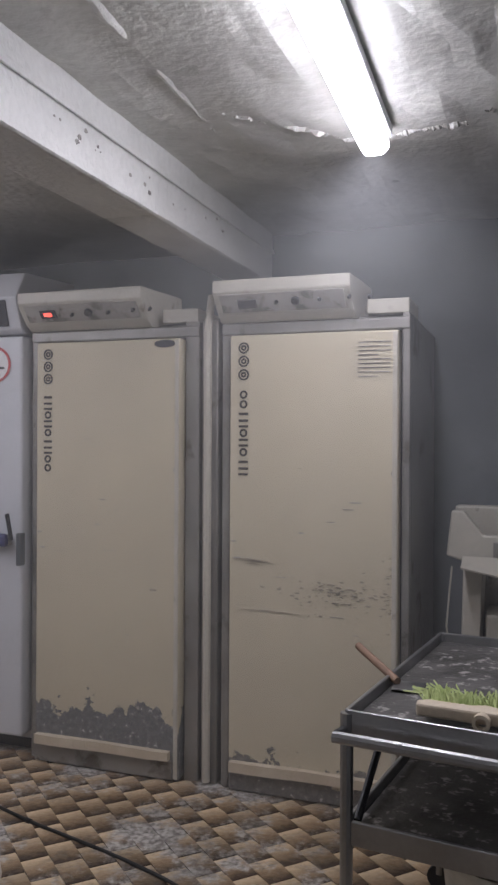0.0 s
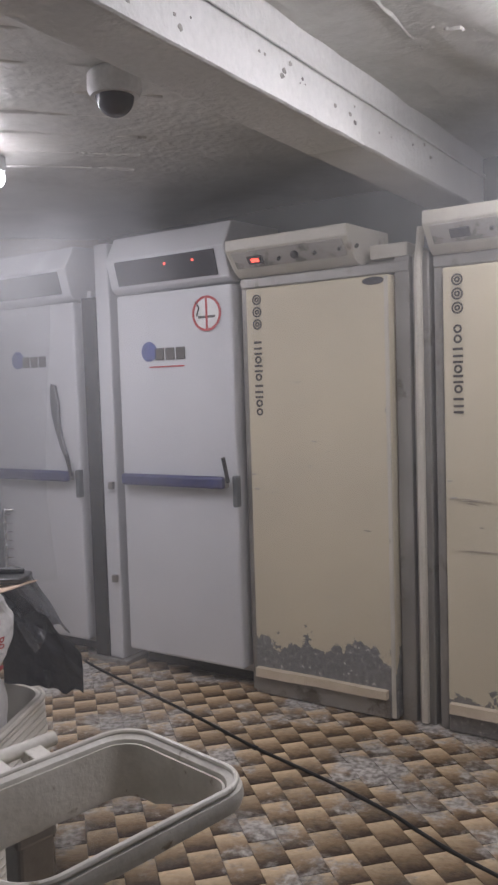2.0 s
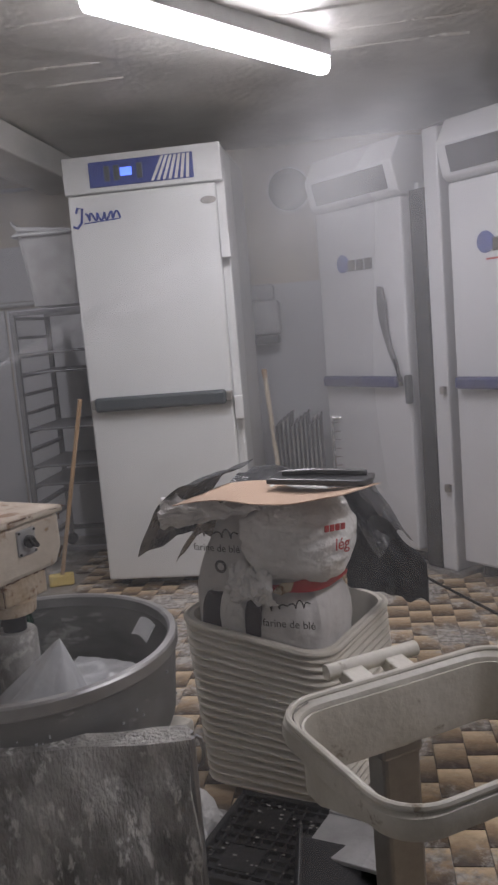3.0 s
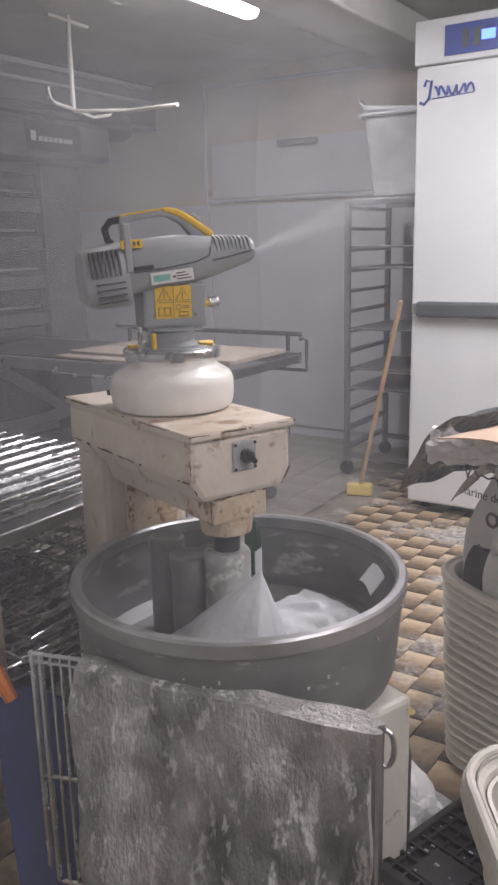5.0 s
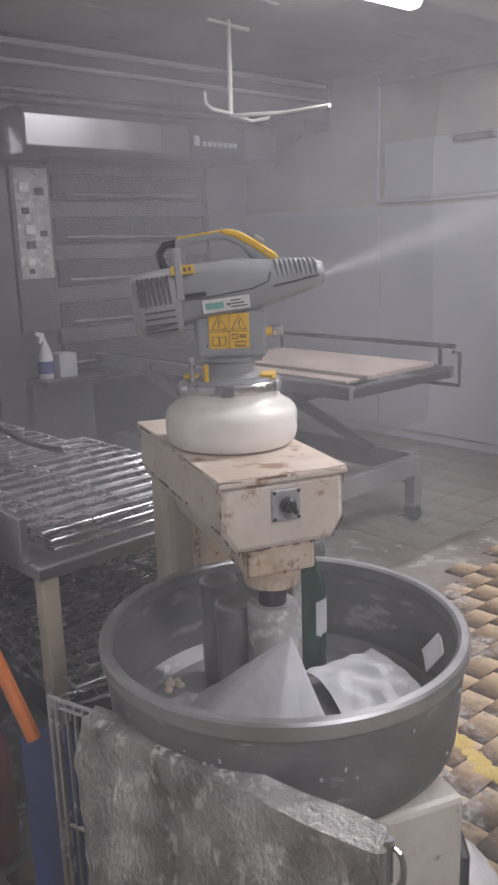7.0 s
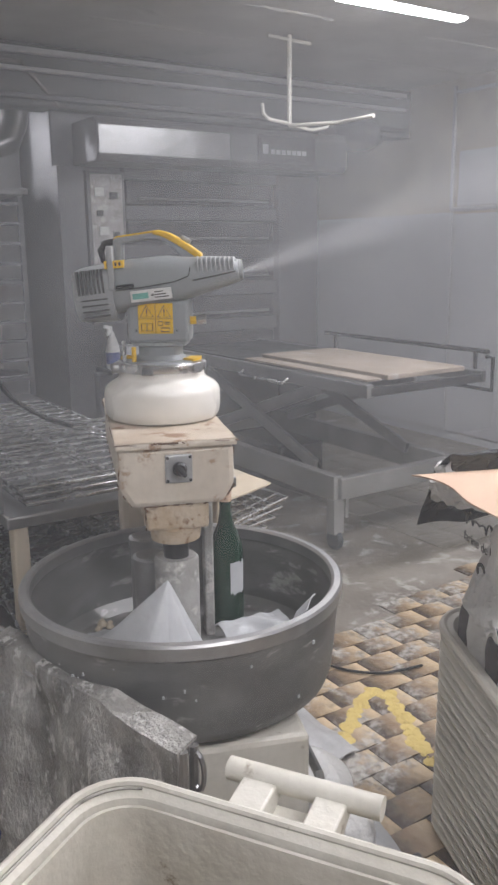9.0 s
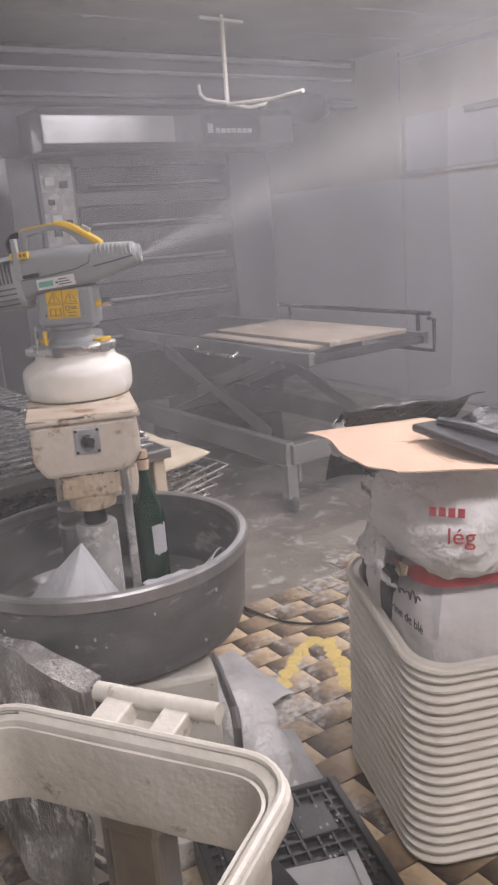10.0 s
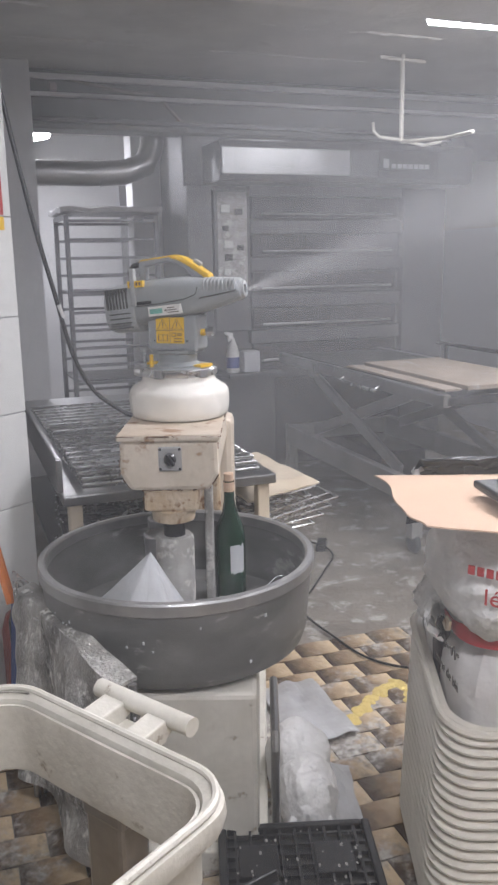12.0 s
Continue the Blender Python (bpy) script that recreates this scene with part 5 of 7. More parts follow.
join(bl_, tilted(prism([(-0.008, 0.290), (0.0, 0.2865), (0.0, 0.2935)], -0.0692, -0.068, "y")))
part("print_lines", bl_, M_INK, body)
part("caution_strip", bx(-0.086, -0.042, -0.0655, -0.050, 0.352, 0.369, 0.001, None, pose(0, 0, 0.002, 0, -4, 0)), M_YELLOW, body, "small yellow caution strip")
cs_ = bmesh.new()
for k in range(4):
    bx(-0.080 + 0.009 * k, -0.075 + 0.009 * k, -0.0662, -0.065, 0.357, 0.365, 0, cs_, pose(0, 0, 0.002, 0, -4, 0))
part("caution_mark", cs_, M_INK, body)
part("side_slot", tilted(bx(-0.084, -0.042, -0.0685, -0.060, 0.311, 0.320, 0.003)), M_BLACK, body, "black slotted side catch")

# ---- stack of ribbed tubs with flour sacks ----
ST = pose(-1.455, 2.075, 0, 0, 0, 8)
st = thing("ribbed_tub", ST, "cream ribbed plastic tub full of flour sacks", "tub")
def tub_ring(z):
    k = z / 0.475
    # the walls taper a little; the stack leans and its upper edge is higher on one side
    return 0.235 * (0.97 + 0.03 * k), 0.255 * (0.97 + 0.03 * k)
tb = bmesh.new()
prev = None
NR = 19
secs = []
for r in range(NR):
    z0 = 0.02 + 0.455 * r / NR
    h = 0.455 / NR
    for f, o in ((0.0, 0.0), (0.14, 0.008), (0.34, 0.0145), (0.56, 0.0155), (0.78, 0.010), (0.93, 0.002)):
        secs.append((z0 + h * f, o))
secs.append((0.475, 0.0))
secs.append((0.480, 0.014))
secs.append((0.490, 0.012))
secs.append((0.490, -0.006))
for z, o in secs:
    hx, hy = tub_ring(z)
    rg = ring_plan(hx + o, hy + o, 0.08, z, 6)
    vs = [tb.verts.new((x + 0.055 * (1 - zz / 0.48), y - 0.04 * (1 - zz / 0.48), zz - 0.13 * x * zz / 0.48)) for x, y, zz in rg]
    if prev:
        for j in range(len(vs)):
            tb.faces.new((prev[j], prev[(j + 1) % len(vs)], vs[(j + 1) % len(vs)], vs[j]))
    else:
        tb.faces.new(vs[::-1])
    prev = vs
for z in (0.46, 0.06):
    hx, hy = tub_ring(z)
    vs = [tb.verts.new((x + 0.055 * (1 - zz / 0.48), y - 0.04 * (1 - zz / 0.48), zz - 0.13 * x * zz / 0.48)) for x, y, zz in ring_plan(hx - 0.012, hy - 0.012, 0.075, z, 6)]
    for j in range(len(vs)):
        tb.faces.new((prev[j], prev[(j + 1) % len(vs)], vs[(j + 1) % len(vs)], vs[j]))
    prev = vs
tb.faces.new(prev)
part("tub_wall", tb, M_TUB, st, smooth=True)
part("tub_lip", tube([(x, y, z - 0.13 * x * z / 0.48) for x, y, z in ring_plan(0.247, 0.267, 0.085, 0.484, 6)], 0.010, 8, None, True), M_TUB, st, smooth=True)


def sack(name, m, hx, hy, h, material, label, seed, lean=0.0, sq=0.62, pillow=0.0):
    """A stuffed paper sack: swollen sides, tucked top, creases."""
    t = thing(name, m, label, "sack", "flour sacks in the tub")
    bm = bmesh.new()
    nu, nv = 48, 26
    rings = []
    for j in range(nv + 1):
        f = j / nv
        sw = 0.86 + 0.14 * min(1, f / 0.12) if f < 0.7 else 1.0 - 0.55 * ((f - 0.7) / 0.3) ** 1.6
        sw += 0.03 * math.sin(f * 9 + seed)
        sw = sw * (1 - pillow) + pillow * (0.30 + 0.72 * math.sin(math.pi * min(1, 0.16 + 0.80 * f)) ** 0.55)
        ring = []
        for i in range(nu):
            a = 2 * math.pi * i / nu
            c, s = math.cos(a), math.sin(a)
            rx = hx * sw * math.copysign(abs(c) ** sq, c)
            ry = hy * sw * math.copysign(abs(s) ** sq, s)
            w = -0.016 * pillow * abs(math.sin(a * 7 + 3 * nz(f * 3, seed))) * (2 * f - 1) ** 2 + 0.014 * nz(c * 1.5 + seed, s * 1.5, f * 5) - 0.024 * abs(nz(c * 2.2 + seed, s * 2.2, f * 6)) - 0.012 * abs(nz(c * 5, s * 5 + seed, f * 14))
            ring.append(bm.verts.new((rx * (1 + w * 4) + lean * f, ry * (1 + w * 4), h * f + 0.012 * nz(c * 3, s * 3 + seed, f * 4))))
        rings.append(ring)
    for A, B in zip(rings, rings[1:]):
        for i in range(nu):
            bm.faces.new((A[i], A[(i + 1) % nu], B[(i + 1) % nu], B[i]))
    bm.faces.new(rings[0][::-1]), bm.faces.new(rings[-1])
    part("paper", bm, material, t, smooth=True)
    return t


s1 = sack("flour_sack", ST @ pose(0.085, -0.09, 0.08), 0.14, 0.15, 0.62, M_BAG2, "printed white flour sack standing in the tub", 1)
s2 = sack("flour_sack", ST @ pose(0.10, -0.11, 0.665, 2, 5, 20), 0.17, 0.17, 0.232, M_BAG, "plump white flour sack with red print on top", 2, 0, 0.72, 0.75)
s3 = sack("flour_sack", ST @ pose(-0.115, -0.04, 0.08), 0.12, 0.18, 0.74, M_BAG2, "grey printed flour sack slumped under card", 3)
s4 = sack("flour_sack", ST @ pose(-0.125, -0.195, 0.38, 6, 0, 8), 0.055, 0.03, 0.22, M_DARKSACK, "dark folded paper sack tucked in the tub", 4)
s5 = sack("flour_sack", ST @ pose(-0.06, -0.205, 0.36, 6, 0, 10), 0.05, 0.03, 0.26, M_BAG, "small crumpled white paper sack", 5)
s6 = sack("flour_sack", ST @ pose(-0.005, -0.215, 0.34, 5, 3, 14), 0.03, 0.022, 0.26, M_DARKSACK, "dark folded paper sack edge in the tub", 6)
part("torn_flap", sheet(16, 10, lambda i, j: (-0.13 + 0.15 * i, -0.158 - 0.04 * math.sin(3 * j) + 0.02 * nz(i * 7, j * 7), 0.62 - 0.11 * j + 0.03 * nz(i * 6, j * 6, 4)), 0.002), M_BAG, s1, "torn crumpled paper flap")
part("slumped_flap", sheet(26, 12, lambda i, j: (-0.15 + 0.34 * i, -0.21 - 0.03 * math.sin(3 * j) + 0.02 * nz(i * 7, j * 5), 0.81 - 0.10 * j * (1 - 0.75 * i) + 0.018 * nz(i * 9, j * 5, 4)), 0.002), M_BAG2, s3, "slumped paper flap")
# print on the sacks
text("farine de blé", 0.032, Matrix.Translation((0.045, -0.158, 0.455)) @ pose(0, 0, 0, 90, 0, 6), M_INK, s1)
scr = tube([(-0.02 + 0.0022 * k + 0.004 * math.sin(k * 0.55), -0.1585 + 0.00016 * k, 0.50 + 0.0003 * k + 0.012 * math.cos(k * 0.55) * (0.6 + 0.5 * math.sin(k * 0.17))) for k in range(60)], 0.0022, 5)
part("script_mark", scr, M_INK, s1)
part("wheat_mark", prism([(0.0, 0.545), (0.03, 0.575), (0.07, 0.58), (0.06, 0.555), (0.03, 0.54)], -0.160, -0.155, "y"), M_RUST, s1)
def on_sack(hx, hy, a, out):
    c_, s_ = math.cos(a), math.sin(a)
    return hx * out * math.copysign(abs(c_) ** 0.62, c_), hy * out * math.copysign(abs(s_) ** 0.62, s_)


rp = sheet(24, 4, lambda i, j: (*on_sack(0.14, 0.15, radians(-105 + 125 * i), 0.97), 0.545 + (0.035 * math.sin(3.1 * i) + 0.006) * j), 0.003)
part("red_flap", rp, M_RED, s1, "red printed sack flap")
for k in range(4):
    part("red_print", bx(-0.035 + 0.018 * k, -0.022 + 0.018 * k, -0.002, 0.002, -0.008, 0.010, 0.0, None, Matrix.Translation((0.118, -0.150, 0.165)) @ pose(0, 0, 0, 0, 0, 40)), M_RED, s2)
text("lég", 0.05, Matrix.Translation((0.138, -0.133, 0.115)) @ pose(0, 0, 0, 90, 0, 48), M_RED, s2)
text("farine de blé", 0.032, Matrix.Translation((0.01, -0.184, 0.655)) @ pose(0, 0, 0, 90), M_INK, s3)
part("round_mark", disc(0.02, 0.02, -0.184, 0.60, 0.002, 18, 0.012), M_INK, s3)
scr = tube([(-0.075 + 0.0027 * k + 0.005 * math.sin(k * 0.55), -0.1845, 0.70 + 0.014 * math.cos(k * 0.55) * (0.6 + 0.5 * math.sin(k * 0.17))) for k in range(60)], 0.0024, 5)
part("script_mark", scr, M_INK, s3)

cd = thing("card_sheet", ST @ pose(0.0, 0.0, 0.905, 0, 0, 0), "brown kraft card sheet lying over the sacks", "card")
part("card", sheet(20, 10, lambda i, j: (-0.14 + 0.49 * i + 0.015 * nz(j * 3, 7), -0.375 + 0.035 * i + 0.30 * j + 0.012 * nz(i * 5, 2), 0.022 + 0.01 * math.sin(i * 7) - 0.03 * (1 - j) * (1 - i) - 0.03 * j), 0.003), M_CARD, cd)
fl = thing("plastic_film", ST, "crumpled black plastic film draped over the sacks", "film")
def _film(i, j):
    x, y = -0.40 + 0.72 * i, 0.02 + 0.30 * j
    d = max(0.0, abs(x + 0.02) - 0.20)
    z = 0.865 - 1.3 * d + 0.04 * math.sin(3.1 * j) + 0.025 * nz(i * 4, j * 3) + 0.008 * abs(math.sin(i * 17 + 4 * nz(i * 3, j * 2))) - 0.02 - 0.10 * max(0, j - 0.7)
    return (x, y - 0.25 * d, z)
part("film", sheet(44, 22, _film, 0.002), M_FILM, fl)
part("fold", sheet(26, 16, lambda i, j: (-0.37 + 0.24 * i + 0.02 * nz(i * 3, j * 3), -0.26 + 0.34 * j + 0.015 * nz(i * 3, j * 3, 3), 0.70 + 0.235 * math.sin(1.5 * i) ** 0.7 + 0.018 * nz(i * 3, j * 2.5) + 0.006 * abs(math.sin(j * 9 + 3 * i))), 0.002), M_FILM, fl)
f2 = thing("plastic_film", ST, "black plastic flap hanging from the sack pile", "film")
part("film", sheet(18, 16, lambda i, j: (0.19 + 0.23 * i, 0.04 + 0.08 * i + 0.015 * nz(i * 4, j * 4), 0.92 - 0.30 * i - j * (0.36 - 0.24 * i) + 0.02 * nz(i * 6, j * 6)), 0.002), M_FILM, f2)
tool = thing("plastic_scraper", ST @ pose(0.12, -0.10, 0.922, 2, 3, 14), "black plastic tool lying on the card", "tool")
part("blade", prism([(-0.08, -0.075), (0.20, -0.075), (0.22, -0.03), (0.22, 0.03), (-0.06, 0.03)], 0.0, 0.018, "z", bevel=0.006), M_BLACK, tool)
part("grip", tube([(-0.04, -0.03, 0.022), (0.05, -0.02, 0.028), (0.2, 0.0, 0.022)], 0.011), M_BLACK, tool)

# ---- white framed stand near the walk ----
RM = pose(-0.51, 1.23, -0.022, 0, 0, 62)
rm = thing("bag_stand", RM, "stained white plastic bag stand on a steel post", "stand")
HX, HY = 0.237, 0.18
outer = bmesh.new()
prof = [(0.002, 0.706), (0.012, 0.708), (0.016, 0.725), (0.014, 0.742), (0.004, 0.75), (-0.006, 0.742), (-0.009, 0.725), (-0.010, 0.704), (-0.012, 0.698), (-0.006, 0.699)]
prev = first = None
for o, z in prof:
    vs = [outer.verts.new(p) for p in ring_plan(HX + o, HY + o, 0.07, z, 7)]
    if prev:
        for j in range(len(vs)):
            outer.faces.new((prev[j], prev[(j + 1) % len(vs)], vs[(j + 1) % len(vs)], vs[j]))
    else:
        first = vs
    prev = vs
for j in range(len(prev)):
    outer.faces.new((prev[j], prev[(j + 1) % len(prev)], first[(j + 1) % len(prev)], first[j]))
part("rim", outer, M_RIM, rm, smooth=True)
part("rim_lip", tube(ring_plan(HX + 0.008, HY + 0.008, 0.075, 0.752, 7), 0.006, 8, None, True), M_RIM, rm, smooth=True)
loop = [Vector(p) for p in ring_plan(HX - 0.011, HY - 0.011, 0.062, 0.735, 7)]
edge = []
for p, q in zip(loop, loop[1:] + loop[:1]):
    n_ = max(1, int((q - p).length / 0.03))
    edge += [p.lerp(q, k / n_) for k in range(n_)]
wall = bmesh.new()
rows_ = []
for k, p in enumerate(edge):
    deep = 0.035 + 0.075 * min(1.0, max(0.0, (p.y + 0.14) / 0.22)) + 0.003 * nz(k * 0.5, 3)
    inn = Vector((-p.x, -p.y, 0)).normalized()
    rows_.append([wall.verts.new(v) for v in (p, p + Vector((0, 0, -deep)), p + inn * 0.007 + Vector((0, 0, -deep - 0.003)), p + inn * 0.009 + Vector((0, 0, -deep + 0.006)), p + inn * 0.005)])
for A, B in zip(rows_, rows_[1:] + rows_[:1]):
    for j in range(5):
        wall.faces.new((A[j], A[(j + 1) % 5], B[(j + 1) % 5], B[j]))
part("inner_wall", wall, M_RIM, rm, "stained inner wall, deep at the back", smooth=True)
part("handle", tube([(-0.10, HY + 0.078, 0.752), (0.10, HY + 0.078, 0.752)], 0.015, 14), M_RIM, rm, "dirty white tube handle", smooth=True)
for x0, x1 in ((-0.075, -0.03), (0.02, 0.06)):
    part("handle_bracket", prism([(HY + 0.005, 0.69), (HY + 0.085, 0.735), (HY + 0.085, 0.758), (HY + 0.005, 0.748)], x0, x1, "x", bevel=0.003), M_RIM, rm)
part("rim_seam", tube(ring_plan(HX + 0.001, HY + 0.001, 0.072, 0.7495, 7)[9:19], 0.0018, 5), M_CAPPANEL, rm)
part("hinge_plate", bx(-0.055, 0.055, HY + 0.005, HY + 0.07, 0.715, 0.724, 0.002), M_RIM, rm)
po = part("post", bx(-0.045, 0.035, HY - 0.015, HY + 0.045, 0.042, 0.66, 0.008), M_STEEL, rm, "dull square steel post")
part("post_cap", bx(-0.05, 0.04, HY - 0.018, HY + 0.05, 0.60, 0.665, 0.008), M_STEEL, po)
part("foot_plate", bx(-0.16, 0.14, HY - 0.10, HY + 0.12, 0.022, 0.044, 0.006), M_STEEL, rm)

# ---- cloth on a wire cart beside the mixer ----
CL = pose(-1.27, 1.00, 0, 0, 0, 46)
wc = thing("wire_cart", CL, "low wire cart under a floury cloth", "cart")
for x in (-0.27, 0.27):
    for y in (-0.004, 0.022):
        part("leg", tube([(x, y, 0.0), (x, y, 0.56)], 0.009), M_STEEL, wc)
for z in (0.15, 0.555):
    part("frame_wire", tube([(-0.27, -0.004, z), (0.27, -0.004, z), (0.27, 0.022, z), (-0.27, 0.022, z)], 0.007, 6, None, True), M_CHROME, wc)
for x, r in ((-0.385, 0.0065), (-0.368, 0.0065), (-0.345, 0.0035), (-0.325, 0.0035), (-0.305, 0.0045)):
    part("side_wire", tube([(x, 0.022, 0.0), (x, 0.022, 0.60)], r, 6), M_CHROME, wc)
for z in (0.60, 0.585, 0.34, 0.10):
    part("side_wire", tube([(-0.39, 0.022, z), (-0.26, 0.022, z)], 0.0045, 6), M_CHROME, wc)
part("ring", tube([(0.282 + 0.014 * math.cos(a), 0.02, 0.515 + 0.034 * math.sin(a)) for a in [k * math.pi / 6 for k in range(12)]], 0.005, 6, None, True), M_STEEL, wc)
ct = thing("floury_cloth", CL, "thick grey cloth caked with flour hanging down", "cloth")
def _cloth(i, j):
    x = -0.285 + 0.55 * i + 0.012 * nz(j * 5, 1)
    L = 0.50 + 0.05 * nz(i * 3, 9)
    t_ = j * (L + 0.05) - 0.05
    wv = 0.022 * math.sin(i * 13 + 1.5 * nz(i * 2, j)) * min(1, max(0, t_) * 4) + 0.016 * nz(i * 7, j * 7)
    if t_ < 0:
        return (x, 0.01 - 0.5 * t_, 0.60 - 0.035 * i + 0.006 * nz(i * 6, j * 6))
    return (x, 0.002 - 0.012 - wv - 0.05 * t_, 0.60 - 0.035 * i - t_)
part("cloth", sheet(50, 50, _cloth, 0.008), M_CLOTH, ct, smooth=True)

# ---- floor clutter round the mixer ----
pl = thing("plastic_roll", pose(-1.53, 1.505, 0.0, 0, 0, 12), "bundled white plastic sheeting on the floor", "bundle")
def blob(rx, ry, rz, seed, n=28, k=0.14):
    bm = bmesh.new()
    bmesh.ops.create_icosphere(bm, subdivisions=4, radius=1)
    for v in bm.verts:
        f = 1 + k * nz(v.co.x * 1.7 + seed, v.co.y * 1.7, v.co.z * 1.7) + k * 0.4 * nz(v.co.x * 5 + seed, v.co.y * 5, v.co.z * 5)
        v.co = Vector((v.co.x * rx * f, v.co.y * ry * f, max(-0.8, v.co.z) * rz * f + rz * 0.8))
    return bm
def at_place(bm, m):
    bmesh.ops.transform(bm, matrix=m, verts=bm.verts)
    return bm


part("folded_sheet", at_place(blob(0.125, 0.088, 0.105, 2, k=0.12), Matrix.Translation((-0.06, 0, 0))), M_BAG, pl, smooth=True)
part("folded_sheet", at_place(blob(0.115, 0.078, 0.092, 9, k=0.12), Matrix.Translation((0.055, 0.012, 0))), M_BAG, pl, smooth=True)
mouth = []
for k in range(20):
    q = 2 * math.pi * k / 20
    mouth.append((0.158 - 0.02 * abs(math.sin(q)), 0.012 + 0.048 * math.cos(q), 0.050 + 0.024 * math.sin(q) + 0.006 * nz(math.cos(q) * 2, math.sin(q) * 2, 3)))
part("open_end", tube(mouth, 0.013, 8, None, True), M_BAG, pl, "open rolled end", smooth=True)
part("loose_edge", sheet(14, 8, lambda i, j: (-0.14 + 0.34 * i, 0.05 + 0.10 * j + 0.01 * nz(i * 4, j * 4), 0.012 + 0.05 * (1 - j) ** 2 + 0.008 * abs(nz(i * 5, j * 5, 2))), 0.0015), M_CLEAR, pl)
p3 = thing("plastic_sheet", pose(-1.98, 1.52, 0.008, 0, 0, 30), "loose clear white plastic sheet on the floor", "sheet")
part("sheet", sheet(14, 14, lambda i, j: (0.34 * i - 0.17, 0.20 * j - 0.15, 0.016 + 0.02 * nz(i * 3, j * 3)), 0.0015), M_CLEAR, p3)

cr = thing("black_crate", pose(-1.14, 1.555, 0.0, 0, 0, 13), "black plastic crate lying flat on the floor", "crate")
part("crate_bottom", bx(-0.185, 0.185, -0.165, 0.165, 0.070, 0.078, 0.002), M_BLACK, cr)
for x0, x1, y0, y1 in ((-0.2, 0.2, -0.18, -0.160), (-0.2, 0.2, 0.160, 0.18), (-0.2, -0.182, -0.160, 0.160), (0.182, 0.2, -0.160, 0.160)):
    part("crate_side", bx(x0, x1, y0, y1, 0.0, 0.095, 0.004), M_BLACK, cr)
for k in range(9):
    y = -0.14 + 0.035 * k
    part("crate_rib", bx(-0.182, 0.182, y - 0.003, y + 0.003, 0.078, 0.090), M_BLACK, cr)
for k in range(11):
    x = -0.165 + 0.033 * k
    part("crate_rib", bx(x - 0.003, x + 0.003, -0.160, 0.160, 0.078, 0.088), M_BLACK, cr)
for x, y in ((-0.08, -0.09), (-0.08, 0.08), (0.08, 0.0)):
    part("crate_panel", bx(x - 0.05, x + 0.05, y - 0.045, y + 0.045, 0.078, 0.092, 0.003), M_BLACK, cr)
flakes = bmesh.new()
rfl = random.Random(5)
for k in range(60):
    x, y, r = rfl.uniform(-0.17, 0.17), rfl.uniform(-0.15, 0.15), rfl.uniform(0.001, 0.003)
    bx(x - r * rfl.uniform(1, 3), x + r, y - r, y + r, 0.0915, 0.0928, 0, flakes)
part("flour_speck", flakes, M_DIRTYMETAL, cr, "specks of flour", "stuff")
c2 = thing("black_crate", pose(-0.92, 1.44, 0.09, 14, 16, 35), "black plastic crate tilted against another", "crate")
part("crate_bottom", bx(-0.10, 0.10, -0.15, 0.15, 0.0, 0.012, 0.003), M_BLACK, c2)
for x in (-0.1, 0.092):
    part("crate_side", bx(x, x + 0.008, -0.15, 0.15, 0.0, 0.05, 0.003), M_BLACK, c2)
gp = thing("grey_board", pose(-0.95, 1.62, 0.118, 0, 0, 8), "pale grey board on the crate", "board")
part("board", bx(-0.12, 0.14, -0.10, 0.08, 0.0, 0.012, 0.003), M_CLEAR, gp)
part("batten", bx(-0.12, 0.14, 0.06, 0.08, 0.012, 0.02, 0.002), M_CLEAR, gp)

yp = thing("yellow_powder", pose(0, 0, 0), "line of spilled yellow powder on the tiles", "spill")
path = [(-1.80, 1.44), (-1.87, 1.54), (-1.94, 1.62), (-2.08, 1.68), (-2.20, 1.75), (-2.16, 1.80), (-2.04, 1.81), (-1.93, 1.82), (-1.84, 1.84)]
yb = bmesh.new()
rpw = random.Random(17)
for k in range(len(path) - 1):
    for q in range(34):
        f = q / 34
        x = path[k][0] + (path[k + 1][0] - path[k][0]) * f + 0.010 * rpw.gauss(0, 1)
        y = path[k][1] + (path[k + 1][1] - path[k][1]) * f + 0.010 * rpw.gauss(0, 1)
        r = rpw.choice((0.003, 0.006, 0.010, 0.014))
        lathe([(r * 1.5, 0.0075), (r * 0.9, 0.0105), (r * 0.3, 0.0115 + 0.002 * rpw.random())], 9, yb, Matrix.Translation((x, y, 0.0)))
part("powder", yb, M_YELLOWPOWDER, yp, kind="stuff", smooth=True)

# ---- steel table with wire racks ----
tt = thing("steel_table", R30, "low steel table loaded with wire cooling racks", "table")
T0, T1, TV0, TV1 = -3.3, -1.34, 1.60, 2.32
part("tabletop", bx(T0, T1, TV0, TV1, 0.655, 0.69, 0.006), M_STEEL, tt)
part("upstand", bx(T0, T1 - 0.05, TV0 - 0.01, TV0 + 0.01, 0.69, 0.80, 0.004), M_STEEL, tt)
part("lower_shelf", bx(T0, T1, TV0 + 0.03, TV1 - 0.03, 0.24, 0.27, 0.005), M_DARKSTEEL, tt)
for u in (T0 + 0.04, T1 - 0.04):
    for v in (TV0 + 0.04, TV1 - 0.04):
        part("leg", bx(u - 0.022, u + 0.022, v - 0.022, v + 0.022, 0.0, 0.655, 0.006), M_PALEWOOD if u > -2 else M_STEEL, tt)


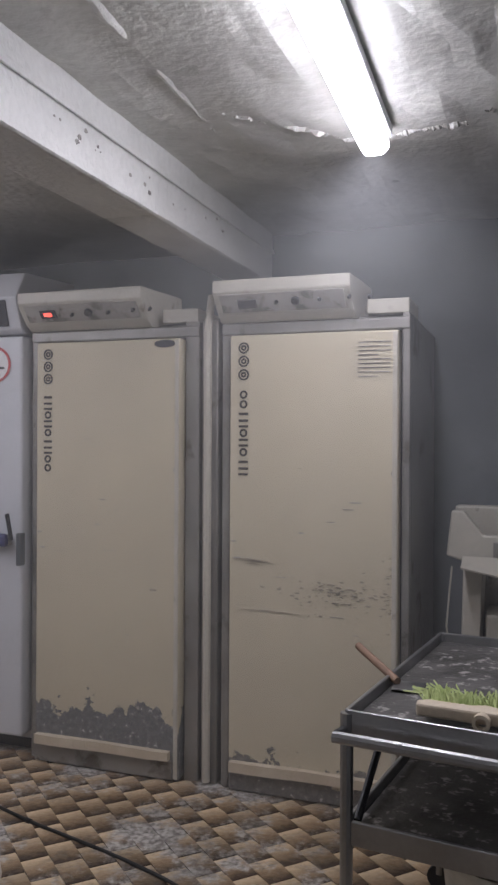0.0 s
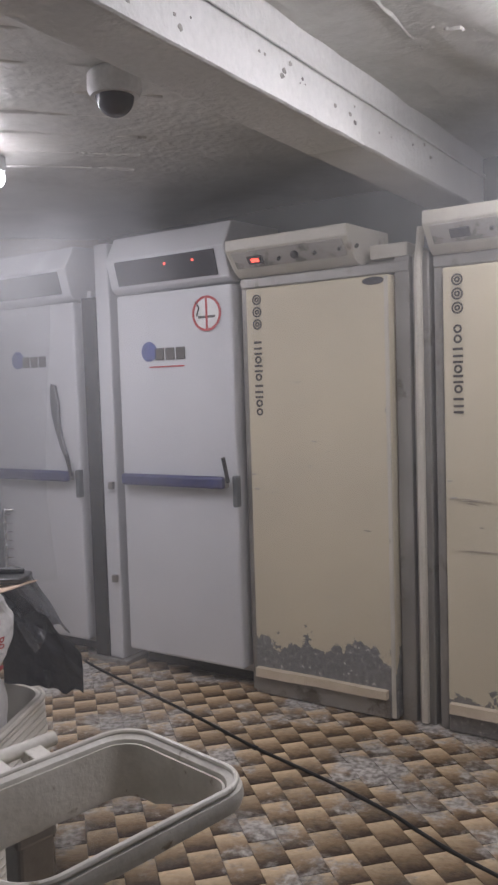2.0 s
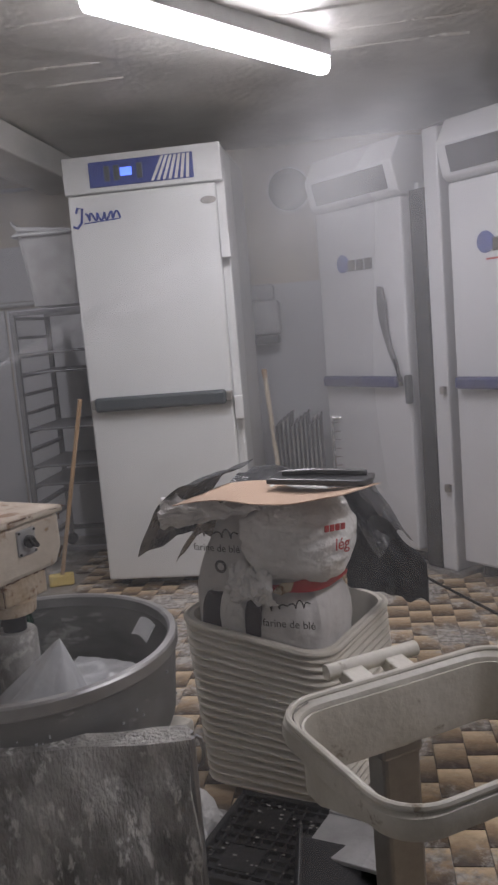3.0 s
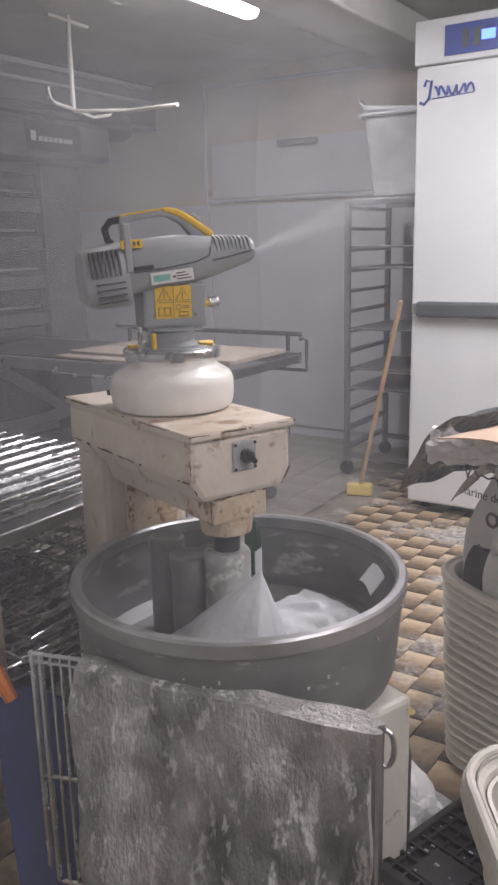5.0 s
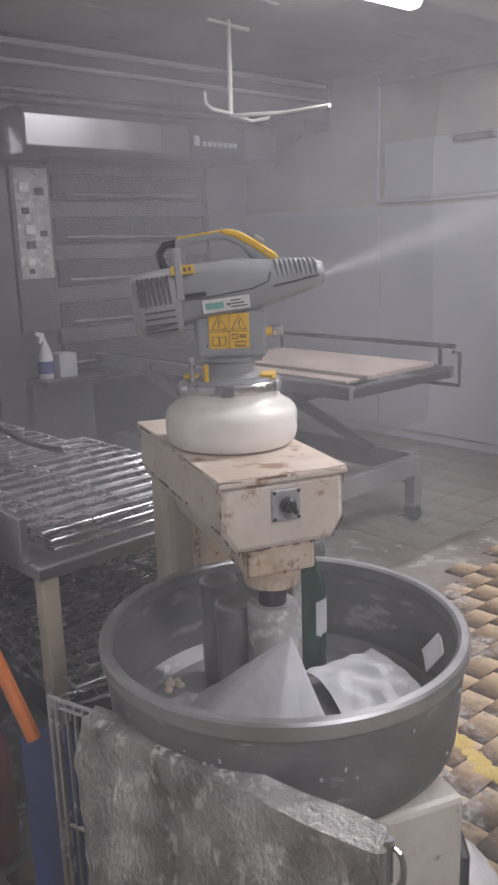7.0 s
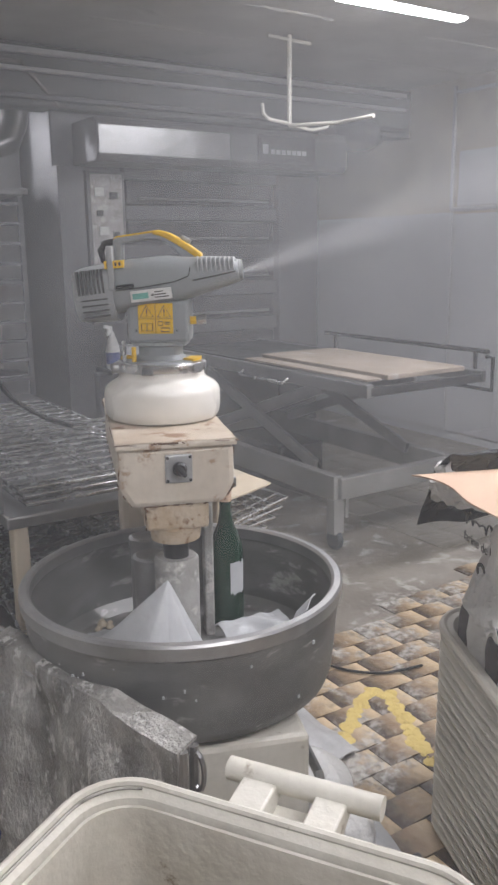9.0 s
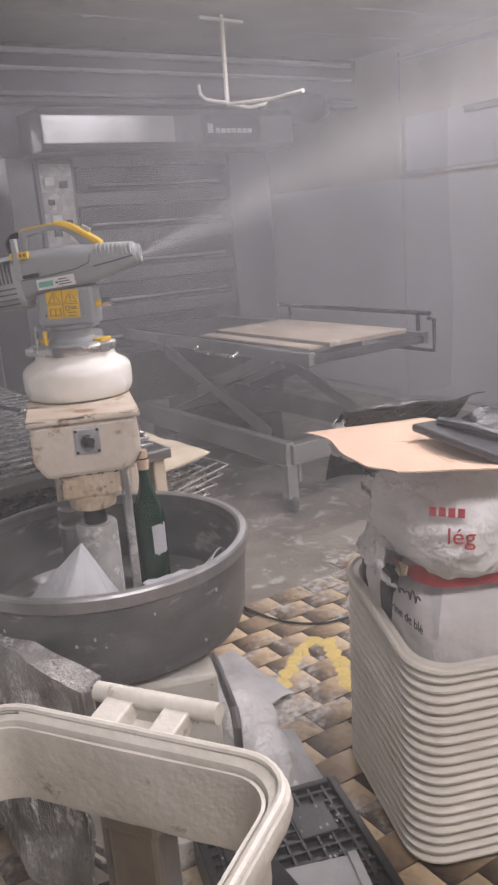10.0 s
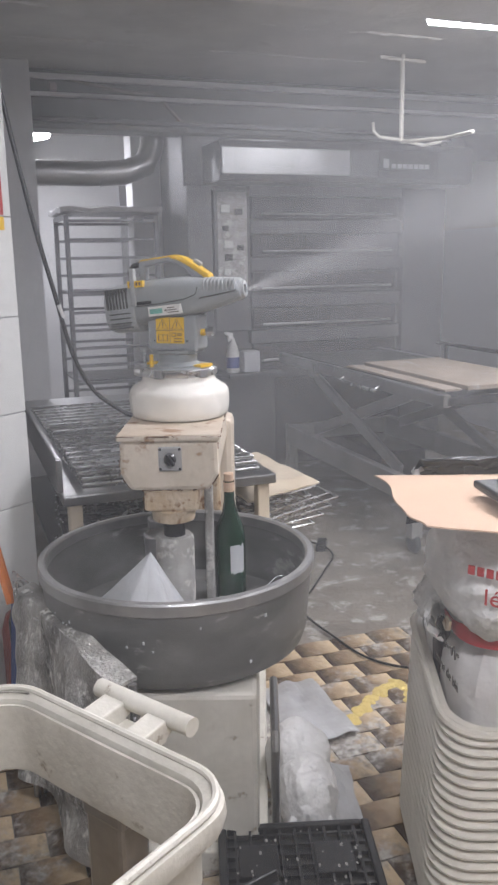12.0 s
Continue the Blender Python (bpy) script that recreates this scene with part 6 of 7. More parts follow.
def wire_rack(m):
    t = thing("wire_rack", m, "chrome wire cooling rack", "rack", "wire cooling racks")
    part("rim_wire", tube([(-0.4, -0.3, 0), (0.4, -0.3, 0), (0.4, 0.3, 0), (-0.4, 0.3, 0)], 0.0055, 6, None, True), M_CHROME, t)
    for k in range(3):
        part("cross_wire", tube([(-0.4, -0.2 + 0.2 * k, -0.006), (0.4, -0.2 + 0.2 * k, -0.006)], 0.003, 5), M_CHROME, t)
    for k in range(10):
        part("long_wire", tube([(-0.36 + 0.08 * k, -0.3, 0.004), (-0.36 + 0.08 * k, 0.3, 0.004)], 0.0046, 6), M_CHROME, t)
    return t


wr = wire_rack(r30(-1.78, 1.97, 0.705))
copy_thing(wr, r30(-1.80, 1.965, 0.722, 0.8))
copy_thing(wr, r30(-1.815, 1.965, 0.739, -0.5))
copy_thing(wr, r30(-2.55, 1.97, 0.705, 1.0))
for k in range(2):
    copy_thing(wr, r30(-1.79, 1.97, 0.285 + 0.05 * k, 2 - 3 * k))
for k in range(4):
    copy_thing(wr, R30 @ pose(-1.66 - 0.02 * k, 1.93 + 0.02 * k, 0.40 + 0.02 * k, 4 * k - 6, 10 - 5 * k, 3 * k - 4))
for k in range(4):
    copy_thing(wr, R30 @ pose(-1.86 + 0.02 * k, 2.20 + 0.01 * k, 0.44 + 0.04 * k, 3, 2 + 2 * k, 4 + 5 * k))
fb = thing("floury_board", R30 @ pose(-1.66, 2.34, 0.60, 3, 6, 15), "floury baking mat lying on wire racks", "board")
part("mat", sheet(12, 10, lambda i, j: (-0.18 + 0.4 * i, -0.16 + 0.32 * j, 0.01 + 0.012 * nz(i * 4, j * 4)), 0.006), M_PALEWOOD, fb)
part("crumbs", blob(0.05, 0.04, 0.015, 5), M_PALEWOOD, fb)

# ---- broom, dustpan ----
bs = thing("dustpan_broom", pose(0, 0, 0), "orange handled shovel with blue blade", "shovel")
part("shaft", tube([(-1.70, 0.555, 0.88), (-1.60, 0.70, 0.49)], 0.014, 10), M_ORANGE, bs)
part("grip", tube([(-1.716, 0.533, 0.94), (-1.697, 0.560, 0.87)], 0.017, 10), M_BLACK, bs)
part("blade", sheet(8, 10, lambda i, j: (-1.66 + 0.10 * j + 0.06 * i, 0.67 + 0.13 * i + 0.01 * j, 0.46 - 0.44 * j + 0.03 * math.sin(i * 3.1)), 0.006), M_NAVY, bs)
ext = thing("fire_extinguisher", pose(-1.92, 0.56, 0.0), "dusty red fire extinguisher on the floor", "extinguisher")
part("cylinder", lathe([(0.055, 0), (0.06, 0.01), (0.06, 0.26), (0.045, 0.31), (0.02, 0.33)], 24), mat("dusty_red", (0.30, 0.06, 0.05), (0.22, 0.05, 0.045), 0.5, 0, 9, 60, 0.1), ext, smooth=True)
part("valve_head", bx(-0.02, 0.035, -0.012, 0.012, 0.33, 0.37, 0.004), M_BLACK, ext)
part("hose", tube([(0.03, 0, 0.35), (0.08, 0.01, 0.32), (0.075, 0.01, 0.15)], 0.009), M_BLACK, ext)

# ---- sign on the tiled wall ----
fsn = thing("fire_sign", TW @ pose(0.10, 0.012, 1.62), "red fire extinguisher sign over a yellow strip", "sign")
part("plate", bx(-0.06, 0.08, -0.001, 0.002, -0.07, 0.10, 0.001), M_RED, fsn)
part("strip", bx(-0.06, 0.08, -0.001, 0.002, -0.115, -0.075, 0.001), M_YELLOW, fsn)
pg = bx(0.03, 0.055, 0.002, 0.004, -0.04, 0.05, 0.002)
for k in range(4):
    tube([(-0.04, 0.003, -0.03 + 0.03 * k), (-0.02, 0.003, -0.02 + 0.03 * k), (-0.005, 0.003, 0.0 + 0.03 * k)], 0.004, 5, pg)
part("pictogram", pg, M_SIGNWHITE, fsn)

# ---- trays rack, tub, broom near the tall cabinet ----


def tray_rack(name, m, w, d, h, n, label, trays, cat="rack"):
    t = thing(name, m, label, cat, "tray racks")
    for x in (0, w):
        for y in (0, d):
            part("post", bx(x - 0.015, x + 0.015, y - 0.015, y + 0.015, 0.08, h, 0.003), M_RACK, t)
            part("wheel", lathe([(0.04, -0.012), (0.04, 0.012)], 14, None, Matrix.Translation((x, y, 0.04)) @ pose(0, 0, 0, 90)), M_BLACK, t)
    for k in range(n):
        z = 0.16 + (h - 0.2) * k / (n - 1)
        for x in (0, w):
            part("runner", bx(x - 0.02, x + 0.02, 0, d, z - 0.006, z + 0.012, 0.0), M_RACK, t)
        if k in trays:
            part("tray", bx(0.01, w - 0.01, 0.0, d, z + 0.012, z + 0.024, 0.003), M_RACK, t)
    for z in (0.12, h - 0.01):
        part("brace", bx(0, w, -0.012, 0.012, z - 0.015, z + 0.015, 0.003), M_RACK, t)
        part("brace", bx(0, w, d - 0.012, d + 0.012, z - 0.015, z + 0.015, 0.003), M_RACK, t)
    return t


tray_rack("tray_rack", r30(-1.96, 4.72), 0.46, 0.55, 1.56, 13, "dull metal tray rack with a few trays", (3, 4, 6, 9, 10))
tray_rack("tray_rack", r30(-4.75, 2.08, 0, 0), 0.5, 0.58, 1.70, 14, "empty dull metal tray rack in the passage", (4, 9))
tpt = thing("dusty_cover", r30(-4.75, 2.08, 1.70), "dusty folded cover on the rack top", "cover")
part("cover", sheet(14, 10, lambda i, j: (-0.05 + 0.6 * i, -0.04 + 0.66 * j, 0.03 + 0.02 * nz(i * 5, j * 5)), 0.03), M_CLEAR, tpt)
tub = thing("white_tub", r30(-1.70, 4.98, 1.585), "white plastic tub with a torn rim on the rack", "tub")
tbm = bmesh.new()
prev = None
for o, z in ((0.0, 0.0), (0.0, 0.005), (0.045, 0.40), (0.065, 0.405), (0.065, 0.425), (0.04, 0.425), (-0.003, 0.02)):
    vs = [tbm.verts.new((x, y, z + (0.16 * max(0, -x / 0.25) ** 4 * max(0, -y / 0.25) if z > 0.3 else 0))) for x, y, _ in ring_plan(0.15 + o, 0.20 + o, 0.05, z, 5)]
    if prev:
        for j in range(len(vs)):
            tbm.faces.new((prev[j], prev[(j + 1) % len(vs)], vs[(j + 1) % len(vs)], vs[j]))
    else:
        tbm.faces.new(vs[::-1])
    prev = vs
tbm.faces.new(prev)
part("tub_body", tbm, M_CLEAR, tub)
part("tub_lip", tube(ring_plan(0.215, 0.265, 0.06, 0.41, 5), 0.01, 6, None, True), M_SHEET, tub)
br = thing("broom", R30, "wooden handled broom leaning by the cabinet", "broom")
part("shaft", tube([(-1.42, 4.20, 1.06), (-1.70, 4.36, 0.05)], 0.012, 8), M_WOOD, br)
part("brush", bx(-0.07, 0.07, -0.025, 0.025, 0.0, 0.07, 0.012, None, Matrix.Translation((-1.705, 4.363, 0.0)) @ pose(0, 0, 0, 0, 0, 20)), M_YELLOWPOWDER, br)

# between the tall cabinet and the provers: dispenser, dark round vent, bundle and wire basket
ds = thing("paper_dispenser", r30(-0.55, 5.46, 1.30), "white paper towel dispenser on the wall", "dispenser")
part("case", bx(-0.11, 0.11, -0.16, 0.0, 0.0, 0.22, 0.03), M_SHEET, ds)
part("slot", bx(-0.10, 0.10, -0.15, -0.01, -0.06, 0.0, 0.02), M_GREYBAR, ds)
part("hood", bx(-0.08, 0.08, -0.12, 0.0, 0.22, 0.32, 0.02), M_SHEET, ds)
vt = thing("wall_vent", r30(-0.33, 5.46, 2.2), "dark round wall vent", "vent")
part("grille", lathe([(0.13, 0), (0.13, 0.03), (0.10, 0.04)], 28, None, pose(0, 0, 0, 90)), M_DARKSTEEL, vt)
part("collar", lathe([(0.128, 0), (0.14, 0), (0.14, 0.02), (0.128, 0.02), (0.128, 0)], 28, None, pose(0, 0, 0, 90), close=False), M_WALL, vt)
bnd = thing("rod_bundle", r30(-0.32, 4.85, 0), "bundle of dark metal trays stood on end", "bundle")
for k in range(11):
    part("tray", bx(-0.16 + 0.026 * k, -0.148 + 0.026 * k, 0.0, 0.4, 0.0, 0.76 + 0.018 * ((k * 5) % 4), 0.003), M_RACK, bnd)
sti = thing("broom_stick", R30, "pale wooden stick leaning on the wall", "stick")
part("shaft", tube([(-0.42, 4.7, 0.0), (-0.52, 4.95, 1.05)], 0.014, 8), M_PALEWOOD, sti)
part("tip", tube([(-0.52, 4.95, 1.05), (-0.527, 4.97, 1.10)], 0.016, 8), M_WOOD, sti)
bsk = thing("wire_basket", r30(-0.13, 4.80, 0), "tall chrome wire basket", "basket")
for x in (0, 0.34):
    part("upright", tube([(x, 0, 0), (x, 0, 0.80)], 0.008), M_CHROME, bsk)
for k in range(14):
    part("wire", tube([(0, 0, 0.12 + 0.05 * k), (0.34, 0, 0.12 + 0.05 * k)], 0.003, 5), M_CHROME, bsk)
part("top_bar", tube([(0, 0, 0.80), (0.34, 0, 0.80)], 0.009), M_CHROME, bsk)

# ---- dome camera ----
dm = thing("dome_camera", pose(-0.94, 2.42, 2.485), "white security dome camera under the ceiling", "camera")
part("housing", lathe([(0.075, 0.0), (0.086, -0.012), (0.088, -0.06), (0.078, -0.08)][::-1], 32), M_SIGNWHITE, dm, smooth=True)
part("dome", lathe([(0.062 * math.cos(a), -0.08 - 0.062 * math.sin(a)) for a in [k * math.pi / 16 for k in range(8)]][::-1], 28), M_SMOKED, dm, smooth=True)

# ---- duct in the passage ----
du = thing("duct", R30, "shiny round steel duct across the passage", "duct")
part("pipe", tube([(-4.05, 1.0, 1.93), (-4.05, 2.2, 1.93), (-4.05, 2.42, 1.94), (-4.08, 2.56, 1.99), (-4.12, 2.62, 2.10), (-4.12, 2.63, 2.3)], 0.075, 20), M_STEEL, du, smooth=True)
for v in (1.5, 2.28):
    part("joint_ring", tube([(-4.05, v - 0.008, 1.93), (-4.05, v + 0.008, 1.93)], 0.079, 20), M_STEEL, du)

# ---- trolley by the entrance with brush and scraper ----
tl = thing("steel_trolley", row(1.811, -0.934, 0.0, -8), "greasy steel trolley dusted with flour", "trolley")
TW_, TD = 0.62, 0.44
for x in (0, TW_):
    for y in (-TD, TD):
        part("leg", tube([(x, y, 0.05), (x, y, 0.84)], 0.016, 10), M_STEEL, tl)
        part("wheel", lathe([(0.04, -0.012), (0.04, 0.012)], 14, None, Matrix.Translation((x, y, 0.04)) @ pose(0, 0, 0, 90)), M_BLACK, tl)
for z in (0.82, 0.56):
    part("shelf", bx(0, TW_, -TD, TD, z - 0.015, z, 0.003), M_SHELFTOP, tl, "floury steel shelf")
    for x0, x1, y0, y1 in ((0, TW_, -TD - 0.006, -TD + 0.006), (0, TW_, TD - 0.006, TD + 0.006), (-0.006, 0.006, -TD, TD), (TW_ - 0.006, TW_ + 0.006, -TD, TD)):
        part("shelf_edge", bx(x0, x1, y0, y1, z - 0.03, z + 0.028, 0.003), M_STEEL, tl)
part("push_handle", tube([(0, -TD, 0.80), (-0.01, -TD - 0.06, 0.80), (TW_ + 0.01, -TD - 0.06, 0.80), (TW_, -TD, 0.80)], 0.014, 10), M_STEEL, tl)
part("brace", tube([(0.02, -TD + 0.02, 0.58), (0.02, -TD + 0.3, 0.80)], 0.010), M_DARKSTEEL, tl)
bru = thing("bench_brush", row(2.06, -1.355, 0.822, -6), "wooden bench brush with green bristles", "brush")
part("stock", prism([(-0.15, -0.02), (-0.155, 0.01), (-0.13, 0.025), (-0.03, 0.025), (0.0, 0.04), (0.04, 0.025), (0.28, 0.025), (0.28, -0.02)], 0.025, 0.055, "z", bevel=0.006), M_PALEWOOD, bru)
brs = bmesh.new()
rb = random.Random(8)
for k in range(420):
    x = -0.14 + 0.42 * rb.random()
    y0 = 0.02 + 0.01 * rb.random()
    lnx, lny = rb.gauss(-0.01 if x < 0 else 0.005, 0.02), rb.uniform(0.06, 0.10)
    tube([(x, y0, 0.04), (x + lnx * 0.5, y0 + lny * 0.5, 0.05 + 0.02 * rb.random()), (x + lnx - 0.02 * (x < -0.05), y0 + lny, 0.02 + 0.05 * rb.random())], 0.0024, 3, brs)
part("bristles", brs, M_GREEN, bru, "long pale green bristles", "stuff")
part("socket", lathe([(0.012, 0), (0.02, 0), (0.02, 0.02), (0.012, 0.02), (0.012, 0)], 18, None, Matrix.Translation((0.0, -0.022, 0.035)) @ pose(0, 0, 0, 90), close=False), M_PALEWOOD, bru)
scp = thing("dough_scraper", row(1.81, -1.07, 0.822), "wooden handled steel dough scraper", "scraper")
part("handle", tube([(-0.13, 0.165, 0.060), (-0.11, 0.14, 0.054), (0.01, 0.0, 0.016)], 0.011, 10), M_OLDWOOD, scp, smooth=True)
part("blade", bx(0.0, 0.08, -0.04, 0.04, 0.004, 0.008, 0.001), M_STEEL, scp)
bk = thing("white_bucket", row(2.12, -1.22, 0.13), "grey white plastic bucket under the trolley shelf", "bucket")
part("bucket", lathe([(0.12, 0), (0.125, 0.005), (0.165, 0.36), (0.175, 0.365), (0.175, 0.38), (0.16, 0.38), (0.12, 0.02)], 32), M_RIM, bk, smooth=True)
part("bail", tube([(0.17 * math.cos(a), 0.17 * math.sin(a), 0.35) for a in [math.pi * k / 12 for k in range(13)]], 0.004), M_STEEL, bk)
bsp = thing("bucket_shelf", row(2.12, -1.22), "low dark dolly carrying the bucket", "dolly")
part("deck", bx(-0.18, 0.18, -0.16, 0.18, 0.10, 0.13, 0.006), M_BLACK, bsp)
for x in (-0.14, 0.14):
    for y in (-0.12, 0.14):
        part("caster", lathe([(0.04, -0.014), (0.05, -0.009), (0.05, 0.009), (0.04, 0.014)], 16, None, Matrix.Translation((x, y, 0.05)) @ pose(0, 0, 0, 90)), M_BLACK, bsp)

# ---- dough machine in the corner ----
dmc = thing("dough_machine", row(1.86, 0.30), "beige dough moulder on a stand in the corner", "machine")
part("stand", prism([(0.0, 0.0), (0.06, 0.0), (0.10, 0.95), (0.02, 0.95)], -0.05, 0.35, "y", bevel=0.006), M_CAP, dmc)
part("stand", bx(0.45, 0.52, -0.05, 0.35, 0.0, 0.95, 0.006), M_CAP, dmc)
part("back_panel", bx(0.08, 0.45, 0.2, 0.3, 0.3, 0.95, 0.006), M_CAPPANEL, dmc)
for z in (0.62, 0.44):
    part("mechanism_box", bx(0.11, 0.24, -0.02, 0.2, z, z + 0.14, 0.012), M_CAP, dmc)
part("chute", sheet(8, 8, lambda i, j: (0.02 + 0.55 * i, -0.06 - 0.12 * j, 1.0 - 0.10 * j * (0.3 + i)), 0.008), M_CAP, dmc)
tr_ = part("hopper", prism([(-0.05, 1.0), (0.05, 0.97), (0.6, 0.97), (0.6, 1.09), (0.10, 1.09), (0.02, 1.19), (-0.03, 1.19)], -0.04, 0.02, "y", bevel=0.008), M_CAP, dmc)
part("hopper_back", bx(-0.04, 0.6, 0.25, 0.33, 0.97, 1.19, 0.01), M_CAP, dmc)
part("rating_plate", bx(0.14, 0.26, -0.048, -0.04, 1.0, 1.065, 0.004), M_GREYMETAL, tr_)
part("hose", tube([(-0.03, 0.0, 0.95), (-0.05, -0.02, 0.7), (-0.02, -0.03, 0.5), (0.04, -0.02, 0.42)], 0.004), M_CAP, dmc, smooth=True)

# ---- cables ----
cb = thing("floor_cable", pose(0, 0, 0), "black power cable lying across the floor", "cable")
def on_floor(pts, r=0.007):
    P = [Vector(p) for p in pts]
    out = []
    for i in range(len(P) - 1):
        p0, p1, p2, p3 = P[max(i - 1, 0)], P[i], P[i + 1], P[min(i + 2, len(P) - 1)]
        for k in range(8):
            f = k / 8
            out.append(0.5 * (2 * p1 + (p2 - p0) * f + (2 * p0 - 5 * p1 + 4 * p2 - p3) * f * f + (3 * p1 - p0 - 3 * p2 + p3) * f ** 3))
    out.append(P[-1])
    for v in out:
        v.z = max(v.z, 0.009)
    return tube(out, r, 8)
part("cable", on_floor([(-1.92, 3.88, 0.012), (-1.75, 3.75, 0.012), (-1.12, 3.32, 0.012), (-0.72, 3.03, 0.012), (-0.39, 2.82, 0.012), (-0.14, 2.64, 0.012), (0.11, 2.42, 0.012), (0.7, 2.0, 0.012)]), M_CABLE, cb, smooth=True)
part("tie", tube([(-0.73, 3.037, 0.012), (-0.71, 3.023, 0.012)], 0.010), M_BLACK, cb)
c3 = thing("extension_cable", pose(0, 0, 0), "black extension lead with a plug on the floor", "cable")
part("cable", on_floor([(-2.02, 1.06, 1.00), (-2.10, 1.10, 0.92), (-2.24, 1.18, 0.70), (-2.36, 1.24, 0.40), (-2.50, 1.27, 0.12), (-2.72, 1.25, 0.012), (-3.1, 1.20, 0.012), (-3.45, 1.22, 0.012), (-3.56, 1.28, 0.012), (-3.51, 1.39, 0.012), (-3.38, 1.46, 0.012), (-3.20, 1.44, 0.012), (-2.94, 1.40, 0.012), (-2.74, 1.37, 0.012), (-2.48, 1.54, 0.014), (-2.34, 1.66, 0.016), (-2.29, 1.80, 0.016), (-2.33, 1.95, 0.016)], 0.0045), M_CABLE, c3, smooth=True)
part("plug", bx(-3.55, -3.44, 1.37, 1.42, 0.0, 0.04, 0.01), M_BLACK, c3)
c4 = thing("hanging_cable", pose(0, 0, 0), "black cable hanging from the ceiling", "cable")
hp = [(-2.46, 0.20, 2.12), (-2.494, 0.28, 2.09), (-2.523, 0.332, 2.033), (-2.545, 0.371, 1.807), (-2.572, 0.417, 1.526), (-2.597, 0.461, 1.308), (-2.628, 0.512, 1.054), (-2.67, 0.57, 0.915), (-2.717, 0.635, 0.843), (-2.74, 0.70, 0.80), (-2.72, 0.78, 0.78)]
part("cable", on_floor(hp, 0.0085), M_CABLE, c4, smooth=True)
part("tape", tube([(-2.605, 0.473, 1.25), (-2.612, 0.484, 1.20)], 0.0105), M_SIGNWHITE, c4)
c5 = thing("ceiling_cable", R30, "dusty cable strung along the lintel", "cable")
part("cable", tube([(-3.88, 1.2 + 0.1 * k, 2.40 - 0.03 * math.sin(k * 0.6) - (0.12 * max(0, k - 14))) for k in range(17)], 0.010), M_GREYMETAL, c5, smooth=True)
part("clip", bx(-3.9, -3.86, 1.98, 2.02, 2.36, 2.40, 0.003), M_GREYMETAL, c5)

# ---- wall tiles, floor tiles ----
tile_me = {}


def tile_object(key, make, material, parent, m, name="tile"):
    if key not in tile_me:
        b = make()
        bmesh.ops.recalc_face_normals(b, faces=b.faces)
        me = bpy.data.meshes.new(name)
        b.to_mesh(me)
        b.free()
        me.materials.append(material)
        tile_me[key] = me
    o = new(name, tile_me[key])
    o.parent = parent
    o.matrix_basis = m
    return o


for i in range(8):
    for j in range(8):
        if 0.305 * j > 2.3:
            continue
        tile_object("wall", lambda: bx(0.002, 0.198, -0.006, 0.0, 0.002, 0.303, 0.002), M_WTILE, tw, pose(0.2 * i, 0, 0.305 * j + 0.02))


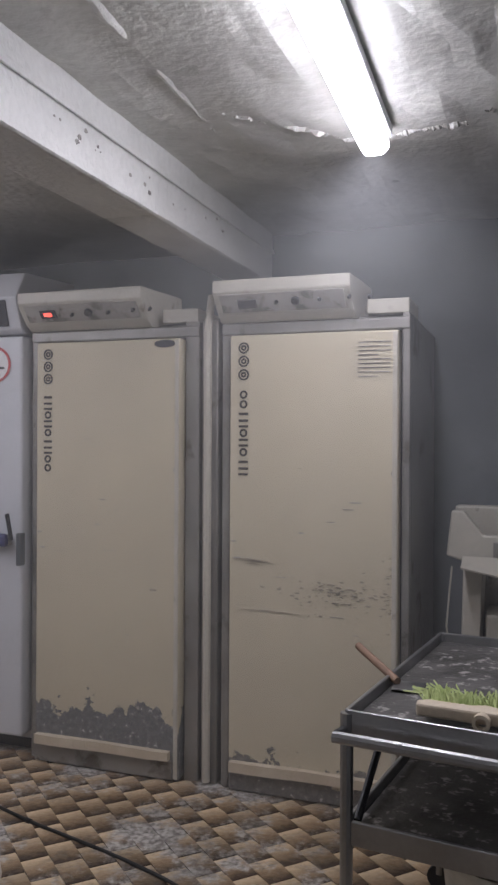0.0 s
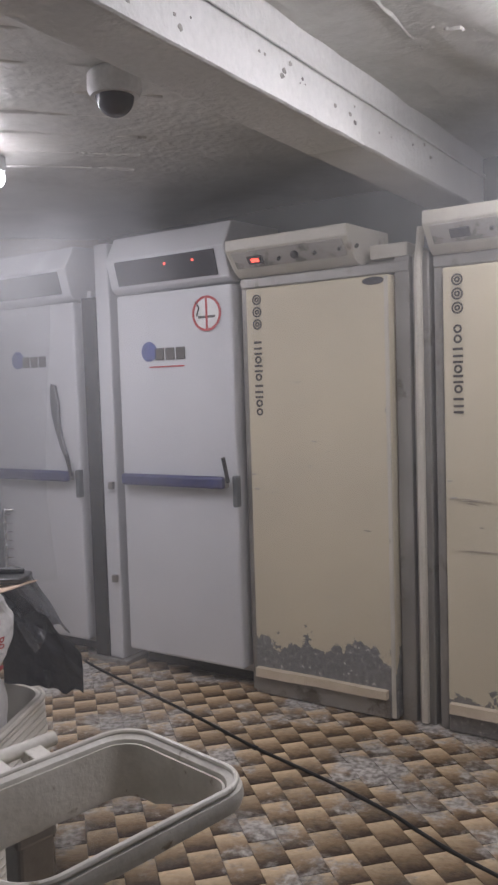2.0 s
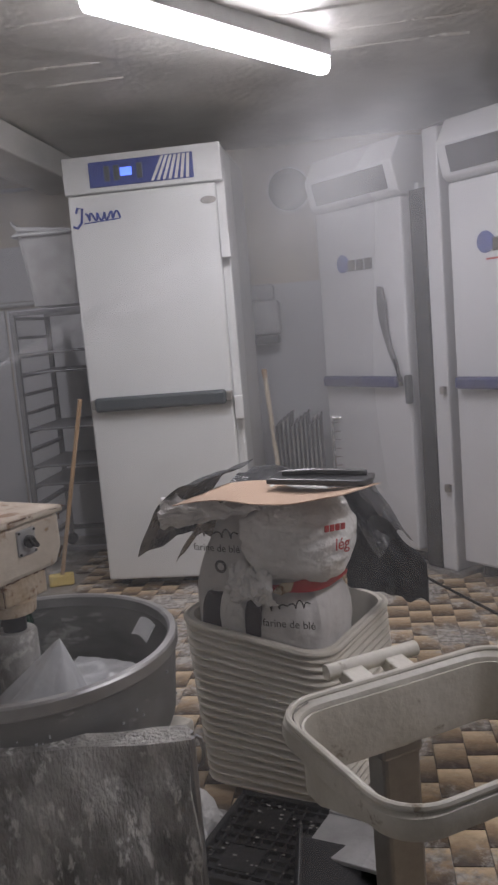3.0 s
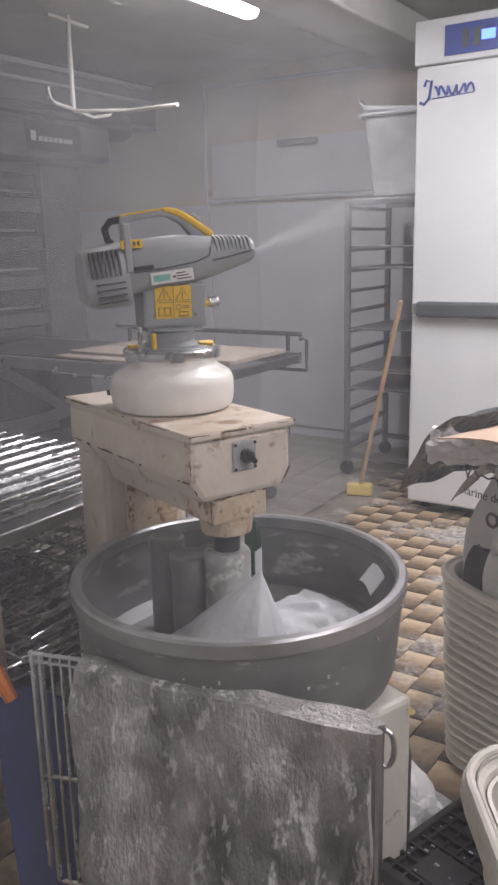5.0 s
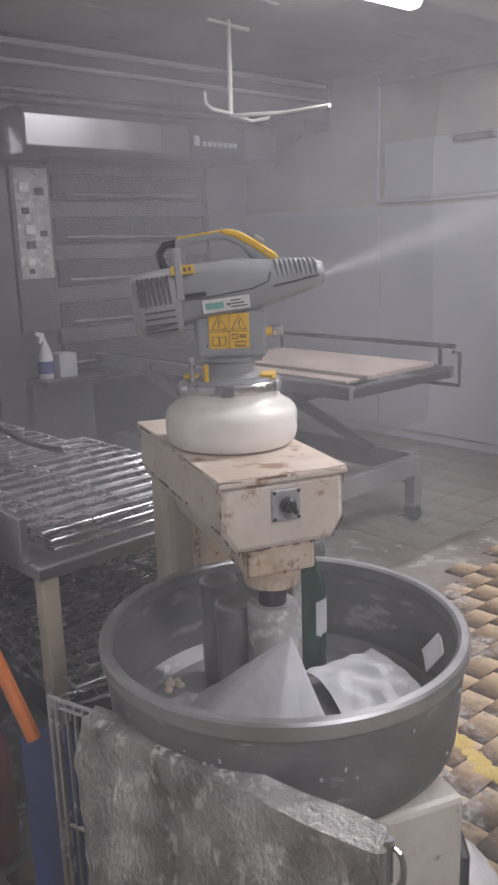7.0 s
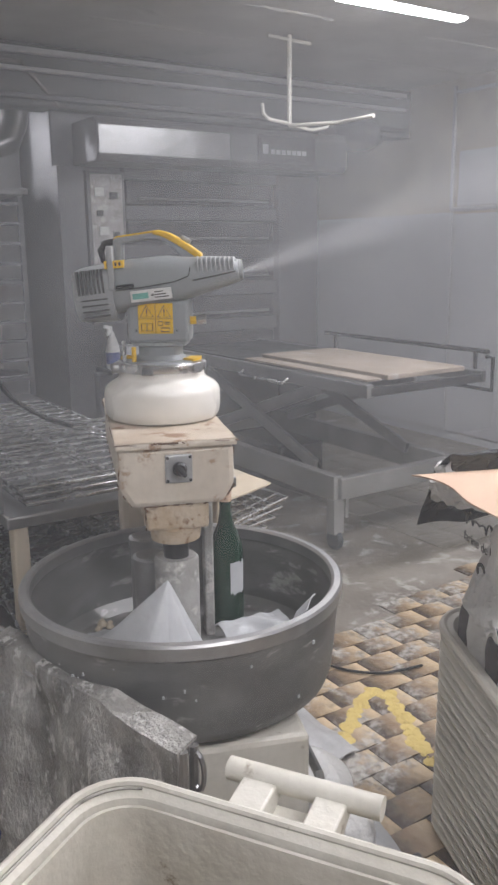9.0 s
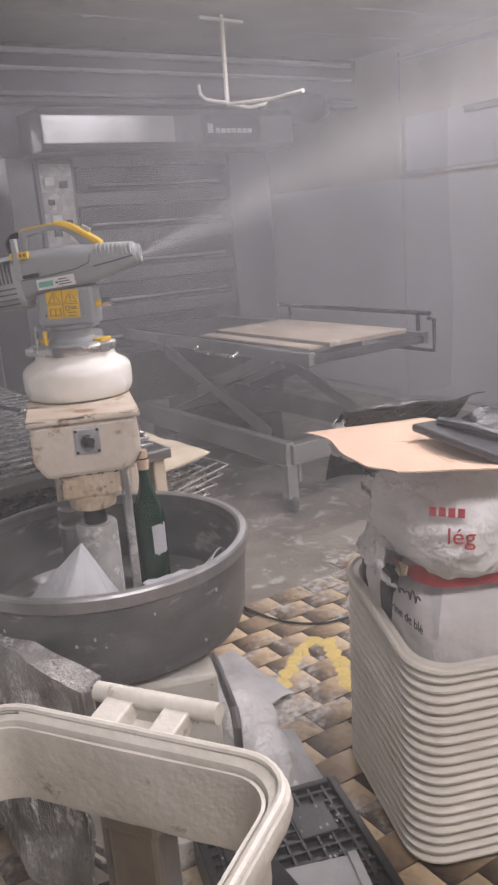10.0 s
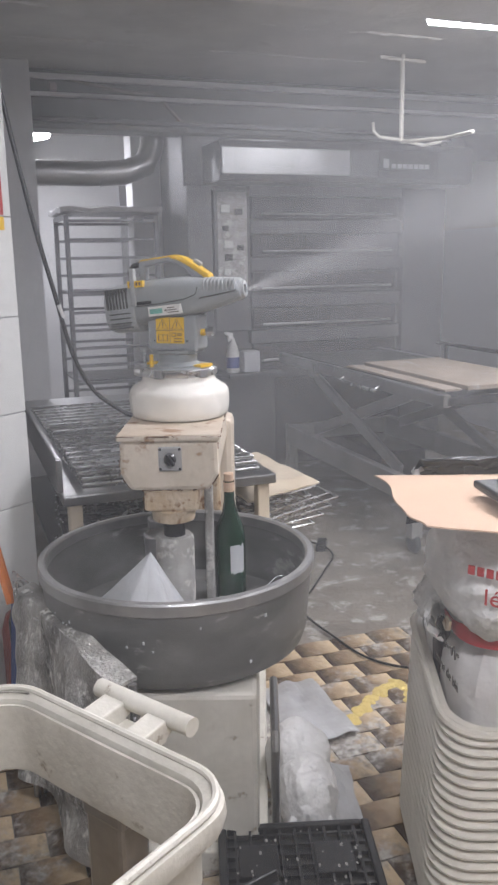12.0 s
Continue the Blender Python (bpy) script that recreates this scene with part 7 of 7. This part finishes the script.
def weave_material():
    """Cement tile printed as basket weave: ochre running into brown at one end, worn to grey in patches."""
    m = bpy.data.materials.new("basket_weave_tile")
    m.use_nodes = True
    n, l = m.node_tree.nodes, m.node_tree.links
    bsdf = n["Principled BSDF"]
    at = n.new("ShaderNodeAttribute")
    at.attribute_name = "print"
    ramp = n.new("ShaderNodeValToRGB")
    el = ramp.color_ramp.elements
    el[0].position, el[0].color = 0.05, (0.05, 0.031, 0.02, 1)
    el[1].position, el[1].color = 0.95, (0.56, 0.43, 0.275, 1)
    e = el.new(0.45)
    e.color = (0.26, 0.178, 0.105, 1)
    geo = n.new("ShaderNodeNewGeometry")
    no = n.new("ShaderNodeTexNoise")
    no.inputs["Scale"].default_value, no.inputs["Detail"].default_value = 45, 6
    l.new(geo.outputs["Position"], no.inputs["Vector"])
    ad = n.new("ShaderNodeMath")
    ad.operation = "MULTIPLY_ADD"
    ad.inputs[1].default_value = 0.45
    l.new(no.outputs[0], ad.inputs[0])
    sb = n.new("ShaderNodeMath")
    sb.operation = "SUBTRACT"
    sb.inputs[1].default_value = 0.225
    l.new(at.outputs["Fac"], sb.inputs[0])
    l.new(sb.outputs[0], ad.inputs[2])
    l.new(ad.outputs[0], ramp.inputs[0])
    big = n.new("ShaderNodeTexNoise")
    big.inputs["Scale"].default_value, big.inputs["Detail"].default_value, big.inputs["Roughness"].default_value = 2.3, 12, 0.74
    l.new(geo.outputs["Position"], big.inputs["Vector"])
    wr_ = n.new("ShaderNodeValToRGB")
    wr_.color_ramp.elements[0].position, wr_.color_ramp.elements[1].position = 0.505, 0.575
    l.new(big.outputs[0], wr_.inputs[0])
    gc = n.new("ShaderNodeValToRGB")
    gc.color_ramp.elements[0].color, gc.color_ramp.elements[1].color = (0.17, 0.153, 0.135, 1), (0.46, 0.435, 0.40, 1)
    gc.color_ramp.elements[0].position, gc.color_ramp.elements[1].position = 0.35, 0.62
    l.new(no.outputs[0], gc.inputs[0])
    mx_ = n.new("ShaderNodeMix")
    mx_.data_type = "RGBA"
    l.new(wr_.outputs[0], mx_.inputs[0])
    l.new(ramp.outputs[0], mx_.inputs[6])
    l.new(gc.outputs[0], mx_.inputs[7])
    info = n.new("ShaderNodeObjectInfo")
    gr = n.new("ShaderNodeTexNoise")
    gr.inputs["Scale"].default_value, gr.inputs["Detail"].default_value, gr.inputs["Roughness"].default_value = 7.0, 10, 0.72
    l.new(geo.outputs["Position"], gr.inputs["Vector"])
    gm = n.new("ShaderNodeValToRGB")
    gm.color_ramp.elements[0].position, gm.color_ramp.elements[1].position = 0.54, 0.70
    gm.color_ramp.elements[1].color = (0.75, 0.75, 0.75, 1)
    l.new(gr.outputs[0], gm.inputs[0])
    dk = n.new("ShaderNodeMix")
    dk.data_type = "RGBA"
    l.new(gm.outputs[0], dk.inputs[0])
    l.new(mx_.outputs[2], dk.inputs[6])
    dk.inputs[7].default_value = (0.085, 0.078, 0.066, 1)
    hv = n.new("ShaderNodeHueSaturation")
    mr = n.new("ShaderNodeMapRange")
    mr.inputs["To Min"].default_value, mr.inputs["To Max"].default_value = 0.75, 1.15
    l.new(info.outputs["Random"], mr.inputs["Value"])
    l.new(mr.outputs[0], hv.inputs["Value"])
    l.new(dk.outputs[2], hv.inputs["Color"])
    l.new(hv.outputs[0], bsdf.inputs["Base Color"])
    bsdf.inputs["Roughness"].default_value = 0.42
    bp = n.new("ShaderNodeBump")
    bp.inputs["Strength"].default_value, bp.inputs["Distance"].default_value = 0.6, 0.008
    l.new(no.outputs[0], bp.inputs["Height"])
    l.new(bp.outputs[0], bsdf.inputs["Normal"])
    return m


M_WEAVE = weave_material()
TU, TV = 0.100, 0.150


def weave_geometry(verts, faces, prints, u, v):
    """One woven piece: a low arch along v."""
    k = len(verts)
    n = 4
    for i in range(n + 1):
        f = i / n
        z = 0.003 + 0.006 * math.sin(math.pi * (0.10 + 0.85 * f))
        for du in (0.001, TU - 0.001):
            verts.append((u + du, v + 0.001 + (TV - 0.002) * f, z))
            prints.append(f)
    for i in range(n):
        faces.append((k + 2 * i, k + 2 * i + 1, k + 2 * i + 3, k + 2 * i + 2))
    b = len(verts)
    for du, dv in ((0.001, 0.001), (TU - 0.001, 0.001), (TU - 0.001, TV - 0.001), (0.001, TV - 0.001)):
        verts.append((u + du, v + dv, 0.0))
        prints.append(0.0)
    e = k + 2 * n
    faces += [(b, b + 1, k + 1, k), (b + 3, e, e + 1, b + 2)]
    faces.append((b, *range(k, e + 1, 2), b + 3))
    faces.append((b + 1, b + 2, *range(e + 1, k, -2)))


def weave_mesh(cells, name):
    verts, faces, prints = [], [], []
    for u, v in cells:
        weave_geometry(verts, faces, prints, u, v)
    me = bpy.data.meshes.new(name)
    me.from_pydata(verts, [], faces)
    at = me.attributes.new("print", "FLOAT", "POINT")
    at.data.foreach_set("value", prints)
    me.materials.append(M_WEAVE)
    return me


fl_t = thing("floor_tiles", r30(0, 0, 0), "ochre and brown basket weave floor tiles, worn grey in patches", "tiles", kind="structure")
cells = []
for i in range(-19, 42):
    for j in range(4, 48):
        u, v = i * TU, j * TV + (TV / 2 if i % 2 else 0)
        x, y, _ = R30 @ Vector((u + TU / 2, v + TV / 2, 0))
        sd = ROW.inverted() @ Vector((x, y, 0))
        if sd.y > 0.06 or v > 5.3 or sd.x > 2.55 or y < -2.1:
            continue
        edge = -1.45 - 0.13 * (v - 2.5) + 0.12 * nz(v * 3, 4)
        if u < edge:
            continue
        cells.append((u, v, x, y))
near = [c for c in cells if -1.6 < c[2] < 0.9 and 1.9 < c[3] < 3.2]
near.sort(key=lambda c: (c[2] + 0.4) ** 2 + (c[3] - 2.5) ** 2)
near = near[:300]
chosen = {(c[0], c[1]) for c in near}
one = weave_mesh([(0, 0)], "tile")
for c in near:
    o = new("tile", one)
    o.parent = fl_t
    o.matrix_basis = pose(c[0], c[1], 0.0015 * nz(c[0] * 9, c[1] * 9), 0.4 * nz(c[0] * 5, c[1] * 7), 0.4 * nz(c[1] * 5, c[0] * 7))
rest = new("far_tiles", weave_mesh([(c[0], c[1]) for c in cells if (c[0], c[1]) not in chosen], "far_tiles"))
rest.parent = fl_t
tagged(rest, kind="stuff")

# square grey tiles on the oven side
gt = thing("grey_floor_tiles", r30(0, 0, 0), "square worn grey floor tiles near the panelled wall", "tiles", kind="structure")
for i in range(14):
    for j in range(9):
        u, v = -4.2 + 0.2 * i, 3.75 + 0.2 * j
        if u > -1.75 - 0.13 * (v - 2.5):
            continue
        tile_object("grey", lambda: bx(0.003, 0.197, 0.003, 0.197, 0.0, 0.006, 0.0015), M_GREYTILE, gt, pose(u, v, 0.001 * nz(u * 7, v * 7)))

# ---- mist ----


def mist_material(name, amount, scale, low, high):
    """Thin drifting mist: white droplets that scatter light, denser in clouds, thinning out to the edges."""
    m = bpy.data.materials.new(name)
    m.use_nodes = True
    n, l = m.node_tree.nodes, m.node_tree.links
    n.remove(n["Principled BSDF"])
    out = n["Material Output"]
    tr = n.new("ShaderNodeBsdfTransparent")
    df = n.new("ShaderNodeBsdfDiffuse")
    df.inputs[0].default_value = (0.86, 0.87, 0.89, 1)
    tl_ = n.new("ShaderNodeBsdfTranslucent")
    tl_.inputs[0].default_value = (0.86, 0.87, 0.89, 1)
    sc = n.new("ShaderNodeMixShader")
    sc.inputs[0].default_value = 0.5
    l.new(df.outputs[0], sc.inputs[1])
    l.new(tl_.outputs[0], sc.inputs[2])
    at = n.new("ShaderNodeAttribute")
    at.attribute_name = "mist_amount"
    co = n.new("ShaderNodeTexCoord")
    no = n.new("ShaderNodeTexNoise")
    no.inputs["Scale"].default_value, no.inputs["Detail"].default_value, no.inputs["Distortion"].default_value = scale, 5, 0.6
    l.new(co.outputs["Object"], no.inputs["Vector"])
    mr = n.new("ShaderNodeMapRange")
    mr.inputs["From Min"].default_value, mr.inputs["From Max"].default_value = low, high
    mr.inputs["To Min"].default_value, mr.inputs["To Max"].default_value = 0.45, 1.0
    l.new(no.outputs[0], mr.inputs["Value"])
    mu = n.new("ShaderNodeMath")
    mu.operation = "MULTIPLY"
    l.new(mr.outputs[0], mu.inputs[0])
    l.new(at.outputs["Fac"], mu.inputs[1])
    m2 = n.new("ShaderNodeMath")
    m2.operation, m2.use_clamp = "MULTIPLY", True
    m2.inputs[1].default_value = amount
    l.new(mu.outputs[0], m2.inputs[0])
    mx_ = n.new("ShaderNodeMixShader")
    l.new(m2.outputs[0], mx_.inputs[0])
    l.new(tr.outputs[0], mx_.inputs[1])
    l.new(sc.outputs[0], mx_.inputs[2])
    l.new(mx_.outputs[0], out.inputs[0])
    return m


def mist_mesh(name, nx, ny, fn, dens, material, parent):
    me = bpy.data.meshes.new(name)
    verts = [tuple(fn(i / nx, j / ny)) for i in range(nx + 1) for j in range(ny + 1)]
    faces = [(i * (ny + 1) + j, (i + 1) * (ny + 1) + j, (i + 1) * (ny + 1) + j + 1, i * (ny + 1) + j + 1) for i in range(nx) for j in range(ny)]
    me.from_pydata(verts, [], faces)
    at = me.attributes.new("mist_amount", "FLOAT", "POINT")
    at.data.foreach_set("value", [dens(i / nx, j / ny) for i in range(nx + 1) for j in range(ny + 1)])
    for p in me.polygons:
        p.use_smooth = True
    me.materials.append(material)
    o = new(name, me)
    o.parent = parent
    return tagged(o, kind="stuff")


def soft(f, e=0.25):
    k = min(1, max(0, min(f, 1 - f) / e))
    return k * k * (3 - 2 * k)


MISTS = []


def veil(m, w, h, amount, seed, top=0.0, drift=(0.1, 0, 0)):
    """A bank of mist, or of haze added to lift dark tones: a wavy layer w wide and h high, thicker towards the ceiling
    by top.
    """
    t = thing("mist_bank", m, "thin white bank of drifting disinfectant mist and added haze", "mist", "mist banks", "stuff")
    mt = mist_material("mist", amount, 1.5, 0.25, 0.75)
    mist_mesh("layer", 30, 14, lambda i, j: (w * (i - 0.5), 0.10 * nz(i * 3 + seed, j * 2), h * j), lambda i, j: soft(i, 0.2) * soft(min(1, j * 0.9 + 0.1), 0.12) * (1 - top + top * j), mt, t)
    MISTS.append((t, m, drift))
    return t


veil(row(0.2, -0.55, 0.2), 4.6, 2.25, 0.27, 1, 0.5, (0.12, 0, 0.02))
veil(r30(-0.2, 4.55, 0.4), 2.6, 2.0, 0.26, 3, 0.3, (0.10, 0, 0.03))
veil(r30(-1.55, 3.3, 0.15, 90), 4.6, 2.25, 0.165, 4, 0.1, (0.10, 0, 0.02))
veil(r30(-3.0, 4.15, 0.15, 90), 4.6, 2.28, 0.17, 6, 0.10, (-0.08, 0, 0.03))
# Near haze layer, added to lift the dark tones beyond the fogger's mist.
veil(pose(-0.88, 1.35, 0.05, 0, 0, 96), 4.4, 2.3, 0.11, 8, 0.0, (0.06, 0, 0.02))

# the spray cone from the nozzle: soft sheets round one axis
JET = FG @ bodym @ Matrix.Translation((0.202, 0, 0.030)) @ pose(0, 0, 0, 0, -13, 0)
jt_ = thing("spray_jet", JET, "white cone of fine spray from the nozzle", "mist", "mist banks", "stuff")
mj = mist_material("spray", 1.0, 5.0, 0.25, 0.75)
for k in range(2):
    a = math.pi * k / 2 + 0.9
    mist_mesh("plume", 40, 16, lambda i, j, a=a: (0.95 * i, (0.010 + 0.31 * i) * (2 * j - 1) * math.cos(a), (0.010 + 0.31 * i) * (2 * j - 1) * math.sin(a)), lambda i, j: 0.46 * math.exp(-3.4 * i) * soft(j, 0.5) * (1 - i) ** 0.7, mj, jt_)
mw = mist_material("spread_spray", 1.0, 2.2, 0.30, 0.72)
mist_mesh("spread_plume", 40, 20, lambda i, j: (0.10 + 2.3 * i, 0.05 * nz(i * 4, j * 3), (0.04 + 0.80 * i) * (2 * j - 1) + 0.10 * i), lambda i, j: 0.24 * soft(j, 0.5) * soft(i, 0.45) * (1 - 0.6 * i), mw, jt_)


def motions():
    for k, (t, m, d) in enumerate(MISTS):
        walk(t, [(0.0, m), (4.0, m @ pose(d[0], d[1], d[2], 0, 0, 1.0)), (8.0, m @ pose(d[0] * 1.6, d[1], d[2] * 0.4, 0, 0, -0.6)), (12.0, m @ pose(d[0] * 2.4, d[1], d[2] * 1.2, 0, 0, 0.8))])
    walk(jt_, [(0.2 * k, JET @ pose(0.004 * math.sin(k * 2.1), 0, 0, 7 * math.sin(k * 1.3), 0.8 * math.sin(k * 1.7), 0.8 * math.cos(k * 1.1))) for k in range(61)])


motions()
